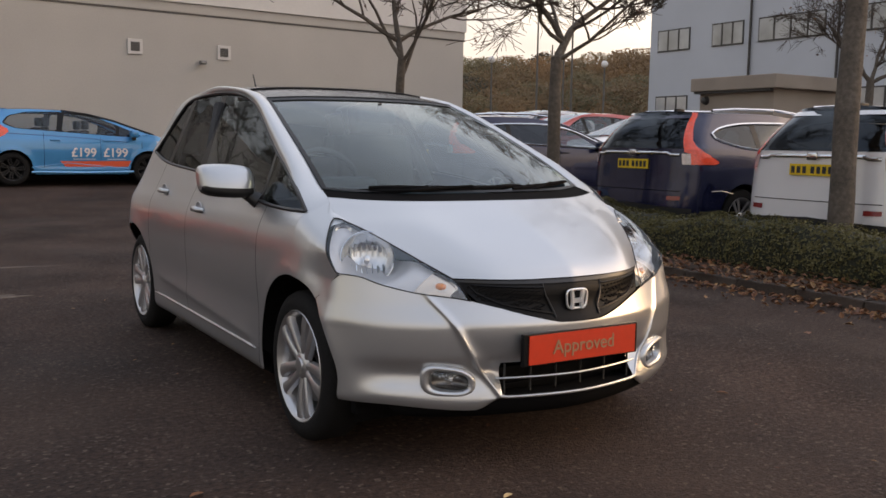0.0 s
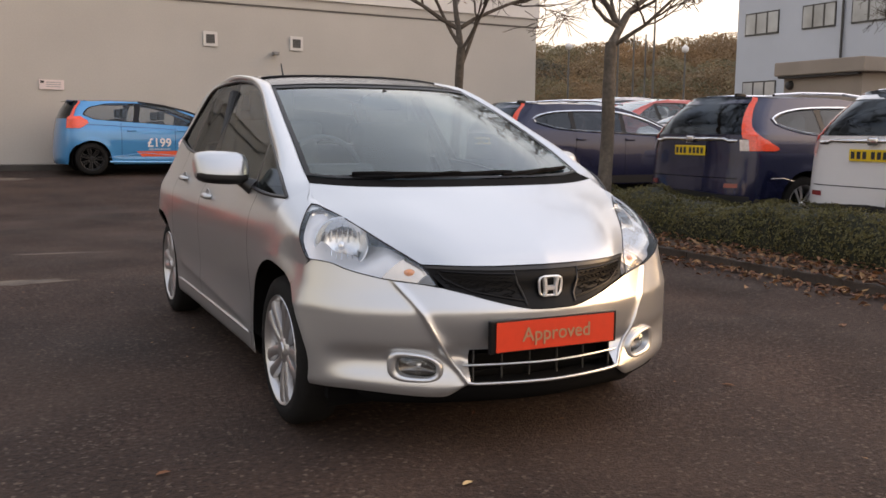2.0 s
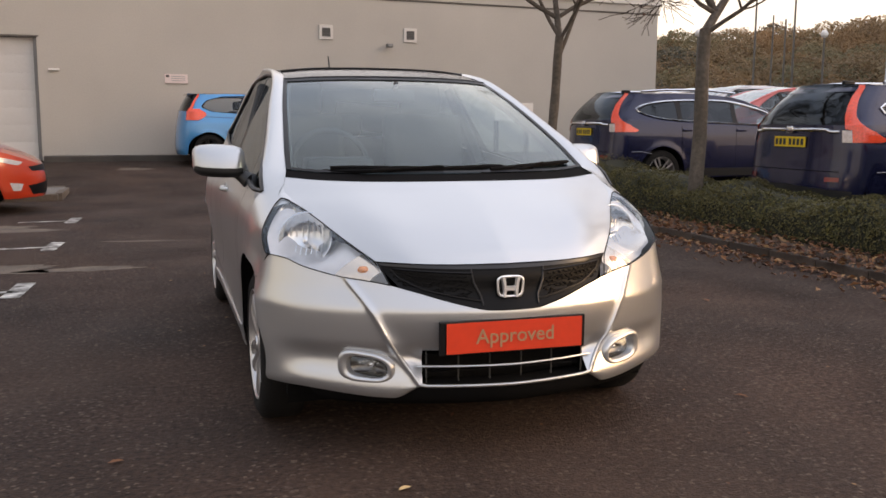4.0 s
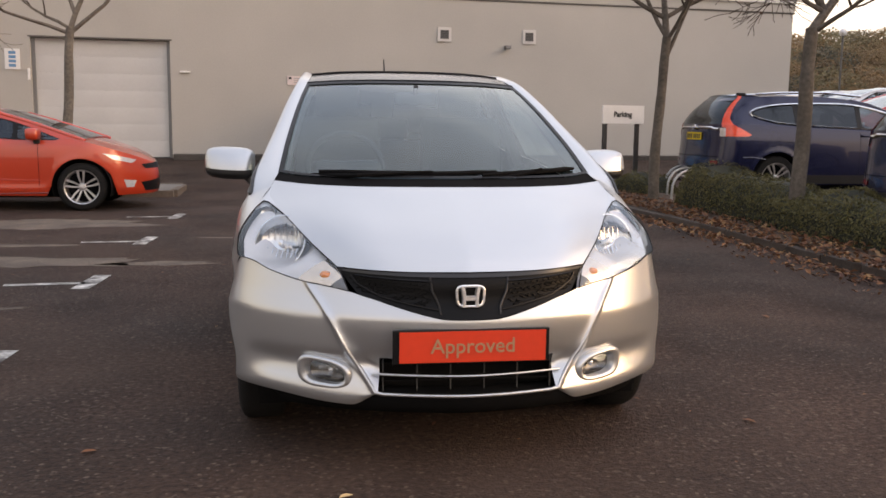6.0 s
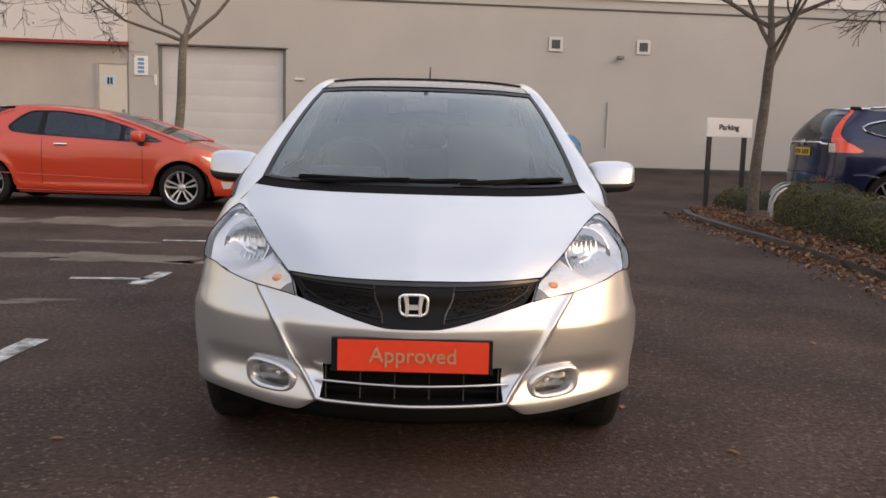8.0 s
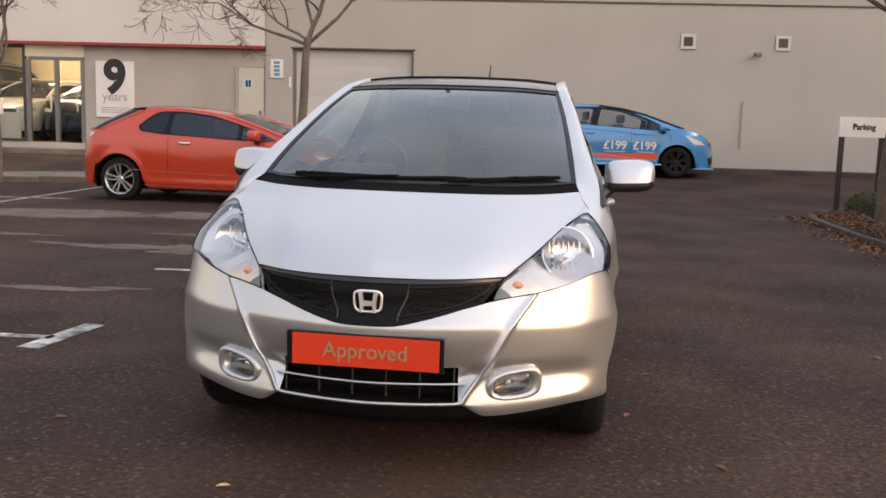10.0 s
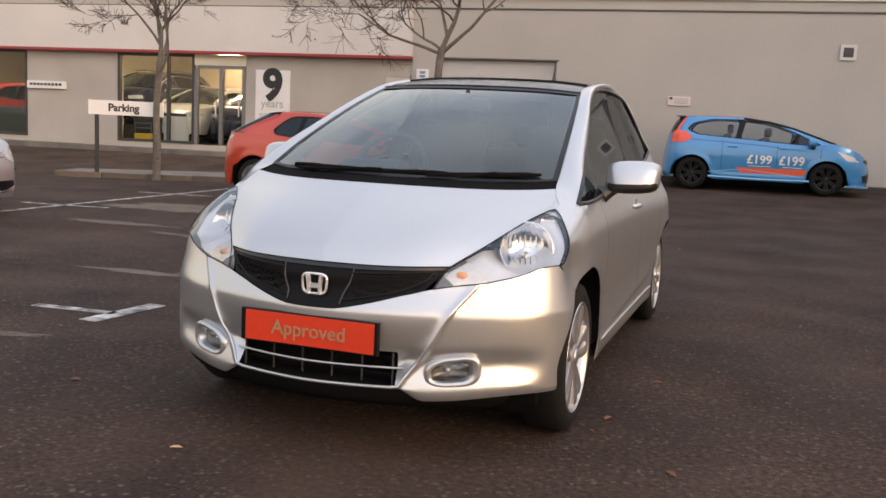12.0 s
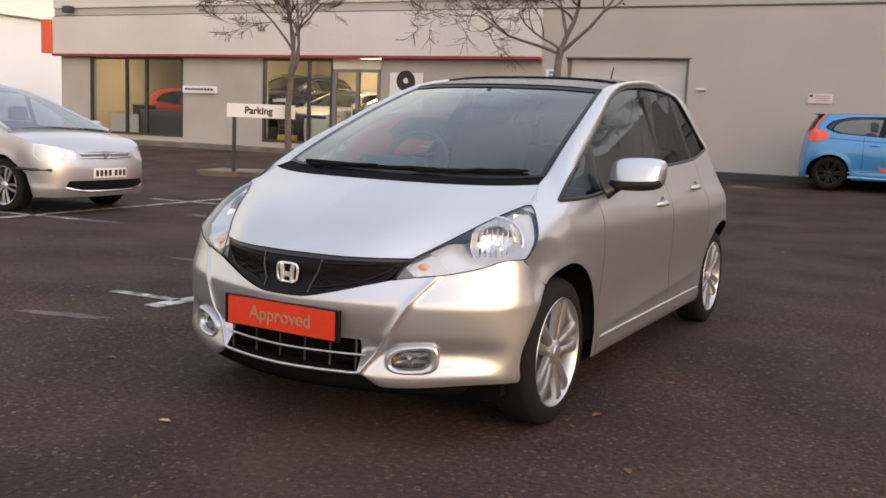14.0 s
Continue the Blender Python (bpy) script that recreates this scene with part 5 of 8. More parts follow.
        part("headrest", boxed(-0.13, 0.13, -0.05, 0.05, 0, 0.19, 0.045, m=pose(x, 1.70, 1.23, -10)), M["cloth"], seat, smooth=60)
    rb = part("rear_seat", boxed(-0.62, 0.62, 2.15, 2.32, 0.55, 1.10, 0.06), M["cloth"], car, smooth=60)
    for x in (-0.42, 0, 0.42):
        part("headrest", boxed(x - 0.12, x + 0.12, 2.22, 2.30, 1.10, 1.24, 0.035), M["cloth"], rb, smooth=60)
    part("headlining", outward(sheet(bmesh.new(), [[(p[0] * 0.96, p[1], p[2] - 0.03) for p in r] for r in roof_rows[1:]], None, True), (0, 1.9, 3)), M["headliner"], car)
    rv = part("rear_view_mirror", boxed(-0.11, 0.11, -0.015, 0.02, -0.035, 0.035, 0.015, m=pose(0, 0.92, 1.335, -8)), M["cabin"], car, smooth=60)
    part("stem", tube(bmesh.new(), [(0, 0.93, 1.34), (0, 0.88, 1.39)], 0.012, 6), M["cabin"], rv)
    for s in (1, -1):
        part("inner_pillar", tube(bmesh.new(), [(s * 0.66, 0.16, 0.98), (s * 0.585, 0.75, 1.26), (s * 0.53, 1.10, 1.39)], 0.03, 6), M["cloth"], car)
        part("inner_post", tube(bmesh.new(), [(s * 0.70, 1.56, 0.95), (s * 0.56, 1.72, 1.40)], 0.04, 6), M["cloth"], car)
        part("inner_rear_post", tube(bmesh.new(), [(s * 0.66, 2.62, 0.98), (s * 0.50, 2.55, 1.40)], 0.06, 6), M["cloth"], car)
    # the roof and the glass stand a little lower than their guide curves
    for o in car.children_recursive:
        if o.type == "MESH" and o.parent == car:
            for v in o.data.vertices:
                if v.co.z > 1.08:
                    v.co.z -= 0.030 * (v.co.z - 1.08)
    return car


build_hero()

# ---- other parked cars: one builder, many shapes ----
M["car_glass"] = glass("car_glass", (0.52, 0.56, 0.57), 0.02)
M["dark_glass"] = glass("privacy_glass", (0.045, 0.05, 0.055), 0.06, 0.045, 5.0)
M["tail_red"] = mat("tail_lamp_red", (0.85, 0.068, 0.022), 0.15, coat=0.8, grain=0.2, gscale=60, )
M["dark_red"] = mat("dark_red_reflector", (0.22, 0.02, 0.02), 0.25, coat=0.6)
M["clear_lamp"] = mat("clear_lamp", (0.56, 0.57, 0.59), 0.2, 0.35, coat=0.6, grain=0.12, gscale=25)
M["tail_clear"] = mat("tail_lamp_clear", (0.50, 0.42, 0.40), 0.2, 0.2, coat=0.6, grain=0.2, gscale=25)
M["yellow_plate"] = mat("yellow_plate", (0.72, 0.48, 0.04), 0.7, spec=0.2)
M["white_plate"] = mat("white_plate", (0.70, 0.70, 0.66), 0.8, spec=0.1)
M["black_alloy"] = mat("black_alloy", (0.009, 0.009, 0.010), 0.5, 0.2)


def paint(name, c, metal=0.25, rough=0.35):
    return mat(name, c, rough, metal, coat=1.0, grain=0.03, gscale=400, stain=0.03, sscale=2)


def road_wheel(r, rim_r, w, spokes, alloy, dark=M["dark"]):
    hub = new("wheel")
    ty = [(-w, rim_r * 0.98), (-w * 0.97, r * 0.9), (-w * 0.85, r * 0.99), (-w * 0.2, r), (-0.012, r * 0.95), (0.0, r * 0.86), (-0.004, rim_r * 1.02), (-0.02, rim_r * 0.97)]
    part("tyre", lathe(bmesh.new(), ty, 40), M["rubber"], hub, smooth=40)
    rim = part("rim", lathe(bmesh.new(), [(-w * 0.9, rim_r * 0.9), (-0.03, rim_r * 0.92), (-0.008, rim_r * 0.96), (-0.004, rim_r), (-0.012, rim_r * 1.02)], 40), alloy, hub, smooth=50)
    part("wheel_back", lathe(bmesh.new(), [(-w * 0.7, rim_r * 0.93), (-w * 0.7, 0.01)], 24), dark, hub)
    for k in range(spokes):
        a0 = 2 * math.pi * k / spokes
        for d in (-1, 1):
            pr = []
            for q, hw, dep in ((0.16, 0.055, -0.03), (0.55, 0.06, -0.018), (0.97, 0.085, -0.014)):
                a = a0 + d * (0.34 - 0.17 * q) * 5 / spokes
                c, s = math.cos(a), math.sin(a)
                e, o = Vector((0, -s, c)) * hw * rim_r, Vector((dep, q * rim_r * c, q * rim_r * s))
                pr.append([o - e - Vector((0.015, 0, 0)), o - e * 0.7, o + e * 0.7, o + e - Vector((0.015, 0, 0))])
            part("spoke", outward(sheet(bmesh.new(), pr), (-0.2, 0, 0)), alloy, rim, smooth=40)
    part("centre_cap", lathe(bmesh.new(), [(-0.03, rim_r * 0.24), (-0.012, rim_r * 0.17), (-0.008, 0.001)], 16), alloy, rim, smooth=40)
    return hub


class CarShape:
    """Half shape of a car along +x (nose forward, rear bumper at x = 0), y to its left."""

    def __init__(self, length, width, top, belt, base=0.20, axles=(0.8, 3.4), wheel=(0.32, 0.215), front=0.62, rear=0.42, nose=2.0, tail=2.8, front_lean=(), rear_lean=(), roof_in=0.24, hw=(), cowl=3.4, tailx=None):
        self.L, self.W, self.base, self.axles, self.wr = length, width / 2, base, axles, wheel
        self.top, self.belt = soft_lut(top), soft_lut(belt)
        self.bf, self.br, self.nf, self.nr = front, rear, nose, tail
        self.fl = soft_lut(front_lean or [(0.1, 0.05), (0.3, 0.0), (0.5, 0.01), (0.7, 0.06), (1.0, 0.16)])
        self.rl = soft_lut(rear_lean or [(0.1, 0.06), (0.3, 0.0), (0.6, 0.0), (0.9, 0.04), (1.1, 0.08)])
        self.ins = soft_lut(hw or [(0.1, 0.09), (0.2, 0.035), (0.28, 0.012), (0.36, 0.016), (0.5, 0.006), (0.66, 0.0), (0.78, 0.004), (0.86, 0.014), (0.94, 0.035), (1.05, 0.055), (1.2, 0.10)])
        self.roof_in, self.cowl = roof_in, cowl
        self.tailx = soft_lut(tailx) if tailx else None
        self.arch = wheel[0] + 0.055

    def deck(self, x):
        """Top of the lower body."""
        f = smoothstep(self.cowl - 0.5, self.cowl, x)
        return self.belt(x) * (1 - f) + self.top(x) * f

    def bottom(self, x):
        for a in self.axles:
            if abs(x - a) < self.arch:
                return max(self.base, self.wr[0] + math.sqrt(self.arch**2 - (x - a) ** 2))
        return self.base

    def lat(self, x, z):
        a = self.W - self.ins(min(z, 1.15))
        xf, xr = self.L - self.bf, self.br
        if x > xf:
            b = max(0.05, self.bf - self.fl(z))
            a *= max(0.0, 1 - min(1, (x - xf) / b) ** self.nf) ** (1 / self.nf)
        if x < xr:
            b = max(0.05, self.br - self.rl(z))
            a *= max(0.0, 1 - min(1, (xr - x) / b) ** self.nr) ** (1 / self.nr)
        for c in self.axles:
            a += 0.010 * math.exp(-((math.hypot(x - c, z - self.wr[0]) - self.arch) / 0.06) ** 2) * (1 if z > 0.3 else 0)
        return a

    def cabin(self, x, z):
        """Half width of the glasshouse."""
        b = self.belt(x)
        a = self.W - self.ins(min(b, 1.15)) - 0.01 - (z - b) * self.roof_in / 0.5
        if self.tailx:
            d = self.corner()
            t = (self.tailx(z) + d - x) / d
            return a * max(0.0, 1 - min(1, t) ** self.nr) ** (1 / self.nr) if t > 0 else a
        xr = self.br + 0.1
        if x < xr:
            a *= (1 - min(0.95, (xr - x) / (self.br + 0.5)) ** 2.6) ** (1 / 2.6)
        return a

    def corner(self):
        return self.br - self.rl(self.belt(0.2))

    def tail_pt(self, f, z):
        """A place on the tail: f runs from 0 in the middle to pi / 2 where the side begins."""
        b = self.belt(0.2)
        c, s = max(0.0, math.cos(f)) ** (2 / self.nr), math.sin(f) ** (2 / self.nr)
        if z > b and self.tailx:
            a, d, x0 = self.W - self.ins(min(b, 1.15)) - 0.01 - (z - b) * self.roof_in / 0.5, self.corner(), self.tailx(z)
        else:
            a, d, x0 = self.W - self.ins(z), self.br - self.rl(z), self.rl(z)
        return (x0 + d * (1 - c), a * s, z)

    def ring(self, k, n):
        """One level of the body's outline, from nose to tail, k of n."""
        pts = []
        xf, xr = self.L - self.bf, self.br
        xs = []
        for f in np.linspace(0, math.pi / 2, 15):
            xs.append(("f", f))
        side = set(np.linspace(xf, xr, 34)[1:-1])
        for a in self.axles:
            for d in range(-9, 10):
                q = a + self.arch * math.sin(math.radians(10 * d)) * 0.999
                if xr < q < xf:
                    side.add(q)
        xs += [("s", q) for q in sorted(side, reverse=True)]
        for f in np.linspace(math.pi / 2, 0, 13):
            xs.append(("r", f))
        for kind, q in xs:
            x = q if kind == "s" else (xf + self.bf * 0.9 * math.cos(q) if kind == "f" else xr - self.br * 0.9 * math.cos(q))
            lo, hi = self.bottom(x), self.deck(min(x, self.L - 0.03) if x > 1 else max(x, 0.03))
            z = lo + (hi - lo) * k / n
            if kind == "f":
                b = max(0.05, self.bf - self.fl(z))
                pts.append((xf + b * math.cos(q) ** (2 / self.nf), (self.W - self.ins(z)) * math.sin(q) ** (2 / self.nf), z))
            elif kind == "r":
                b = max(0.05, self.br - self.rl(z))
                pts.append((xr - b * math.cos(q) ** (2 / self.nr), (self.W - self.ins(z)) * math.sin(q) ** (2 / self.nr), z))
            else:
                pts.append((q, self.lat(q, z), z))
        return pts


def mirrored(bm, rows):
    """Rows of points with y >= 0, and their mirror image."""
    for s in (1, -1):
        g = [[bm.verts.new((p[0], s * p[1], p[2])) for p in r] for r in rows]
        for i in range(len(g) - 1):
            for j in range(len(g[i]) - 1):
                q = (g[i][j], g[i][j + 1], g[i + 1][j + 1], g[i + 1][j])
                bm.faces.new(q if s > 0 else q[::-1])
    bmesh.ops.remove_doubles(bm, verts=bm.verts, dist=2e-4)
    return bm


def filled(outer, holes, place):
    """A flat outline with holes, filled and then put in its place by a function of (x, z)."""
    bm = bmesh.new()
    edges = []
    for loop in (outer, *holes):
        vs = [bm.verts.new((x, z, 0)) for x, z in loop]
        for a, b in zip(vs, vs[1:] + vs[:1]):
            edges.append(bm.edges.new((a, b)))
    bmesh.ops.triangle_fill(bm, use_beauty=True, use_dissolve=False, edges=edges)
    for v in bm.verts:
        v.co = Vector(place(v.co.x, v.co.y))
    return bm


def fine(loop, step=0.12):
    out = []
    for (x0, z0), (x1, z1) in zip(loop, loop[1:] + loop[:1]):
        n = max(1, int(math.hypot(x1 - x0, z1 - z0) / step))
        out += [(x0 + (x1 - x0) * k / n, z0 + (z1 - z0) * k / n) for k in range(n)]
    return out


def rounded(loop, r):
    """A loop with its corners cut round."""
    out = []
    n = len(loop)
    for i in range(n):
        p, a, b = Vector(loop[i]), Vector(loop[i - 1]), Vector(loop[(i + 1) % n])
        d0, d1 = (a - p), (b - p)
        q = min(r, d0.length * 0.45, d1.length * 0.45)
        s, e = p + d0.normalized() * q, p + d1.normalized() * q
        for t in (0, 0.33, 0.67, 1):
            c = s.lerp(p, t).lerp(p.lerp(e, t), t)
            out.append((c.x, c.y))
    return out


def hull(points, grow, floor):
    """The convex outline of points, grown a little and kept above a floor."""
    pts = sorted(set(points))

    def half(seq):
        h = []
        for p in seq:
            while len(h) > 1 and (h[-1][0] - h[-2][0]) * (p[1] - h[-2][1]) - (h[-1][1] - h[-2][1]) * (p[0] - h[-2][0]) <= 0:
                h.pop()
            h.append(p)
        return h[:-1]
    h = half(pts) + half(pts[::-1])
    cx, cz = sum(p[0] for p in h) / len(h), sum(p[1] for p in h) / len(h)
    out = []
    for x, z in h:
        d = Vector((x - cx, (z - cz) * 3)).normalized() * grow
        out.append((x + d.x * 1.6, max(z + d.y, floor(x + d.x * 1.6))))
    return out


def lamp_kick(car, sh, zs, f0, fsplit, tip, off=0.012, reach=lambda z: 90.0, clear_top=9.0):
    """The lower part of a tail lamp: a clear piece on the tail and a red one that sweeps forward into the flank."""
    for s in (1, -1):
        clear, red = [], []
        for z in zs:
            def at(f):
                x, y, zz = sh.tail_pt(math.radians(f), z)
                return (x - off * math.cos(math.radians(f)), s * (y + off * math.sin(math.radians(f))), zz)
            fe = min(90.0, reach(z))
            if z <= clear_top:
                clear.append([at(f) for f in np.linspace(f0, fsplit, 8)])
            fs = fsplit if z <= clear_top else f0 + 4
            row = [at(f) for f in np.linspace(fs, fe, 14)]
            xe = row[-1][0]
            fw = max(0.0, tip(z) - xe) if fe >= 90 else 0.0
            red.append(row + [(xe + fw * q, s * (sh.lat(xe + fw * q, z) + off), z) if fw else row[-1] for q in (0.25, 0.5, 0.75, 1.0)])
        c = (sh.L / 2, 0, 0.8)
        part("tail_lamp", outward(sheet(bmesh.new(), red), c), M["tail_red"], car, "orange-red tail lamp kicked into the flank", 60)
        if f0 < fsplit:
            part("reverse_lamp", outward(sheet(bmesh.new(), clear), c), M["tail_clear"], car, "clear reversing lamp", 60)


def make_car(label, shape, body, house, panes, screen, wheels, glass_m=None, rear_glass=None, roof_m=None, lights=(), extras=None, name="parked_car", lamp_band=None, cabin_m=None, mirror_back=0.42):
    """house: outline of the glasshouse in (x, z) from the bonnet over the roof to the tail; screen, rear: index ranges of it that are glass."""
    sh = shape
    car = tagged(new(name), label, "car")
    c = (sh.L / 2, 0, 0.6)
    n = 30
    rows = [sh.ring(k, n) for k in range(n + 1)]
    part("body", outward(mirrored(bmesh.new(), rows), c), body, car, smooth=42)
    # deck: bonnet and the floor of the glasshouse
    top = rows[-1]
    deck = []
    for p in top:
        deck.append([(p[0], p[1] * t, p[2] + 0.035 * (1 - t * t) * min(1, p[1] / sh.W)) for t in (1, 0.85, 0.6, 0.3, 0)])
    cut = [i for i, p in enumerate(top) if p[0] > house[0][0] - 0.12]
    part("bonnet", outward(mirrored(bmesh.new(), deck[:max(cut) + 2]), (c[0], 0, -2)), body, car, smooth=50)
    part("inner_deck", outward(mirrored(bmesh.new(), deck[max(cut) + 1:]), (c[0], 0, -2)), M["cabin"], car)
    # glasshouse sides: one opening a side, a dark frame in it, and the panes
    a, b = screen
    if sh.tailx:
        d, zt = sh.corner(), house[b][1]
        x1 = sh.tailx(zt) + d
        roofline = [p for p in house if p[0] > x1 + 0.02]
        zx = float(np.interp(x1, [p[0] for p in house[::-1]], [p[1] for p in house[::-1]]))
        z0 = sh.belt(0.2) - 0.01
        side = roofline + [(sh.tailx(z) + d, z) for z in np.linspace(zx, z0, 8)]
    else:
        side = house + [(house[-1][0], sh.belt(house[-1][0]) - 0.01)]
    x0 = side[-1][0]
    outer = fine(side + [(x, sh.belt(x) - 0.01) for x in np.linspace(x0, house[0][0], 12)[1:-1]] + [(house[0][0], min(sh.deck(house[0][0]), house[0][1]) - 0.012)])
    opening = fine(rounded(hull([p for q in panes for p in q], 0.022, lambda x: sh.belt(x) + 0.002), 0.06), 0.15)
    holes = [fine(rounded(p, 0.05), 0.15) for p in panes]
    gm = glass_m or M["car_glass"]
    for s in (1, -1):
        part("cabin_side", outward(filled(outer, [opening], lambda x, z: (x, s * sh.cabin(x, z), z)), c), cabin_m or body, car, smooth=50)
        part("window_frame", outward(filled(opening, holes, lambda x, z: (x, s * (sh.cabin(x, z) - 0.004), z)), c), M["gloss_black"], car)
        for i, p in enumerate(holes):
            part("side_window", outward(filled(p, (), lambda x, z: (x, s * (sh.cabin(x, z) - 0.008), z)), c), gm[i] if isinstance(gm, (list, tuple)) else gm, car)

    def span_rows(i0, i1):
        pts = []
        for (xa, za), (xb, zb) in zip(house[i0:i1], house[i0 + 1:i1 + 1]):
            pts += [(xa + (xb - xa) * k / 6, za + (zb - za) * k / 6) for k in range(6)]
        pts.append(house[i1])
        return [[(x, sh.cabin(x, z) * t, z + 0.035 * (1 - t * t)) for t in (1, 0.93, 0.75, 0.5, 0.25, 0)] for x, z in pts]
    part("windscreen", outward(mirrored(bmesh.new(), span_rows(0, a)), (c[0], 0, 0.5)), M["car_glass"], car, smooth=50)
    part("roof", outward(mirrored(bmesh.new(), span_rows(a, b)), (c[0], 0, 0.5)), roof_m or body, car, smooth=50)
    for s in (1, -1):
        pil = [(x, s * (sh.cabin(x, z) - 0.014), z - 0.012) for x, z in house[:a + 1]]
        part("screen_pillar", tube(bmesh.new(), pil, 0.030, 8), M["gloss_black"] if roof_m else body, car, smooth=60)
    if sh.tailx:
        rad = math.radians
        zs = np.linspace(sh.belt(0.2), zt, 14)
        f1, f2 = lamp_band

        def tail_rows(fa, fb, k, off=0.0, slim=0.0):
            rows = []
            for z in zs:
                q = (z - zs[0]) / (zs[-1] - zs[0])
                r = []
                for f in np.linspace(rad(fa), rad(fa + (fb - fa) * (1 - slim * q)), k):
                    x, y, zz = sh.tail_pt(f, z)
                    half = sh.tail_pt(math.pi / 2, z)[1]
                    r.append((x - off * math.cos(f), y + off * math.sin(f), zz + 0.035 * (1 - (y / half) ** 2) * q))
                rows.append(r)
            return rows
        part("rear_screen", outward(mirrored(bmesh.new(), tail_rows(0, f1, 12)), (c[0], 0, 0.9)), rear_glass or M["dark_glass"], car, smooth=50)
        for s in (1, -1):
            part("tail_lamp", outward(sheet(bmesh.new(), [[(p[0], s * p[1], p[2]) for p in r] for r in tail_rows(f1, f2, 6, 0.012, 0.45)]), (c[0], 0, 0.9)), M["tail_red"], car, "red tail lamp strip up the pillar", 60)
            part("rear_pillar", outward(sheet(bmesh.new(), [[(p[0], s * p[1], p[2]) for p in r] for r in tail_rows(f1, 90, 10)]), (c[0], 0, 0.9)), cabin_m or body, car, smooth=60)
    else:
        part("rear_screen", outward(mirrored(bmesh.new(), span_rows(b, len(house) - 1)), (c[0] + 0.5, 0, 0.5)), rear_glass or M["dark_glass"], car, smooth=50)
    # underside, arches and wheels
    part("underbody", boxed(0.5, sh.L - 0.62, -sh.W + 0.22, sh.W - 0.22, 0.17, 0.55), M["dark"], car)
    hub = None
    for x in sh.axles:
        for s in (1, -1):
            arc = [(x - sh.arch * math.cos(q), sh.wr[0] + sh.arch * math.sin(q)) for q in np.linspace(-0.35, math.pi + 0.35, 24)]
            bm = bmesh.new()
            yo = s * (sh.lat(x, 0.5) - 0.005)
            sheet(bm, [[(px, yo, pz) for px, pz in arc], [(px, s * (sh.W - 0.3), pz) for px, pz in arc]])
            bm.faces.new([bm.verts.new((px, s * (sh.W - 0.3), pz)) for px, pz in arc])
            part("wheel_arch", bm, M["dark"], car)
            w = copy_thing(wheels, pose(x, s * (sh.W - 0.018), sh.wr[0], 0, 0, 90 * s) @ pose(0, 0, 0, random.uniform(0, 72)))
            w.parent = car
    # lamps and other patches on the skin
    for nm, where, loop, material, off in lights:
        for s in (1, -1):
            if where == "side":
                bm = outward(filled(fine(loop, 0.06), (), lambda x, z: (x, s * (sh.lat(x, z) + off), z)), c)
            elif where == "house":
                bm = outward(filled(fine(loop, 0.06), (), lambda x, z: (x, s * (sh.cabin(x, z) + off), z)), c)
            elif where == "rear":
                def at_rear(y, z):
                    b = sh.br - sh.rl(z)
                    return (sh.br - b * max(0, 1 - min(1, abs(y) / (sh.W - sh.ins(z))) ** sh.nr) ** (1 / sh.nr) - off, s * y, z)
                bm = outward(filled(fine(loop, 0.06), (), at_rear), c)
            else:
                def at_front(y, z):
                    b = sh.bf - sh.fl(z)
                    return (sh.L - sh.bf + b * max(0, 1 - min(1, abs(y) / (sh.W - sh.ins(z))) ** sh.nf) ** (1 / sh.nf) + off, s * y, z)
                bm = outward(filled(fine(loop, 0.06), (), at_front), c)
            part(nm, bm, material, car, smooth=60)
    # seats seen through the glass
    for x in (sh.axles[0] + 0.75, sh.axles[1] - 1.05):
        for s in (1, -1):
            zb = sh.belt(x)
            st = part("seat", boxed(-0.10, 0.08, s * 0.36 - 0.24, s * 0.36 + 0.24, 0.5, zb + 0.10, 0.05, m=pose(x, 0, 0, 0, -6)), M["cloth"], car, smooth=60)
            part("headrest", boxed(x - 0.12, x, s * 0.36 - 0.12, s * 0.36 + 0.12, zb + 0.11, zb + 0.29, 0.04), M["cloth"], st, smooth=60)
    # door mirrors
    mx = house[0][0] - mirror_back
    for s in (1, -1):
        y = sh.lat(mx, sh.belt(mx) - 0.02)
        o = part("door_mirror", boxed(mx - 0.09, mx + 0.07, min(s * (y - 0.02), s * (y + 0.19)), max(s * (y - 0.02), s * (y + 0.19)), sh.belt(mx) + 0.02, sh.belt(mx) + 0.17, 0.045), body, car, smooth=60)
        part("mirror_arm", boxed(mx - 0.03, mx + 0.05, min(s * (y - 0.06), s * (y + 0.03)), max(s * (y - 0.06), s * (y + 0.03)), sh.belt(mx) - 0.03, sh.belt(mx) + 0.06, 0.015), M["black_plastic"], o)
    if extras:
        extras(car, sh)
    return car


def line_on(sh, pts, w, material, car, name, s, house=False, off=0.003):
    p = [(x, s * ((sh.cabin(x, z) if house else sh.lat(x, z)) + off), z) for x, z in pts]
    return part(name, tube(bmesh.new(), p, w, 5), material, car)


def door_seams(car, sh, xs):
    for s in (1, -1):
        for x in xs:
            line_on(sh, [(x, z) for z in np.linspace(max(sh.bottom(x), sh.base) + 0.06, sh.belt(x) - 0.03, 8)], 0.004, M["dark"], car, "door_seam", s, off=-0.001)


def handles(car, sh, xs, z, m):
    for s in (1, -1):
        for x in xs:
            y = sh.lat(x, z)
            part("door_handle", boxed(x - 0.09, x + 0.09, min(s * (y - 0.01), s * (y + 0.03)), max(s * (y - 0.01), s * (y + 0.03)), z - 0.015, z + 0.018, 0.008), m, car, smooth=60)


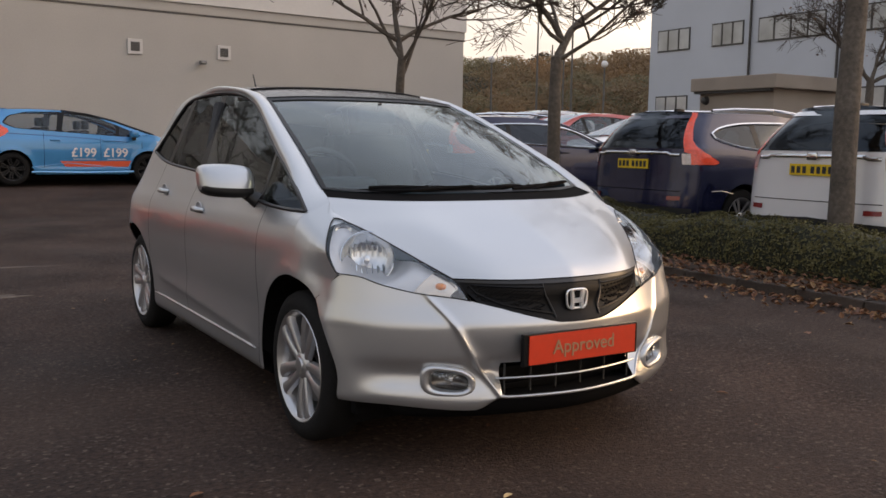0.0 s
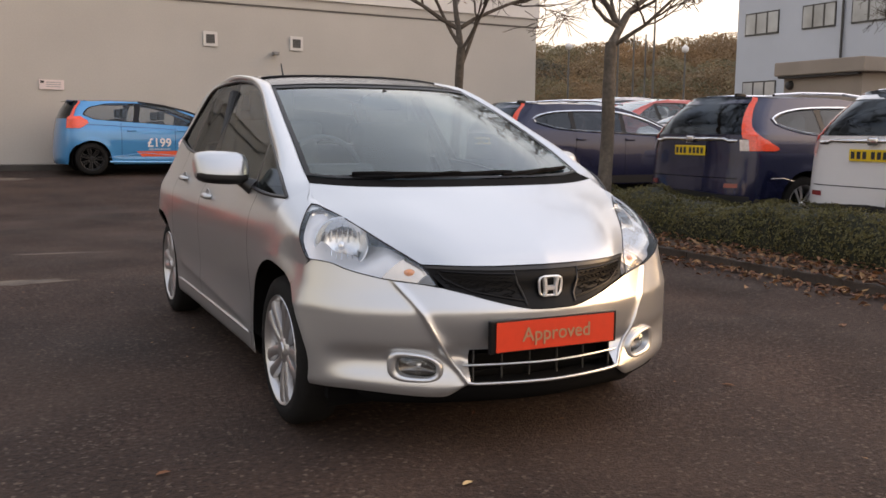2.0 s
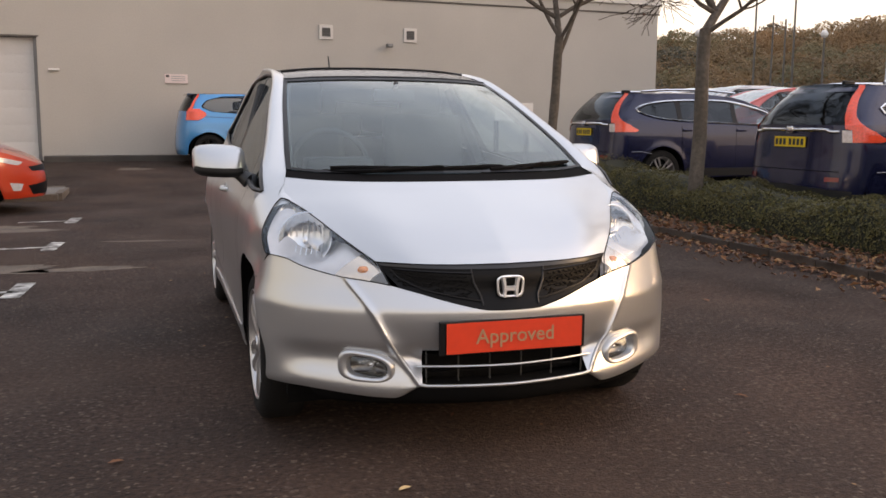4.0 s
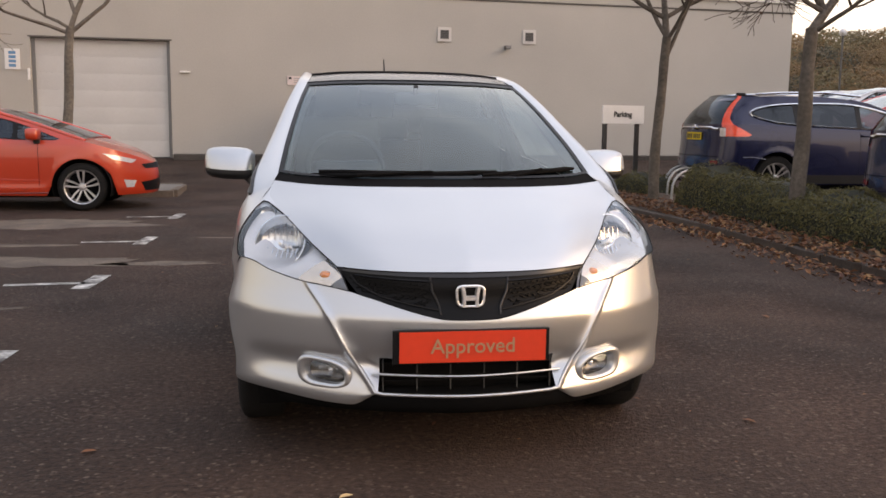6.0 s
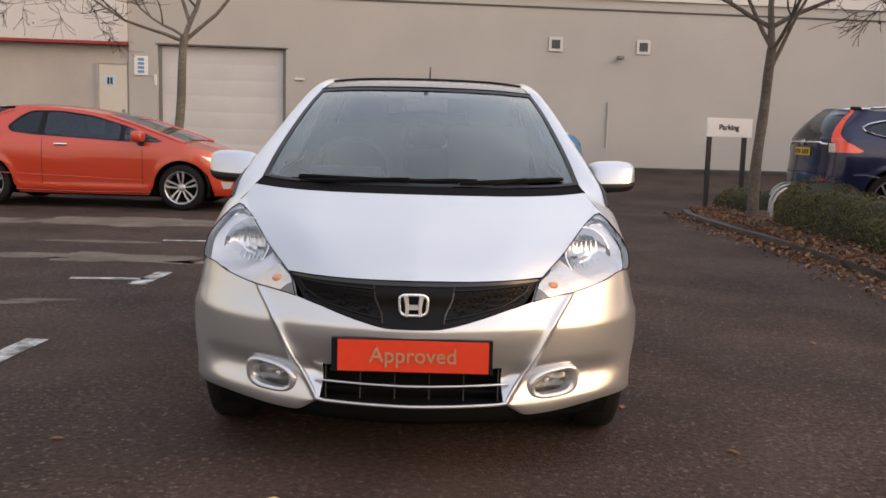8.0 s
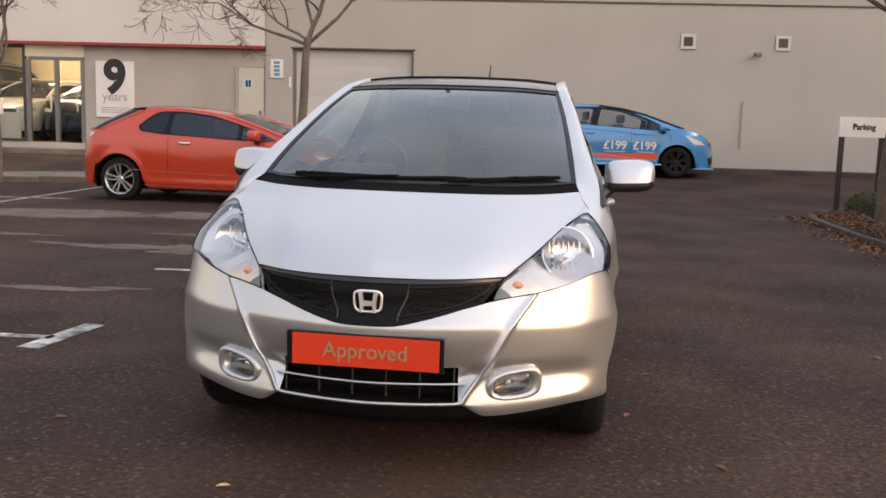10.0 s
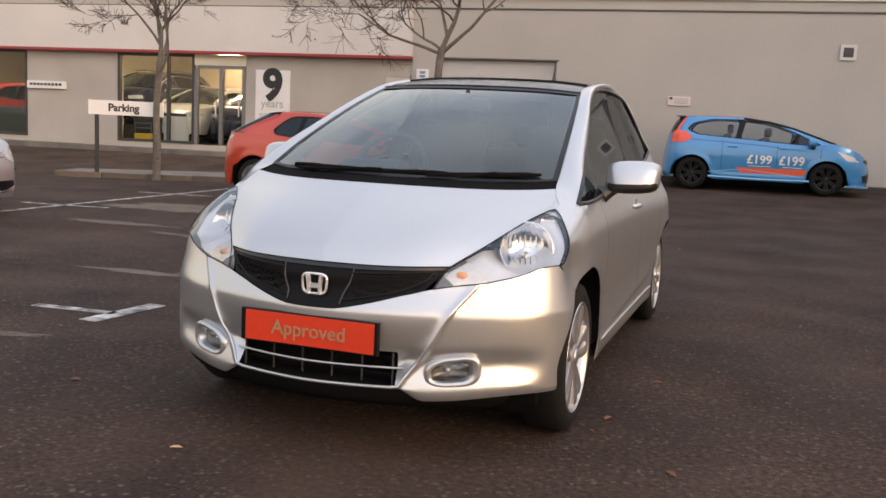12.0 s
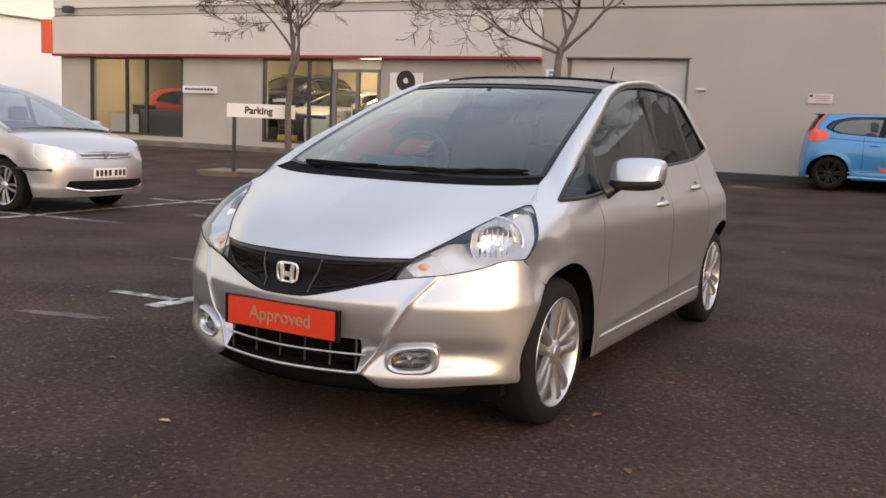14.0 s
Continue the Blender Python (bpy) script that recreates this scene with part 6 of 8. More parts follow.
def plate_bars(car, x, z, material, facing, n=7):
    p = part("number_plate", boxed(min(x, x + 0.012 * facing), max(x, x + 0.012 * facing), -0.26, 0.26, z - 0.057, z + 0.057, 0.003), material, car, "plain number plate with dark bars")
    xx = x + 0.0125 * facing
    for k in range(n):
        y = -0.21 + k * 0.066 + (0.03 if k > 3 else 0)
        part("plate_bar", boxed(min(xx, xx + 0.003 * facing), max(xx, xx + 0.003 * facing), y - 0.021, y + 0.021, z - 0.035, z + 0.035), M["ink"], p)


def parked(car, x, y, heading, z=None):
    """Sets the car down with the middle of its front axle line... its rear bumper at (x, y), nose towards heading degrees from +x."""
    car.matrix_basis = pose(x, y, ground_z(x, y) if z is None else z, 0, 0, heading)
    return car


alloy5 = road_wheel(0.315, 0.225, 0.20, 5, M["alloy"])
alloy7 = road_wheel(0.34, 0.235, 0.22, 5, M["alloy"])
alloyb = road_wheel(0.315, 0.22, 0.20, 7, M["black_alloy"])

# -- blue hatchback by the wall --
def blue_extras(car, sh):
    door_seams(car, sh, (1.18, 2.22, 3.02))
    handles(car, sh, (1.38, 2.35), 0.86, M["blue"])
    lamp_kick(car, sh, np.linspace(1.13, 0.90, 10), 56, 56, lambda z: float(np.interp(z, [0.90, 0.94, 1.00, 1.06, 1.13], [0.42, 0.50, 0.58, 0.56, 0.42])))
    for s in (1, -1):
        # the upper crease's shade is drawn as a darker blue line
        line_on(sh, [(0.35, 0.98), (1.0, 0.955), (2.0, 0.90), (2.75, 0.83)], 0.006, M["blue_dark"], car, "body_crease", s)
        # lower line, paler than the body
        line_on(sh, [(0.95, 0.34), (1.6, 0.42), (2.3, 0.36), (2.75, 0.31)], 0.006, M["blue_pale"], car, "body_stripe", s)
        line_on(sh, [(0.95, 0.25), (1.9, 0.235), (2.85, 0.25)], 0.022, M["blue_pale"], car, "side_skirt", s)
        part("red_band", filled(fine([(1.46, 0.455), (2.80, 0.465), (2.74, 0.345), (1.56, 0.35)], 0.1), (), lambda x, z: (x, s * (sh.lat(x, z) + 0.004), z)), M["poster_red"], car, "red price band")
        for x, t in ((1.90, "£199"), (2.50, "£199")):
            m = pose(x, s * (sh.lat(x, 0.66) + 0.008), 0.615, 0, 0, 0 if s < 0 else 180)
            lettering("price_lettering", t, 0.235, M["white_board"], m, car, 0.0015, 0.004)
        for x0, x1, z in ((1.70, 2.12, 0.495), (2.34, 2.70, 0.495)):
            part("text_bar", boxed(x0, x1, min(s * (sh.lat(x0, z)), s * (sh.lat(x0, z) + 0.006)), max(s * (sh.lat(x0, z)), s * (sh.lat(x0, z) + 0.006)), z - 0.006, z + 0.006), M["white_board"], car)
    part("tail_spoiler", boxed(0.235, 0.62, -0.46, 0.46, 1.416, 1.440, 0.012), M["blue_roof"], car)
    part("front_splitter", boxed(3.5, 3.93, -0.72, 0.72, 0.165, 0.20, 0.012), M["blue_pale"], car)


M["blue"] = paint("bright_blue_paint", (0.022, 0.235, 0.50), 0.3)
M["clear_glass"] = glass("clear_side_glass", (0.74, 0.76, 0.76), 0.02, 0.04, 5.0)
M["blue_dark"] = paint("blue_shadow_paint", (0.02, 0.10, 0.25))
M["blue_roof"] = paint("dark_blue_roof_paint", (0.012, 0.050, 0.13))
M["blue_pale"] = paint("pale_blue_paint", (0.12, 0.38, 0.62))
shape = CarShape(3.99, 1.70, [(0, 1.0), (0.05, 1.05), (2.75, 1.08), (3.05, 1.03), (3.4, 0.95), (3.75, 0.83), (3.9, 0.70), (3.99, 0.6)],
                 [(0, 1.09), (0.6, 1.06), (1.5, 1.0), (2.5, 0.935), (3.0, 0.90), (4, 0.9)], axles=(0.62, 3.15), wheel=(0.305, 0.215), front=0.72, rear=0.42, rear_lean=[(0.1, 0.08), (0.3, 0.0), (0.7, 0.02), (0.95, 0.06), (1.1, 0.09)], cowl=3.28, tail=2.6, tailx=[(1.05, 0.085), (1.16, 0.13), (1.29, 0.20), (1.40, 0.29)])
blue_car = make_car("bright blue hatchback with white price lettering beside the wall", shape, M["blue"],
                    [(3.28, 0.985), (2.90, 1.116), (2.50, 1.257), (2.05, 1.365), (1.55, 1.427), (1.0, 1.436), (0.60, 1.423), (0.29, 1.394)],
                    [[(3.06, 0.945), (2.62, 1.133), (2.58, 0.955)], [(2.52, 0.960), (2.55, 1.166), (2.10, 1.324), (1.60, 1.373), (1.52, 1.025)], [(1.42, 1.033), (1.48, 1.378), (0.95, 1.373), (0.62, 1.299), (0.50, 1.166), (0.72, 1.075)]],
                    (4, 6), alloyb, glass_m=[M["dark_glass"], M["clear_glass"], M["clear_glass"]], rear_glass=M["dark_glass"], lamp_band=(62, 74), roof_m=M["blue_roof"],
                    lights=[("nose_grille", "front", [(0.0, 0.72), (0.0, 0.64), (0.42, 0.63), (0.50, 0.70)], M["gloss_black"], 0.006), ("lower_grille", "front", [(0.0, 0.46), (0.0, 0.27), (0.50, 0.27), (0.56, 0.40)], M["gloss_black"], 0.006),
                            ("headlamp", "side", [(3.30, 0.86), (3.62, 0.76), (3.74, 0.66), (3.50, 0.68)], M["lamp_housing"], 0.006)], extras=blue_extras, name="blue_hatchback")
parked(blue_car, -0.75, 16.35, 2.5)

# -- orange-red hatchback in the bays --
def red_extras(car, sh):
    door_seams(car, sh, (1.52, 2.88))
    handles(car, sh, (1.78,), 0.86, M["chrome"])
    for s in (1, -1):
        line_on(sh, [(0.95, 0.46), (2.0, 0.43), (2.9, 0.40)], 0.005, M["orange_red"], car, "body_crease", s, off=0.0)
        line_on(sh, [(1.16, 0.24), (2.0, 0.225), (2.98, 0.24)], 0.014, M["red_skirt_shade"], car, "side_skirt", s, off=-0.008)


M["red_car_glass"] = glass("blue_grey_side_glass", (0.16, 0.18, 0.20), 0.02, 0.06, 6.0)
M["orange_red"] = paint("orange_red_paint", (0.46, 0.034, 0.009), 0.1)
# the body red darkened for the shade along the skirt
M["red_skirt_shade"] = paint("shaded_red_paint", (0.16, 0.014, 0.008), 0.1)
shape = CarShape(4.25, 1.77, [(0, 0.95), (0.06, 1.0), (3.0, 1.02), (3.3, 0.95), (3.7, 0.84), (4.0, 0.72), (4.15, 0.62), (4.25, 0.5)],
                 [(0, 1.04), (0.5, 1.02), (1.4, 0.975), (2.4, 0.915), (3.1, 0.90), (4.2, 0.9)], axles=(0.76, 3.40), wheel=(0.315, 0.225), front=0.85, rear=0.5, nose=1.9,
                 rear_lean=[(0.1, 0.1), (0.3, 0.02), (0.5, 0.0), (0.8, 0.05), (1.0, 0.12)], cowl=3.45, tailx=[(1.02, 0.125), (1.12, 0.29), (1.22, 0.50), (1.32, 0.72)])
red_car = make_car("orange-red three-door hatchback parked in a marked bay", shape, M["orange_red"],
                   [(3.45, 0.925), (3.09, 1.048), (2.71, 1.172), (2.36, 1.272), (1.98, 1.332), (1.62, 1.360), (1.25, 1.367), (0.95, 1.352), (0.72, 1.322)],
                   [[(3.17, 0.924), (2.80, 1.066), (2.62, 1.125), (2.62, 0.934)], [(2.56, 0.938), (2.56, 1.143), (2.15, 1.240), (1.75, 1.290), (1.55, 1.294), (1.52, 0.99)], [(1.44, 0.994), (1.48, 1.294), (1.34, 1.288), (1.20, 1.21), (1.06, 1.085), (1.12, 1.020)]],
                   (3, 8), alloy5, lamp_band=(85, 86), mirror_back=0.59, glass_m=[M["car_glass"], M["red_car_glass"], M["dark_glass"]],
                   lights=[("headlamp", "side", [(3.66, 0.755), (3.86, 0.715), (4.04, 0.66), (3.99, 0.62), (3.78, 0.675)], M["clear_lamp"], 0.006), ("nose_grille", "front", [(0.0, 0.62), (0.0, 0.54), (0.40, 0.54), (0.46, 0.60)], M["gloss_black"], 0.006), ("lower_grille", "front", [(0.0, 0.40), (0.0, 0.24), (0.42, 0.24), (0.50, 0.36)], M["gloss_black"], 0.006), ("fog_lamp", "side", [(3.90, 0.405), (4.04, 0.385), (4.01, 0.30), (3.93, 0.30)], M["clear_lamp"], 0.006), ("tail_lamp", "side", [(0.17, 0.965), (0.38, 0.985), (0.32, 0.925), (0.19, 0.90)], M["tail_clear"], 0.006)], extras=red_extras, name="red_hatchback")
parked(red_car, -6.82, 9.62, 0)

# -- tall estates parked tail-on behind the hedge --
# paler than the navy: the bumper crease's highlight is put into this colour
M["navy_sheen"] = paint("crease_glint_paint", (0.10, 0.10, 0.12), 0.5)
def suv(label, body, name, plate_m):
    def extras(car, sh):
        door_seams(car, sh, (1.32, 2.32, 3.30))
        handles(car, sh, (1.42, 2.42), 1.0, body)
        for s in (1, -1):
            arc = crv([(3.25, 1.065), (2.4, 1.105), (1.6, 1.135), (1.02, 1.175), (0.74, 1.232), (0.585, 1.285), (0.555, 1.318), (0.59, 1.350), (0.74, 1.402), (1.1, 1.455), (1.7, 1.478), (2.3, 1.465), (2.8, 1.36), (3.25, 1.18)], 70)
            line_on(sh, [tuple(p) for p in arc], 0.014, M["chrome"], car, "window_trim", s, True, 0.008)
            line_on(sh, [(0.42, 0.66), (0.60, 0.665), (0.78, 0.63)], 0.006, M["navy_sheen"], car, "bumper_crease", s)
            line_on(sh, [(0.30, 0.36), (0.6, 0.36)], 0.03, M["black_plastic"], car, "arch_cladding", s)
            rr = [(x, s * (sh.cabin(x, z) * 0.93), z + 0.06) for x, z in ((0.75, 1.550), (1.2, 1.580), (1.9, 1.590), (2.5, 1.54))]
            part("roof_rail", tube(bmesh.new(), rr, 0.018, 6), M["chrome"], car)
        lamp_kick(car, sh, np.linspace(1.24, 0.97, 16), 46, 59, lambda z: float(np.interp(z, [0.97, 0.98, 0.995, 1.01, 1.03, 1.06, 1.085], [0.48, 0.53, 0.545, 0.53, 0.49, 0.43, 0.40])), reach=lambda z: float(np.interp(z, [1.085, 1.12, 1.16, 1.20, 1.24], [90, 83, 75, 70, 67])), clear_top=1.11)
        part("skid_trim", boxed(-0.012, 0.2, -0.45, 0.45, 0.27, 0.33, 0.02), M["chrome"], car)
        part("tail_trim", tube(bmesh.new(), [(*sh.tail_pt(math.radians(abs(f)), 1.10)[:1], math.copysign(sh.tail_pt(math.radians(abs(f)), 1.10)[1], f), 1.10 - 0.02 * (abs(f) > 30)) for f in range(-44, 45, 4)], 0.022, 8), M["chrome"], car, smooth=60)
        part("tail_badge", boxed(0.015, 0.04, -0.06, 0.06, 1.06, 1.14, 0.02), M["chrome"], car, smooth=60)
        plate_bars(car, 0.038, 0.965, plate_m, -1)
        part("tailgate_seam", tube(bmesh.new(), [(*sh.tail_pt(math.radians(abs(f)), 0.66)[:1], math.copysign(sh.tail_pt(math.radians(abs(f)), 0.66)[1], f), 0.66) for f in range(-46, 47, 4)], 0.005, 5), M["dark"], car)
        part("aerial_fin", boxed(0.70, 0.86, -0.022, 0.022, 1.595, 1.65, 0.018), M["gloss_black"], car, smooth=60)
        top_rows = [[sh.tail_pt(math.radians(f), z) for f in np.linspace(0, 52, 9)] for z in np.linspace(1.49, 1.535, 3)]
        part("tailgate_top", outward(mirrored(bmesh.new(), [[(p[0] - 0.008, p[1], p[2] + 0.02) for p in r] for r in top_rows]), (2, 0, 1.0)), body, car, smooth=60)
        part("sill_cladding", filled(fine([(1.40, 0.27), (3.18, 0.27), (3.16, 0.40), (1.42, 0.40)], 0.2), (), lambda x, z: (x, sh.lat(x, z) + 0.006, z)), M["black_plastic"], car)
        part("sill_cladding", filled(fine([(1.40, 0.27), (3.18, 0.27), (3.16, 0.40), (1.42, 0.40)], 0.2), (), lambda x, z: (x, -sh.lat(x, z) - 0.006, z)), M["black_plastic"], car)
        for k in (-1, 1):
            part("exhaust", tube(bmesh.new(), [(0.0, k * 0.55, 0.25), (0.2, k * 0.55, 0.25)], 0.035, 10), M["chrome"], car)
    sh = CarShape(4.53, 1.82, [(0, 1.1), (3.2, 1.12), (3.5, 1.08), (4.0, 1.0), (4.3, 0.9), (4.53, 0.75)], [(0, 1.15), (0.7, 1.15), (1.6, 1.10), (2.6, 1.06), (3.4, 1.02), (4.5, 1.0)], base=0.25, axles=(0.98, 3.60), wheel=(0.345, 0.235), front=0.62, rear=0.40,
                  tail=3.0, rear_lean=[(0.1, 0.05), (0.35, 0.0), (0.6, 0.01), (0.8, 0.035), (1.0, 0.05), (1.15, 0.06), (1.5, 0.1)], cowl=3.62, roof_in=0.30, tailx=[(1.12, 0.058), (1.24, 0.10), (1.37, 0.19), (1.47, 0.29), (1.555, 0.40)],
                  hw=[(0.1, 0.09), (0.25, 0.03), (0.4, 0.01), (0.6, 0.0), (0.9, 0.004), (1.0, 0.018), (1.12, 0.045), (1.3, 0.1)])
    return make_car(label, sh, body, [(3.62, 1.09), (3.1, 1.29), (2.62, 1.475), (2.3, 1.545), (1.8, 1.590), (1.2, 1.590), (0.80, 1.573), (0.40, 1.540)],
                    [[(3.22, 1.08), (2.80, 1.325), (2.42, 1.447), (2.38, 1.12)], [(2.30, 1.125), (2.34, 1.463), (1.7, 1.472), (1.40, 1.463), (1.36, 1.15)], [(1.28, 1.155), (1.30, 1.462), (0.92, 1.425), (0.59, 1.318), (0.78, 1.235)]],
                    (3, 6), alloy7, glass_m=[M["car_glass"], M["dark_glass"], M["dark_glass"]], rear_glass=M["dark_glass"], lamp_band=(50, 68),
                    lights=[("rear_reflector", "rear", [(0.58, 0.60), (0.74, 0.60), (0.74, 0.555), (0.58, 0.55)], M["dark_red"], 0.008), ("headlamp", "front", [(0.48, 0.80), (0.80, 0.84), (0.84, 0.74), (0.52, 0.72)], M["clear_lamp"], 0.008), ("nose_grille", "front", [(0.0, 0.80), (0.0, 0.66), (0.42, 0.68), (0.44, 0.78)], M["gloss_black"], 0.008), ("rear_cladding", "rear", [(0.0, 0.50), (0.0, 0.28), (0.85, 0.28), (0.85, 0.46)], M["black_plastic"], 0.008)], extras=extras, name=name)


M["navy"] = mat("navy_blue_paint", (0.010, 0.013, 0.042), 0.24, 0.3, coat=0.5, grain=0.03, gscale=400, stain=0.03, sscale=2, spec=0.3)
M["pearl"] = paint("pearl_white_paint", (0.62, 0.61, 0.62), 0.05)
navy_car = suv("dark navy estate car parked tail towards the hedge", M["navy"], "navy_estate_car", M["yellow_plate"])
parked(navy_car, 5.60, 5.02, 0, 0.03)
white_car = suv("white estate car with a yellow rear plate beyond the hedge", M["pearl"], "white_estate_car", M["yellow_plate"])
parked(white_car, 5.62, 2.50, 0, 0.03)
nc2 = copy_thing(navy_car, pose(5.54, 10.10, 0.08, 0, 0, 0))
tagged(nc2, "dark navy estate car beside the parking sign")

# -- older silver hatchback --
def civic_extras(car, sh):
    door_seams(car, sh, (1.3, 2.35, 3.2))
    handles(car, sh, (1.45, 2.5), 0.82, M["old_silver"])
    plate_bars(car, 4.287, 0.475, M["white_plate"], 1)
    for z in (0.655, 0.70):
        bar = [(sh.L - sh.bf + (sh.bf - sh.fl(z)) * (1 - (abs(y) / (sh.W - sh.ins(z))) ** sh.nf) ** (1 / sh.nf) + 0.006, y, z) for y in np.linspace(-0.40, 0.40, 13)]
        part("grille_bar", tube(bmesh.new(), bar, 0.009, 6), M["chrome"], car, "chrome grille bar")
    part("nose_badge", tube(bmesh.new(), [(4.262, 0.042 * math.cos(q), 0.678 + 0.036 * math.sin(q)) for q in np.linspace(0, 2 * math.pi, 17)], 0.008, 6), M["chrome"], car, smooth=60)
    lip = [(sh.L - sh.bf + (sh.bf - sh.fl(0.27)) * (1 - (abs(y) / (sh.W - sh.ins(0.27))) ** sh.nf) ** (1 / sh.nf) + 0.004, y, 0.265 + 0.05 * (abs(y) / 0.6) ** 4) for y in np.linspace(-0.6, 0.6, 17)]
    part("lower_lip", tube(bmesh.new(), lip, 0.014, 6), M["chrome"], car, "bright lower lip")
    for s in (1, -1):
        line_on(sh, [(3.72, 0.52), (3.95, 0.515), (4.13, 0.51)], 0.018, M["black_plastic"], car, "bumper_strip", s, off=0.002)
        line_on(sh, [(1.0, 0.5), (2.2, 0.49), (3.1, 0.49)], 0.016, M["old_silver"], car, "side_moulding", s)


M["old_silver"] = paint("older_silver_paint", (0.42, 0.42, 0.44), 0.7, 0.36)
shape = CarShape(4.29, 1.70, [(0, 1.0), (3.0, 1.02), (3.25, 0.97), (3.7, 0.88), (4.05, 0.77), (4.2, 0.70), (4.29, 0.62)], [(0, 1.0), (1.5, 0.96), (2.6, 0.92), (3.2, 0.90), (4.3, 0.9)], axles=(0.78, 3.46), wheel=(0.305, 0.2), front=0.56, rear=0.45, nose=2.9, cowl=3.52, front_lean=[(0.1, 0.06), (0.3, 0.0), (0.5, 0.005), (0.62, 0.035), (0.75, 0.10), (0.9, 0.22)])
civic = make_car("silver older five-door hatchback with its nose out", shape, M["old_silver"],
                 [(3.52, 0.95), (3.05, 1.13), (2.6, 1.31), (2.25, 1.42), (1.8, 1.485), (1.2, 1.49), (0.7, 1.45), (0.35, 1.28), (0.10, 1.02)],
                 [[(3.02, 0.95), (2.55, 1.22), (2.28, 1.35), (2.22, 0.975)], [(2.14, 0.98), (2.20, 1.38), (1.7, 1.40), (1.35, 1.395), (1.32, 1.0)], [(1.24, 1.0), (1.27, 1.39), (0.85, 1.36), (0.6, 1.2), (0.55, 1.03)]],
                 (4, 6), alloy5, lights=[("headlamp", "front", [(0.44, 0.725), (0.60, 0.765), (0.76, 0.80), (0.812, 0.79), (0.825, 0.68), (0.80, 0.615), (0.60, 0.60), (0.46, 0.635)], M["clear_lamp"], 0.008), ("nose_grille", "front", [(0.0, 0.725), (0.0, 0.635), (0.36, 0.645), (0.40, 0.71)], M["rib_grey"], 0.004),
                                         ("lower_grille", "front", [(0.0, 0.39), (0.0, 0.27), (0.50, 0.275), (0.60, 0.33), (0.56, 0.39)], M["gloss_black"], 0.004)],
                 extras=civic_extras, name="silver_hatchback")
parked(civic, -6.72 - 4.27 * math.cos(radians(5)), 4.17 - 4.27 * math.sin(radians(5)), 5)

# -- rows beyond, mostly roofs and screens --
def plain_hatch(label, body, name):
    def ex(car, sh):
        plate_bars(car, 4.282, 0.45, M["white_plate"], 1)
    sh = CarShape(4.29, 1.76, [(0, 1.0), (3.0, 1.04), (3.25, 1.0), (3.7, 0.92), (4.05, 0.82), (4.2, 0.7), (4.29, 0.55)], [(0, 1.03), (1.5, 0.99), (2.6, 0.95), (3.2, 0.93), (4.3, 0.9)], axles=(0.78, 3.46), wheel=(0.315, 0.215), front=0.7, rear=0.45, nose=2.1, cowl=3.52)
    return make_car(label, sh, body, [(3.52, 0.98), (3.05, 1.16), (2.6, 1.33), (2.25, 1.44), (1.8, 1.50), (1.2, 1.51), (0.6, 1.47), (0.30, 1.30), (0.10, 1.05)],
                    [[(3.02, 0.98), (2.55, 1.25), (2.28, 1.37), (2.22, 1.0)], [(2.14, 1.0), (2.20, 1.40), (1.7, 1.42), (1.35, 1.41), (1.32, 1.02)], [(1.24, 1.02), (1.27, 1.41), (0.85, 1.38), (0.6, 1.22), (0.55, 1.06)]],
                    (4, 6), alloy5, lights=[("headlamp", "side", [(3.62, 0.84), (3.9, 0.82), (4.12, 0.74), (4.0, 0.66), (3.7, 0.70)], M["lamp_housing"], 0.008)], extras=ex, name=name)


M["far_red"] = paint("far_red_paint", (0.42, 0.03, 0.03), 0.1)
far_silver = parked(plain_hatch("silver hatchback in the far row of the car park", M["old_silver"], "far_hatchback"), 15.0, 16.9, 180)
far_red = parked(plain_hatch("red hatchback in the far row of the car park", M["far_red"], "far_hatchback"), 14.3, 14.3, 180)
for src, x, y, h, lab in ((far_silver, 15.0, 9.0, 180, "silver hatchback in the far row of the car park"), (far_silver, 15.2, 19.5, 180, "silver hatchback at the end of the far row"),
                          (white_car, 14.8, 11.7, 180, "white estate car in the far row of the car park"), (navy_car, 21.5, 17.0, 0, "dark estate car in a farther row"), (far_silver, 22.5, 20.5, 180, "silver hatchback in a farther row"),
                          (white_car, 15.4, 6.2, 180, "white estate car in the far row of the car park"), (far_silver, 16.8, 21.6, 180, "silver hatchback at the end of the far row")):
    tagged(copy_thing(src, pose(x, y, ground_z(x, y), 0, 0, h)), lab)
# showroom cars, one of them on a low platform
on_wall(part("display_platform", boxed(-16.83, -15.02, 0.85, 5.48, 0.20, 0.62, 0.01), M["panel_grey"]), "dark low platform under a showroom car", "platform")
# the red car is added to give window_1 its pinkish car reflection
for src, u, v, h, lab in ((navy_car, -15.95, 5.44, 270, "dark estate car on the showroom floor, its nose to the window"), (white_car, -14.05, 5.44, 270, "white car on the showroom floor behind the door"), (navy_car, -12.2, 5.46, 270, "dark estate car on the showroom floor beside the door"), (far_red, -21.6, 3.2, 0, "dark red car put inside the showroom to imitate a window reflection")):
    tagged(copy_thing(src, WALL @ pose(u, v, 0.62 if u == -15.95 else 0.20, 0, 0, h)), lab)
for w in (alloy5, alloy7, alloyb):
    for o in (*w.children_recursive, w):
        bpy.data.objects.remove(o)

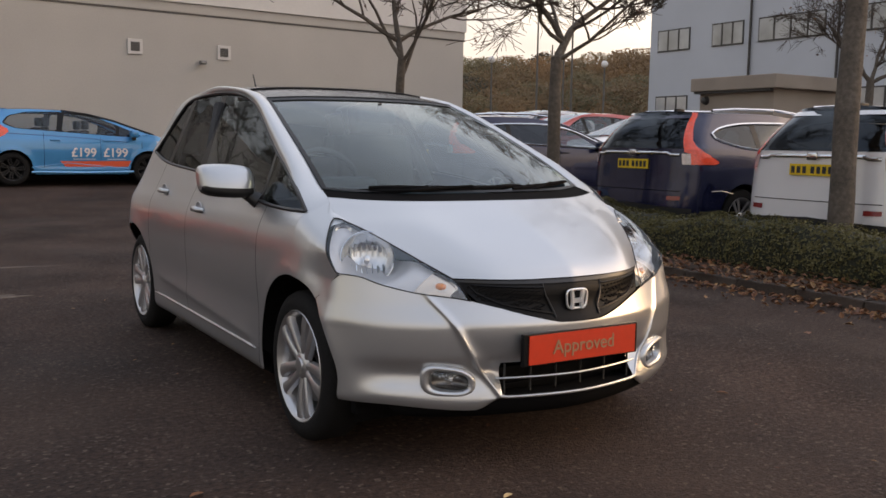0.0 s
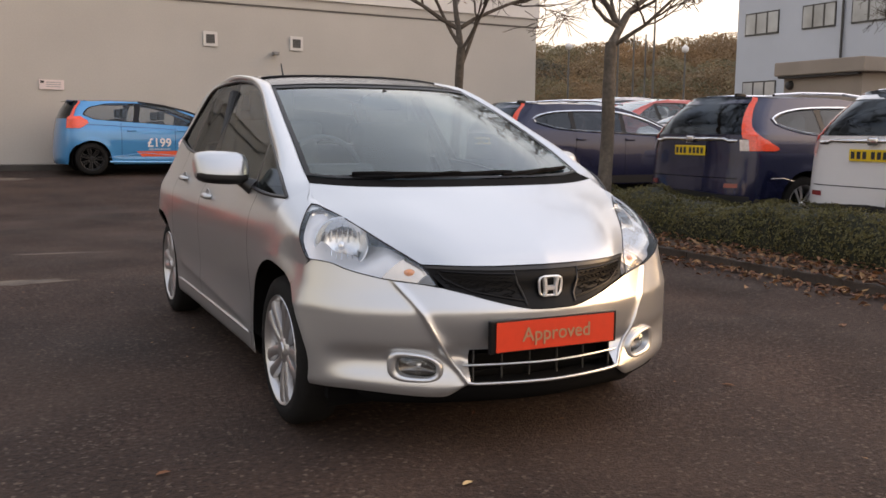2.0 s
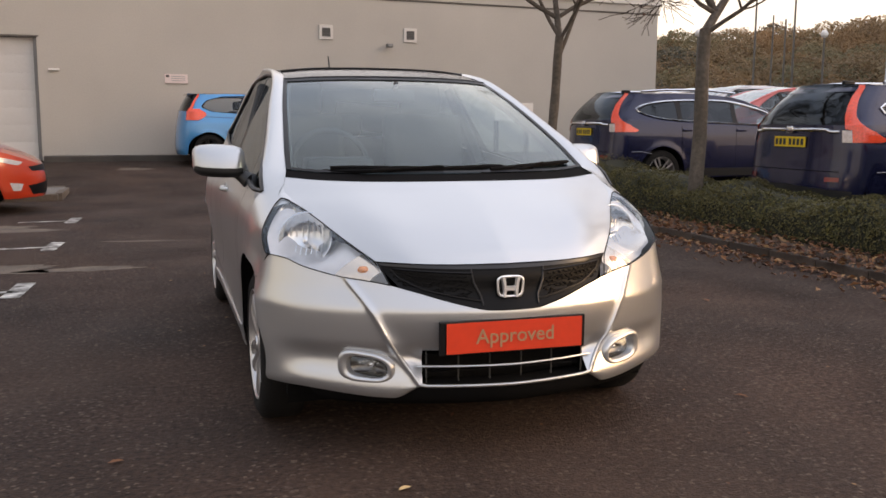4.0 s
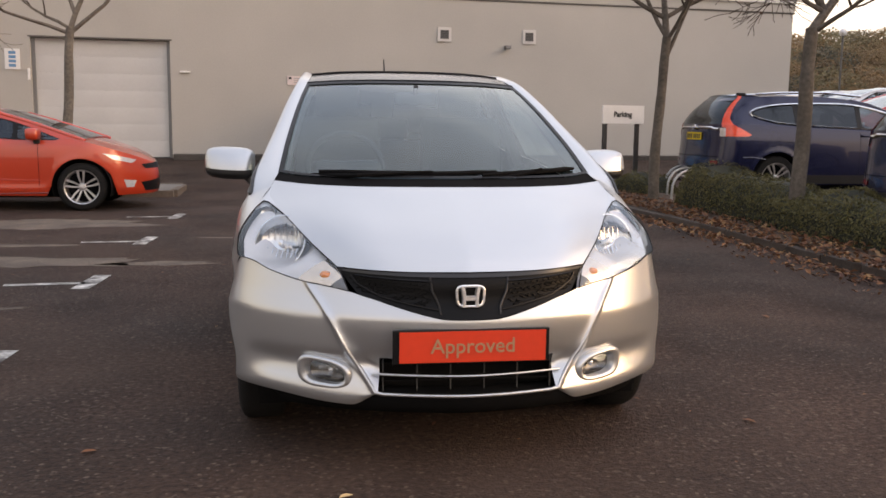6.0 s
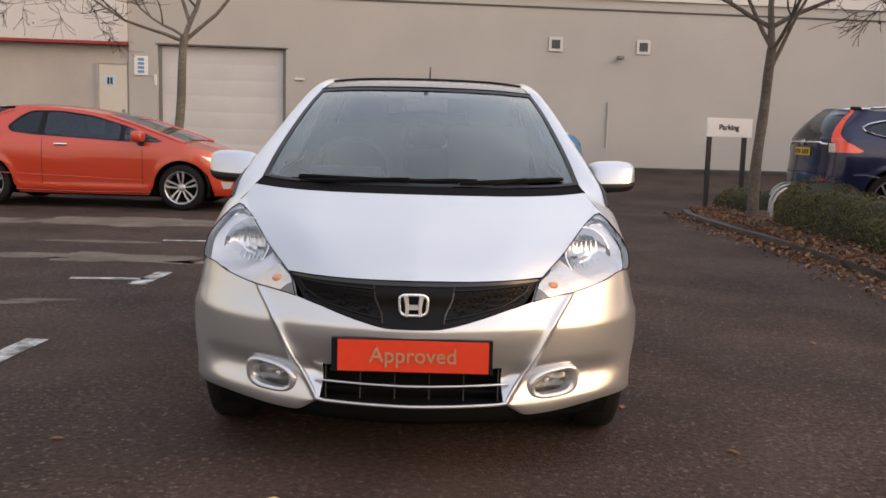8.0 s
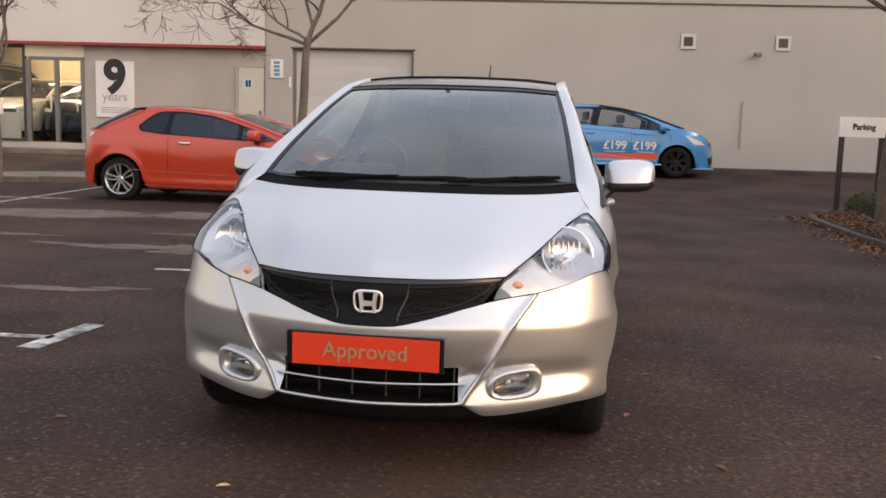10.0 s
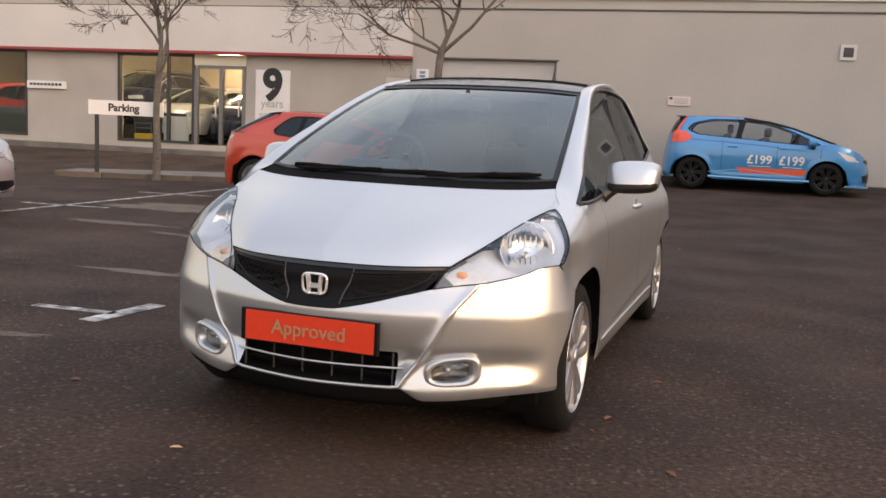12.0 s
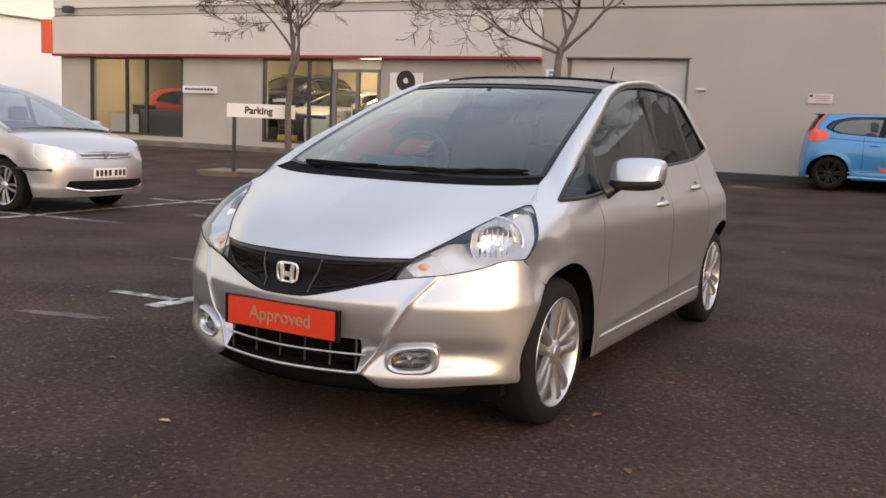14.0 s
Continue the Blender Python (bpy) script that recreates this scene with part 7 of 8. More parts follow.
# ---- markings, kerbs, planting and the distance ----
# shell inside the hedge, its dark colour standing for shade between the leaves
M["hedge_shade_core"] = mat("hedge_shade_core", (0.016, 0.017, 0.008), 0.95, grain=0.4, gscale=20)
M["bark"] = mat("bark", (0.088, 0.071, 0.057), 0.9, grain=0.3, gscale=25, stain=0.25, sscale=4, bump=0.8, bscale=30)
M["bark_pale"] = mat("pale_bark", (0.125, 0.106, 0.088), 0.9, grain=0.3, gscale=25, stain=0.25, sscale=4, bump=0.8, bscale=30)
M["twig"] = mat("twig", (0.06, 0.045, 0.036), 0.9, grain=0.2)
M["office"] = mat("office_cladding", (0.47, 0.50, 0.55), 0.6, grain=0.03, stain=0.05, sscale=0.3)
M["office_glass"] = mat("office_window_glass", (0.34, 0.35, 0.36), 0.08, coat=1.0, stain=0.4, sscale=0.4)
M["annexe"] = mat("annexe_render", (0.30, 0.245, 0.20), 0.85, grain=0.08, stain=0.15, sscale=0.6)
M["post"] = mat("galvanised_post", (0.32, 0.32, 0.31), 0.5, 0.5, grain=0.08)
M["hill"] = mat("hillside_grass", (0.15, 0.105, 0.045), 0.95, stain=0.4, sscale=0.08, grain=0.3, gscale=1.2)
M["far_clad"] = mat("far_pale_cladding", (0.55, 0.62, 0.70), 0.6, grain=0.03, stain=0.05, sscale=0.1)


def leaf_mat(name, cols, rough=0.7, patch=None, pscale=2.0):
    """Leaves whose colour goes from one tone to the next, leaf by leaf."""
    m = bpy.data.materials.new(name)
    m.use_nodes = True
    nt = m.node_tree
    p = nt.nodes["Principled BSDF"]
    p.inputs["Roughness"].default_value = rough
    g = nt.nodes.new("ShaderNodeNewGeometry")
    r = nt.nodes.new("ShaderNodeValToRGB")
    while len(r.color_ramp.elements) < len(cols):
        r.color_ramp.elements.new(0.5)
    for i, c in enumerate(cols):
        r.color_ramp.elements[i].position = i / (len(cols) - 1)
        r.color_ramp.elements[i].color = (*c, 1)
    nt.links.new(g.outputs["Random Per Island"], r.inputs[0])
    nt.links.new(r.outputs[0], p.inputs["Base Color"])
    if patch:
        tc, ns, mr, mx = (nt.nodes.new(k) for k in ("ShaderNodeTexCoord", "ShaderNodeTexNoise", "ShaderNodeMapRange", "ShaderNodeMix"))
        mx.data_type = "RGBA"
        ns.inputs["Scale"].default_value = pscale
        mr.inputs["From Min"].default_value, mr.inputs["From Max"].default_value, mr.inputs["To Max"].default_value = 0.42, 0.68, 0.85
        mx.inputs[7].default_value = (*patch, 1)
        nt.links.new(tc.outputs["Object"], ns.inputs["Vector"])
        nt.links.new(ns.outputs[0], mr.inputs["Value"])
        nt.links.new(mr.outputs[0], mx.inputs[0])
        nt.links.new(r.outputs[0], mx.inputs[6])
        nt.links.new(mx.outputs[2], p.inputs["Base Color"])
    return m


M["fallen"] = leaf_mat("fallen_leaf", [(0.05, 0.022, 0.012), (0.14, 0.05, 0.02), (0.24, 0.10, 0.035), (0.10, 0.035, 0.02), (0.34, 0.19, 0.08)])
M["hedge_leaves"] = leaf_mat("hedge_leaves", [(0.028, 0.029, 0.007), (0.070, 0.064, 0.014), (0.042, 0.042, 0.010), (0.130, 0.112, 0.028), (0.060, 0.042, 0.014)], patch=(0.105, 0.088, 0.027), pscale=1.3)
M["autumn"] = leaf_mat("autumn_foliage", [(0.125, 0.074, 0.030), (0.150, 0.086, 0.033), (0.130, 0.082, 0.033), (0.165, 0.095, 0.036)], patch=(0.21, 0.105, 0.034), pscale=0.13)
M["olive_scrub"] = leaf_mat("olive_scrub", [(0.085, 0.074, 0.030), (0.105, 0.088, 0.034), (0.095, 0.082, 0.036)], patch=(0.16, 0.10, 0.04), pscale=0.2)
M["dark_scrub"] = leaf_mat("dark_scrub", [(0.030, 0.026, 0.014), (0.055, 0.042, 0.02), (0.042, 0.040, 0.018)])
M["far_post"] = mat("weathered_post", (0.13, 0.12, 0.11), 0.6, 0.2, grain=0.08)
rng = np.random.default_rng(7)


def leaf_cloud(name, centres, normals, size, material, parent=None, curl=0.3, jitter=0.6):
    """Many small folded leaves, as one mesh."""
    n = len(centres)
    t = rng.normal(size=(n, 3))
    nrm = normals + rng.normal(size=(n, 3)) * jitter
    nrm /= np.linalg.norm(nrm, axis=1)[:, None]
    t -= nrm * (t * nrm).sum(1)[:, None]
    t /= np.linalg.norm(t, axis=1)[:, None]
    b = np.cross(nrm, t)
    s = (size * rng.uniform(0.6, 1.35, n))[:, None]
    up = nrm * s * curl
    v = np.stack([centres - t * s, centres - b * s * 0.55 + up, centres + t * s, centres + b * s * 0.55 + up], 1).reshape(-1, 3)
    f = []
    for i in range(n):
        k = 4 * i
        f += [(k, k + 1, k + 2), (k, k + 2, k + 3)]
    me = bpy.data.meshes.new(name)
    me.from_pydata(v.tolist(), [], f)
    me.materials.append(material)
    ob = new(name, me)
    if parent is not None:
        ob.parent = parent
    return ob


# -- painted bay marks --
def mark(pts, w, name="bay_line"):
    bm = bmesh.new()
    lr = []
    for i, (x, y) in enumerate(pts):
        d = Vector((pts[min(i + 1, len(pts) - 1)][0] - pts[max(i - 1, 0)][0], pts[min(i + 1, len(pts) - 1)][1] - pts[max(i - 1, 0)][1])).normalized()
        nn = Vector((-d.y, d.x)) * w / 2
        lr.append([bm.verts.new((x + s * nn.x, y + s * nn.y, ground_z(x, y) + 0.004)) for s in (-1, 1)])
    for a, b in zip(lr, lr[1:]):
        bm.faces.new((a[0], a[1], b[1], b[0]))
    return tagged(part(name, bm, M["worn_line"]), "worn white painted bay line", "road marking", kind="structure")


M["worn_line"] = mat("worn_road_paint", (0.40, 0.38, 0.35), 0.85, grain=0.3, gscale=30, stain=0.5, sscale=5, color2=(0.09, 0.08, 0.072))
for k in range(4):
    y = 0.86 + 2.385 * k + 0.2
    mark([(-2.15, y - 0.47), (-2.11, y + 0.13)], 0.13)
    mark([(-2.72, y - 0.27), (-2.16, y - 0.22)], 0.08)
edge = lambda y: -6.93 - 0.085 * (y - 3.3)
mark([(edge(y), y) for y in np.linspace(-6, 11, 18)], 0.10)
for y in (0.65, 3.28, 5.92, 8.56):
    mark([(edge(y) - 0.62, y - 0.10), (edge(y), y), (edge(y) + 0.62, y + 0.10)], 0.09)

# -- pale worn patches where surfacing has gone --
M["scuff"] = mat("worn_asphalt", (0.105, 0.079, 0.060), 0.92, grain=0.4, gscale=60, stain=0.35, sscale=3, bump=0.6)


def scuff(x, y, rx, ry, turn):
    bm = bmesh.new()
    n = 64
    vs = []
    for k in range(n):
        a = 2 * math.pi * k / n
        r = 0.78 + 0.32 * noise.noise(Vector((math.cos(a) * 1.7 + x, math.sin(a) * 1.7 + y, 0))) + 0.20 * noise.noise(Vector((math.cos(a) * 6 + x, math.sin(a) * 6 + y, 4)))
        px, py = rx * r * math.cos(a), ry * r * math.sin(a)
        c, s = math.cos(turn), math.sin(turn)
        X, Y = x + c * px - s * py, y + s * px + c * py
        vs.append(bm.verts.new((X, Y, ground_z(X, Y) + 0.003)))
    bm.faces.new(vs)
    tagged(part("worn_patch", bm, M["scuff"]), "pale worn patch of surfacing", "worn patch", kind="structure")


for x, y, rx, ry, tn in ((-5.75, 6.75, 1.5, 0.62, 0.12), (-3.55, 7.15, 1.6, 0.70, 0.05), (-2.75, 4.30, 0.95, 0.34, -0.05), (-1.75, 4.15, 0.6, 0.16, 0.0), (-3.85, 4.25, 0.9, 0.12, -0.1), (-5.3, 4.75, 0.8, 0.16, 0.1), (-3.05, 2.16, 0.62, 0.10, 0.05), (-2.55, 2.30, 0.3, 0.06, 0.1),
                         (-2.35, 0.10, 0.4, 0.07, 0.3), (-3.3, 5.35, 0.7, 0.10, 0.0), (-1.3, 5.85, 0.55, 0.06, -0.1), (-1.55, 15.3, 0.4, 0.30, 0.0), (-6.3, 3.4, 0.7, 0.10, 0.1)):
    scuff(x, y, rx, ry, tn)

# -- planting bed with kerb stones, hedge and leaves --
kerb_line = [(4.05 + 0.06 * math.sin(y * 0.5) - 0.12 * smoothstep(6, 9.5, y) + 1.0 * smoothstep(10.2, 11.8, y), y) for y in np.arange(-9, 11.7, 0.61)]
bm = bmesh.new()
rws = []
for x, y in kerb_line:
    g = ground_z(x, y)
    rws.append([(x + 0.10, y, g + 0.07), (x + 0.35, y, g + 0.10), (4.9, y, g + 0.17), (5.4, y, g + 0.12), (5.72, y, g + 0.02)])
sheet(bm, rws)
bed = tagged(part("planting_bed", bm, M["mulch"], smooth=60), "dark mulch planting bed strewn with leaves", "planting bed", kind="structure")
stone_me = None
for (x0, y0), (x1, y1) in zip(kerb_line, kerb_line[1:]):
    a = math.degrees(math.atan2(y1 - y0, x1 - x0))
    ln = math.hypot(x1 - x0, y1 - y0)
    if stone_me is None:
        st = part("kerb_stone", boxed(-0.30, 0.30, -0.06, 0.06, -0.12, 0.075, 0.012), M["kerb"], bed)
        stone_me = st.data
    else:
        st = new("kerb_stone", stone_me)
        st.parent = bed
    xm, ym = (x0 + x1) / 2, (y0 + y1) / 2
    st.matrix_basis = pose(xm, ym, ground_z(xm, ym) + random.uniform(-0.008, 0.006), 0, 0, a + random.uniform(-1, 1)) @ Matrix.Diagonal((ln / 0.61, 1, 1, 1))


def hedge(name, y0, y1, x0, x1, h, label, leaves):
    """A clipped hedge with a rounded, uneven top and rounded ends."""
    def surf(u, v):
        """u along, v round from the front foot over the top"""
        y = y0 + (y1 - y0) * u
        endf = min(1, (1 - abs(2 * u - 1)) * (y1 - y0) / 1.1)
        endf = math.sqrt(max(0, 1 - (1 - endf) ** 2)) if endf < 1 else 1
        hh = h * (1 + 0.32 * smoothstep(5.5, 7.6, y) * (y1 < 9)) * (0.25 + 0.75 * endf) * (1 + 0.26 * noise.noise(Vector((y * 0.9, v * 2, 3))) + 0.20 * noise.noise(Vector((y * 2.7, v * 4, 9))) + 0.10 * noise.noise(Vector((y * 7.0, v * 9, 5))))
        a = math.pi * v
        c, s = math.cos(a), math.sin(a)
        w = (x1 - x0) / 2 * (0.6 + 0.4 * endf)
        xm = (x0 + x1) / 2
        return Vector((xm - w * math.copysign(abs(c) ** 0.55, c), y, ground_z(xm, y) + 0.05 + hh * s ** 0.6))
    nu, nv = max(10, int((y1 - y0) / 0.18)), 14
    root = part(name, outward(sheet(bmesh.new(), [[surf(i / nu, j / nv) for j in range(nv + 1)] for i in range(nu + 1)]), ((x0 + x1) / 2, (y0 + y1) / 2, 0)), M["hedge_shade_core"], smooth=80)
    tagged(root, label, "hedge")
    pts, nrm = [], []
    mid = np.array(((x0 + x1) / 2, 0, 0.2))
    for _ in range(leaves):
        u, v = rng.random(), rng.random()
        p = np.array(surf(u, v))
        d = p - np.array((mid[0], p[1], ground_z(mid[0], p[1]) + 0.15))
        d /= np.linalg.norm(d) + 1e-6
        pts.append(p + d * rng.uniform(-0.03, 0.045))
        nrm.append(d)
    lf = leaf_cloud("foliage", np.array(pts), np.array(nrm), 0.0155, M["hedge_leaves"], root)
    lf["kind"] = "stuff"
    return root


hedge("hedge", -8.5, 8.42, 4.50, 5.50, 0.42, "low clipped green and brown hedge along the bed", 105000)
hedge("low_shrub", 9.7, 11.2, 4.55, 5.25, 0.34, "low green shrub at the foot of the tree", 4000)

# fallen leaves: thick along the kerb, thin over the tarmac
n1 = 7500
ky = rng.uniform(-8, 10.6, n1)
kx = 3.97 + rng.normal(0, 0.22, n1) + np.where(rng.random(n1) < 0.5, rng.uniform(0.0, 0.6, n1), 0)
cz = np.array([ground_z(x, y) + (0.012 if x < 3.98 else 0.088 if x < 4.12 else 0.09 + 0.05 * min(1, (x - 4.1) / 0.4)) for x, y in zip(kx, ky)])
c1 = np.stack([kx, ky, cz + rng.uniform(0, 0.02, n1)], 1)
tagged(leaf_cloud("fallen_leaves", c1, np.tile((0, 0, 1.0), (n1, 1)), 0.030, M["fallen"], None, 0.35, 0.35), "drift of brown fallen leaves along the kerb", "leaves", kind="stuff")
n2 = 420
sx, sy = rng.uniform(-9, 3.8, n2), rng.uniform(-6, 15, n2)
c2 = np.stack([sx, sy, np.array([ground_z(x, y) for x, y in zip(sx, sy)]) + 0.006], 1)
tagged(leaf_cloud("leaf_litter", c2, np.tile((0, 0, 1.0), (n2, 1)), 0.013, M["fallen"], None, 0.2, 0.15), "scattered scraps of leaf on the tarmac", "leaves", kind="stuff")
M["yellow_leaf"] = mat("yellow_leaf", (0.52, 0.36, 0.18), 0.7, grain=0.2, gscale=80)
for x, y, r, s in ((-0.438, -0.92, 20, 0.026), (0.93, 0.2, 70, 0.03), (1.25, -0.35, 130, 0.03), (1.05, 0.9, 10, 0.028), (-1.35, -0.4, 200, 0.03), (2.35, 1.6, 95, 0.04), (2.9, 0.4, 40, 0.04)):
    bm = bmesh.new()
    q = [bm.verts.new(v) for v in ((-1, 0, 0), (-0.45, -0.38, 0.16), (0.3, -0.45, 0.2), (1, 0, 0.05), (0.3, 0.45, 0.22), (-0.45, 0.38, 0.18), (0, 0, 0.02))]
    for k in range(6):
        bm.faces.new((q[k], q[(k + 1) % 6], q[6]))
    o = part("fallen_leaf", bm, M["yellow_leaf"] if x == -0.438 else M["fallen"])
    o.matrix_world = pose(x, y, 0.006, 0, 0, r) @ Matrix.Scale(s, 4)
    tagged(o, "single dry fallen leaf lying on the tarmac", "leaf", "fallen leaves")

# cycle hoops by the tree
for k, (x, y) in enumerate(((5.05, 8.95), (5.25, 9.6), (5.45, 10.2))):
    pts = [(x + 0.42 * math.cos(a) * 0.9, y + 0.42 * math.cos(a) * 0.5, ground_z(x, y) + 0.22 + 0.34 * max(0, math.sin(a)) ** 0.7) for a in np.linspace(0, math.pi, 13)]
    pts = [(pts[0][0], pts[0][1], 0.0)] + pts + [(pts[-1][0], pts[-1][1], 0.0)]
    tagged(part("cycle_stand", tube(bmesh.new(), pts, 0.02, 8), M["post"], smooth=60), "bent galvanised cycle hoop set in the bed", "cycle stand", "cycle stands")


# -- signs --
def parking_sign(a, b, z0, z1, label, size, shift):
    d = Vector((b[0] - a[0], b[1] - a[1], 0))
    ang = math.degrees(math.atan2(d.y, d.x))
    L = d.length
    o = part("parking_sign", boxed(0, L, -0.015, 0.015, z0, z1, 0.004), M["white_board"])
    o.matrix_world = pose(a[0], a[1], 0, 0, 0, ang)
    tagged(o, label, "sign")
    for u in (L * 0.10, L * 0.88):
        g = ground_z(a[0] + d.x * u / L, a[1] + d.y * u / L) - 0.1
        part("post", boxed(u - 0.035, u + 0.035, 0.017, 0.075, g, z0 + 0.05, 0.006), M["frame_dark"], o, "black square post")
    lettering("lettering", "Parking", size, M["ink"], pose(L * 0.5 + shift, -0.018, (z0 + z1) / 2), o, bold=0.035 * size)
    return o


parking_sign((-10.78, 10.555), (-9.49, 11.09), 1.20, 1.47, "white parking sign with black lettering on two posts", 0.195, -0.04)
parking_sign((4.47, 11.36), (5.28, 11.57), 1.22, 1.53, "white parking sign board beside the bare tree", 0.125, -0.02)


# -- kerbed islands --
M["island_kerb"] = mat("island_kerb", (0.12, 0.091, 0.070), 0.9, grain=0.2, gscale=50, stain=0.3, sscale=2, bump=0.4, per_object=0.12)


def island(pts, label):
    bm = bmesh.new()
    top = [bm.verts.new((x, y, ground_z(x, y) + 0.095)) for x, y in pts]
    low = [bm.verts.new((x, y, ground_z(x, y) - 0.1)) for x, y in pts]
    bm.faces.new(top)
    n = len(pts)
    for i in range(n):
        bm.faces.new((low[i], low[(i + 1) % n], top[(i + 1) % n], top[i]))
    o = tagged(part("kerb_island", bm, M["paving"]), label, "kerb island", kind="structure")
    for (x0, y0), (x1, y1) in zip(pts, pts[1:] + pts[:1]):
        L = math.hypot(x1 - x0, y1 - y0)
        m = max(1, round(L / 0.9))
        for k in range(m):
            f = (k + 0.5) / m
            st = part("kerb_stone", boxed(-L / m / 2 + 0.006, L / m / 2 - 0.006, -0.055, 0.055, -0.2, 0.105, 0.012), M["island_kerb"], o)
            xm, ym = x0 + (x1 - x0) * f, y0 + (y1 - y0) * f
            st.matrix_basis = pose(xm, ym, ground_z(xm, ym), 0, 0, math.degrees(math.atan2(y1 - y0, x1 - x0)))
    return o


island([(-11.35, 10.35), (-7.4, 11.95), (-7.75, 12.9), (-11.7, 11.3)], "paved kerbed island with a sign and a tree")
island([(-6.2, 10.95), (-2.55, 10.95), (-2.55, 12.1), (-6.2, 12.1)], "paved kerbed island behind the red car")


# -- bare trees --
def bare_tree(x, y, h_fork, r0, lean, limbs, seed, label, reach=1.7, leaves=50, bark="bark"):
    rd = random.Random(seed)
    g = ground_z(x, y)
    root = tagged(new("bare_tree"), label, "tree")
    top = Vector((x + lean[0], y + lean[1], g + h_fork))
    pts, rr = [Vector((x, y, g - 0.15))], [r0 * 1.4]
    for k in range(13):
        f = k / 12
        wob = r0 * 0.28 * math.sin(math.pi * f)
        pts.append(Vector((x, y, g)).lerp(top, f) + Vector((lean[0] * (f * f - f) + wob * math.sin(7 * f + seed), lean[1] * (f * f - f) + wob * math.cos(5 * f + seed), 0)))
        rr.append(r0 * (1.15 - 0.27 * f + (0.18 if k == 0 else 0)) * rd.uniform(0.96, 1.05))
    part("trunk", tube(bmesh.new(), pts, rr, 12), M[bark], root, smooth=60)
    twigs = bmesh.new()
    ends = []

    def grow(p, d, length, r, depth, bm):
        n = 5
        q, path, rr = p.copy(), [p.copy()], [r]
        for k in range(n):
            d = (d + Vector((rd.uniform(-1, 1), rd.uniform(-1, 1), rd.uniform(-0.5, 0.8))) * (0.24 if depth == 1 else 0.30)).normalized()
            q = q + d * length / n
            path.append(q.copy())
            rr.append(max(0.0042, r * (1 - 0.55 * (k + 1) / n)))
        tube(bm, path, rr, 6 if depth < 2 else 4, False)
        if depth < 5:
            for k in range(4 if depth < 4 else 8):
                i = rd.choice((2, 3, 4)) if k else 5
                nd = (d + Vector((rd.uniform(-1, 1), rd.uniform(-1, 1), rd.uniform(-0.75, 0.55))) * 0.95).normalized()
                grow(path[i], nd, length * rd.uniform(0.50, 0.76), rr[i] * 0.68, depth + 1, twigs)
        else:
            ends.append(q)
        return path
    first = None
    for az, el, ln, rf in limbs:
        d = Vector((math.sin(radians(az)) * math.cos(radians(el)), math.cos(radians(az)) * math.cos(radians(el)), math.sin(radians(el))))
        bm = bmesh.new()
        at = top - Vector((0, 0, 0.03)) if first is None else rd.choice((top - Vector((0, 0, rd.uniform(0.0, 0.3))), top - Vector((0, 0, rd.uniform(0.0, 0.15))), first[1]))
        path = grow(at, d, ln * reach, r0 * rf, 1, bm)
        first = first or path
        part("limb", bm, M[bark], root, smooth=60)
    o = part("twig_mass", twigs, M["twig"], root, smooth=60)
    o["kind"] = "stuff"
    if leaves and ends:
        c = np.array([rd.choice(ends) for _ in range(leaves)]) + rng.normal(0, 0.05, (leaves, 3))
        lf = leaf_cloud("dry_leaves", c, rng.normal(size=(leaves, 3)), 0.04, M["fallen"], root)
        lf["kind"] = "stuff"
    return root


bare_tree(4.50, 9.0, 2.45, 0.070, (0.12, 0.05), ((10, 74, 1.0, 0.75), (-80, 30, 0.95, 0.5), (75, 34, 1.0, 0.55), (170, 45, 0.8, 0.45), (-40, 50, 0.85, 0.5), (60, 55, 0.8, 0.45)), 3, "bare young tree with a straight trunk by the parking sign")
bare_tree(4.74, 5.47, 2.25, 0.078, (0.10, 0.10), ((62, 55, 1.1, 0.72), (-62, 60, 1.0, 0.6), (-110, 22, 0.9, 0.36), (140, 30, 0.8, 0.36), (20, 50, 0.9, 0.4)), 11, "bare forked tree rising from the hedge", 1.45)
bare_tree(5.35, 1.95, 3.2, 0.105, (0.25, 0.1), ((-70, 40, 1.0, 0.6), (40, 55, 1.0, 0.7), (-140, 25, 0.9, 0.4), (100, 30, 0.9, 0.5)), 21, "bare tree with a thick trunk in front of the white car", 1.05)
bare_tree(18.0, 10.25, 2.6, 0.10, (0.1, 0.05), ((-70, 52, 1.0, 0.6), (60, 48, 1.0, 0.6), (10, 60, 1.1, 0.6), (150, 40, 0.9, 0.5)), 57, "bare tree between the parked rows", 1.4)
bare_tree(-4.30, 11.72, 2.6, 0.072, (0.12, 0.05), ((40, 72, 0.9, 0.7), (-95, 12, 1.1, 0.45), (85, 28, 1.15, 0.5), (-40, 62, 0.9, 0.5), (-70, 40, 0.8, 0.4)), 35, "slim bare tree on the island before the shutter", 1.5, 90, "bark_pale")
bare_tree(-9.50, 10.90, 2.22, 0.064, (0.02, 0.05), ((0, 84, 1.3, 0.7), (-70, 68, 1.15, 0.5), (70, 70, 1.15, 0.5), (-95, 56, 1.0, 0.42), (100, 58, 1.0, 0.42)), 44, "slim bare tree beside the parking sign on the island", 1.25, 90, "bark_pale")

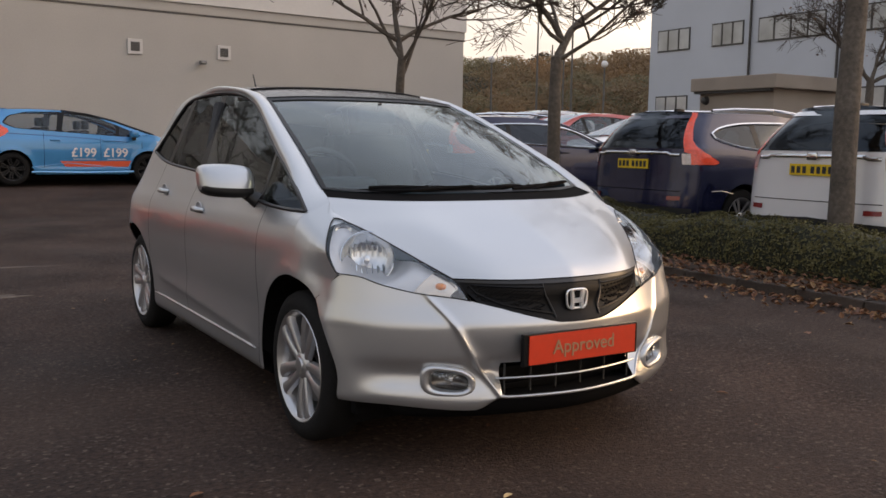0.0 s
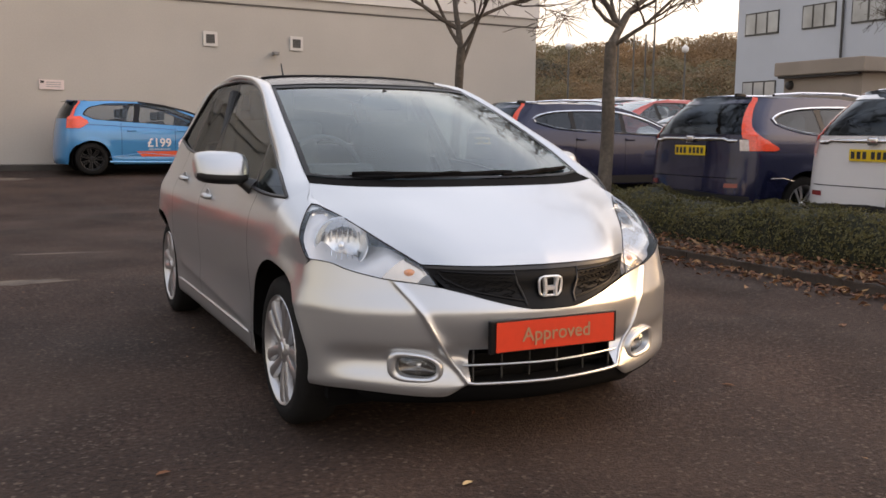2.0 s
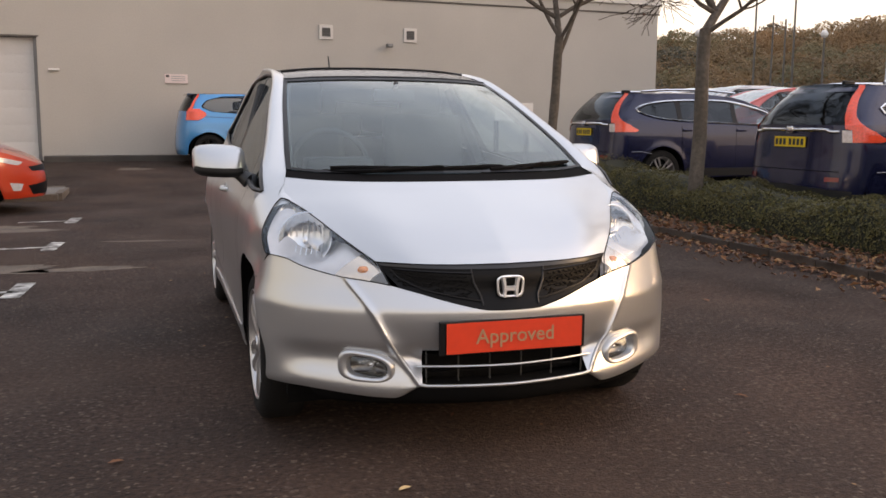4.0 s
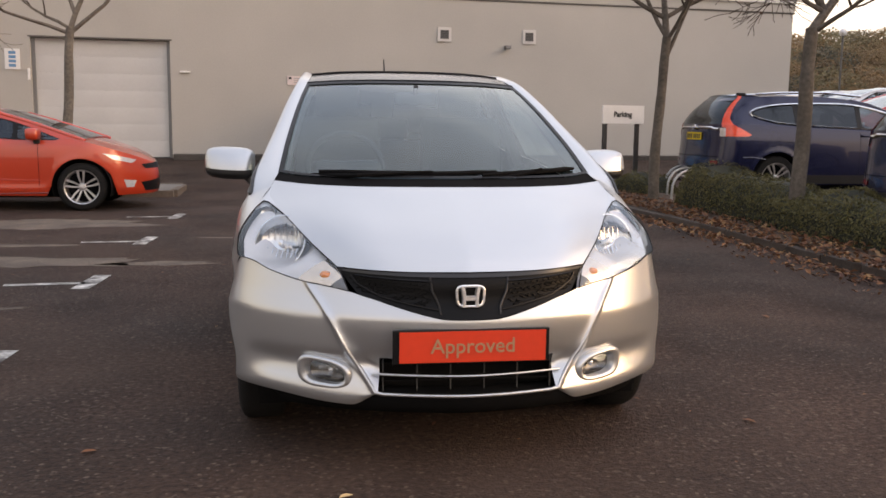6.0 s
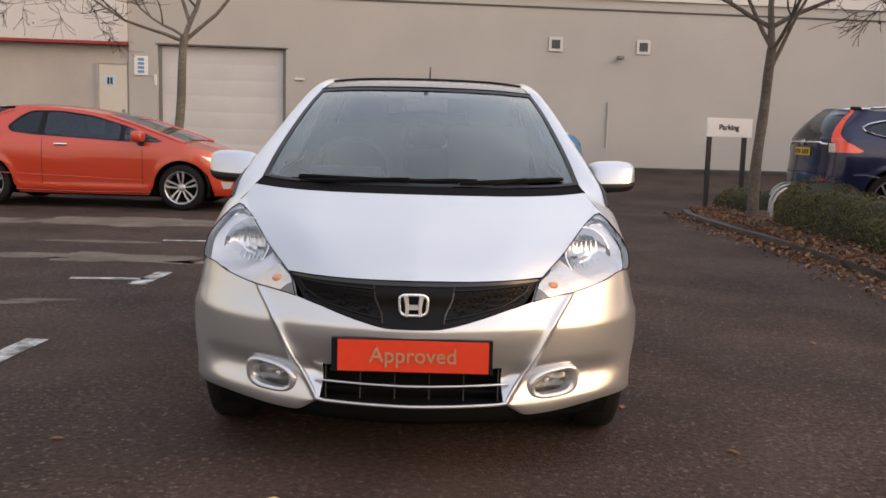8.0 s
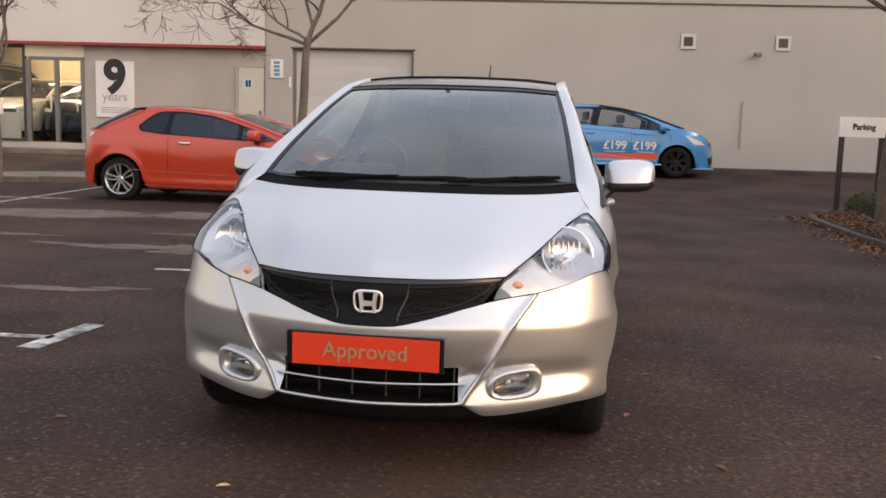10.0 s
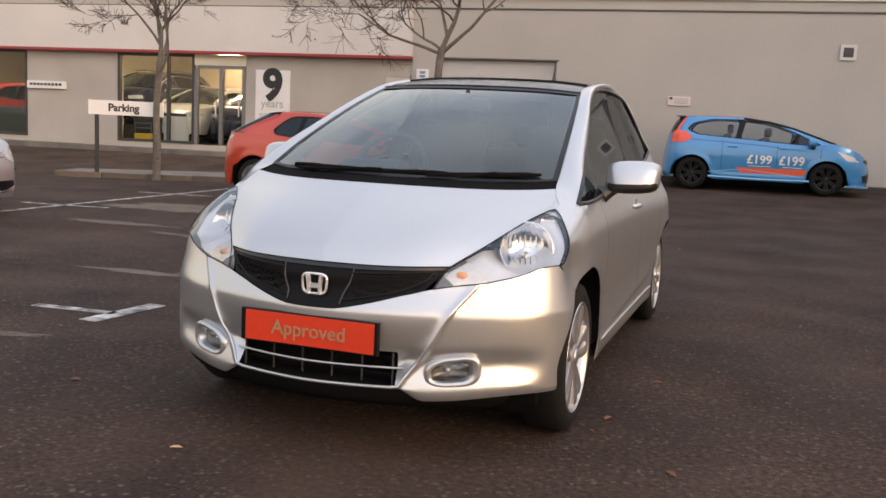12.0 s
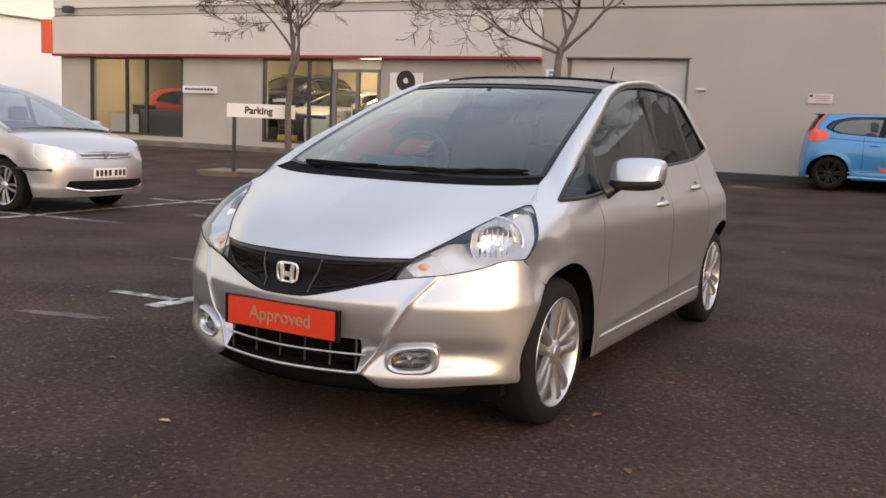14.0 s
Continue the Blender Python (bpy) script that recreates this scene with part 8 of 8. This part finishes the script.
# -- office block and low annexe beyond the cars --
def office():
    X, y0, y1, top = 34.1, -6.0, 34.4, 12.5
    o = tagged(new("office_block"), "grey-blue clad office block with strip windows", "building")
    part("wall", boxed(X, X + 14, y0, y1, -0.5, top), M["office"], o)
    part("roof", boxed(X - 0.3, X + 14.3, y0 - 0.3, y1 + 0.3, top + 0.003, top + 0.35), M["post"], o)
    for z0, z1 in ((6.3, 7.45), (2.6, 3.95), (9.9, 11.05)):
        for a, b, n in ((31.5, 33.8, 3), (28.0, 30.0, 3), (23.4, 27.1, 4), (18.6, 22.0, 4), (13.8, 17.2, 4), (9.0, 12.4, 4)):
            w = part("window", boxed(X - 0.05, X - 0.003, a, b, z0, z1), M["frame_dark"], o)
            step = (b - a) / n
            for k in range(n):
                part("pane", boxed(X - 0.06, X - 0.052, a + k * step + 0.06, a + (k + 1) * step - 0.06, z0 + 0.07, z1 - 0.07), M["office_glass"], w)
    for y in (27.55, 22.7):
        part("downpipe", tube(bmesh.new(), [(X - 0.09, y, 3.0), (X - 0.09, y, top)], 0.06, 8), M["frame_dark"], o)
    return o


office()
an = tagged(new("annexe"), "low brown flat-roofed annexe behind the cars", "building")
part("wall", boxed(20.6, 23.6, 15.1, 18.0, -0.3, 3.0), M["annexe"], an)
part("roof", boxed(20.35, 23.8, 14.85, 18.2, 3.003, 3.42, 0.03), M["annexe"], an)
part("eaves_board", boxed(20.42, 20.58, 15.12, 18.1, 2.93, 2.998), M["frame_dark"], an)
part("wall_lamp", lathe(bmesh.new(), [(-0.16, 0.001), (-0.13, 0.10), (0.0, 0.15)], 14, m=pose(20.6, 17.75, 2.72)), M["frame_dark"], an)

# -- lamp posts and masts --
def lamp_post(az, d, h, kind, label):
    x, y = -2.2 + d * math.sin(radians(az)), -3.4 + d * math.cos(radians(az))
    o = part("lamp_post" if kind else "mast", tube(bmesh.new(), [(x, y, 0), (x, y, h)], [0.042, 0.030] if kind else [0.055, 0.035], 8), M["far_post"], smooth=60)
    tagged(o, label, "lamp post" if kind else "mast")
    if kind:
        part("lantern", lathe(bmesh.new(), [(0.0, 0.02), (0.04, 0.11), (0.16, 0.125), (0.24, 0.07), (0.26, 0.01)], 16, m=Matrix.Translation((x, y, h)) @ Matrix.Rotation(radians(-90), 4, "Y")), M["white_board"], o, "round post-top lantern", 60)


lamp_post(34.3, 35, 4.25, True, "short lamp post with a round lantern")
lamp_post(41.15, 35, 4.1, True, "short lamp post with a round lantern")
for az, d, h in ((37.1, 45, 9.5), (38.0, 47, 6.2), (39.2, 45, 11.0), (38.7, 46, 5.9)):
    lamp_post(az, d, h, False, "tall slim mast beyond the car park")

# -- wooded bank behind --
def bank_z(d, az):
    return 7.6 * smoothstep(44, 82, d) * (1 + 0.10 * math.sin(az * 9) + 0.05 * math.sin(az * 23 + 1))


bm = bmesh.new()
azs = np.linspace(radians(8), radians(85), 60)
rws = []
for az in azs:
    rws.append([(-2.2 + d * math.sin(az), -3.4 + d * math.cos(az), bank_z(d, az) - (0.3 if d < 45 else 0)) for d in (42, 46, 52, 58, 64, 70, 76, 82, 90, 120, 200)])
tagged(part("backdrop_bank", sheet(bmesh.new(), rws), M["hill"], smooth=80), "brown grassy bank behind the car park", "bank", kind="structure")
# scrub: mounded bushes of three tones, darker ones along the foot
bushes = {"autumn": [], "olive_scrub": [], "dark_scrub": []}
for k in range(520):
    az, d = rng.uniform(radians(14), radians(62)), rng.uniform(46, 86)
    r, hgt = rng.uniform(1.1, 2.9), rng.uniform(0.9, 2.3)
    tone = "dark_scrub" if rng.uniform() < 0.55 * (1 - smoothstep(50, 62, d)) + 0.10 else ("autumn" if rng.uniform() < 0.62 else "olive_scrub")
    if d > 78:
        hgt *= 0.62
    m = int(260 * r * hgt)
    u, v = rng.uniform(0, 2 * math.pi, m), rng.uniform(0, 1, m)
    rad = np.sqrt(1 - v**2) * rng.uniform(0.80, 1.06, m) * (1 + 0.22 * np.sin(3 * u + k) * np.sin(5 * v + k))
    bushes[tone].append(np.stack([-2.2 + d * math.sin(az) + r * rad * np.cos(u), -3.4 + d * math.cos(az) + r * rad * np.sin(u), bank_z(d, az) - 0.25 + hgt * v * rng.uniform(0.86, 1.1, m)], 1))
for tone, words in (("autumn", "orange-brown autumn scrub covering the bank"), ("olive_scrub", "olive bushes between the autumn scrub"), ("dark_scrub", "dark bushes along the foot of the bank")):
    pts = np.concatenate(bushes[tone])
    tagged(leaf_cloud("far_woodland", pts, np.tile((-0.3, -0.55, 0.78), (len(pts), 1)), 0.095, M[tone], None, 0.2, 0.32), words, "woodland", kind="stuff")

# -- pale building and red sign beyond the showroom --
fb = tagged(new("far_showroom"), "pale blue-white showroom beyond the forecourt", "building")
part("wall", boxed(-60, -38.6, 24.5, 40, -0.3, 5.6), M["far_clad"], fb)
part("roof", boxed(-60.3, -38.3, 24.2, 40.3, 5.603, 6.0), M["white_board"], fb)
part("red_panel", boxed(-44.2, -40.9, 24.38, 24.495, 2.9, 4.6), M["poster_red"], fb)
part("window", boxed(-56, -46, 24.44, 24.497, 0.3, 2.6), M["office_glass"], fb)
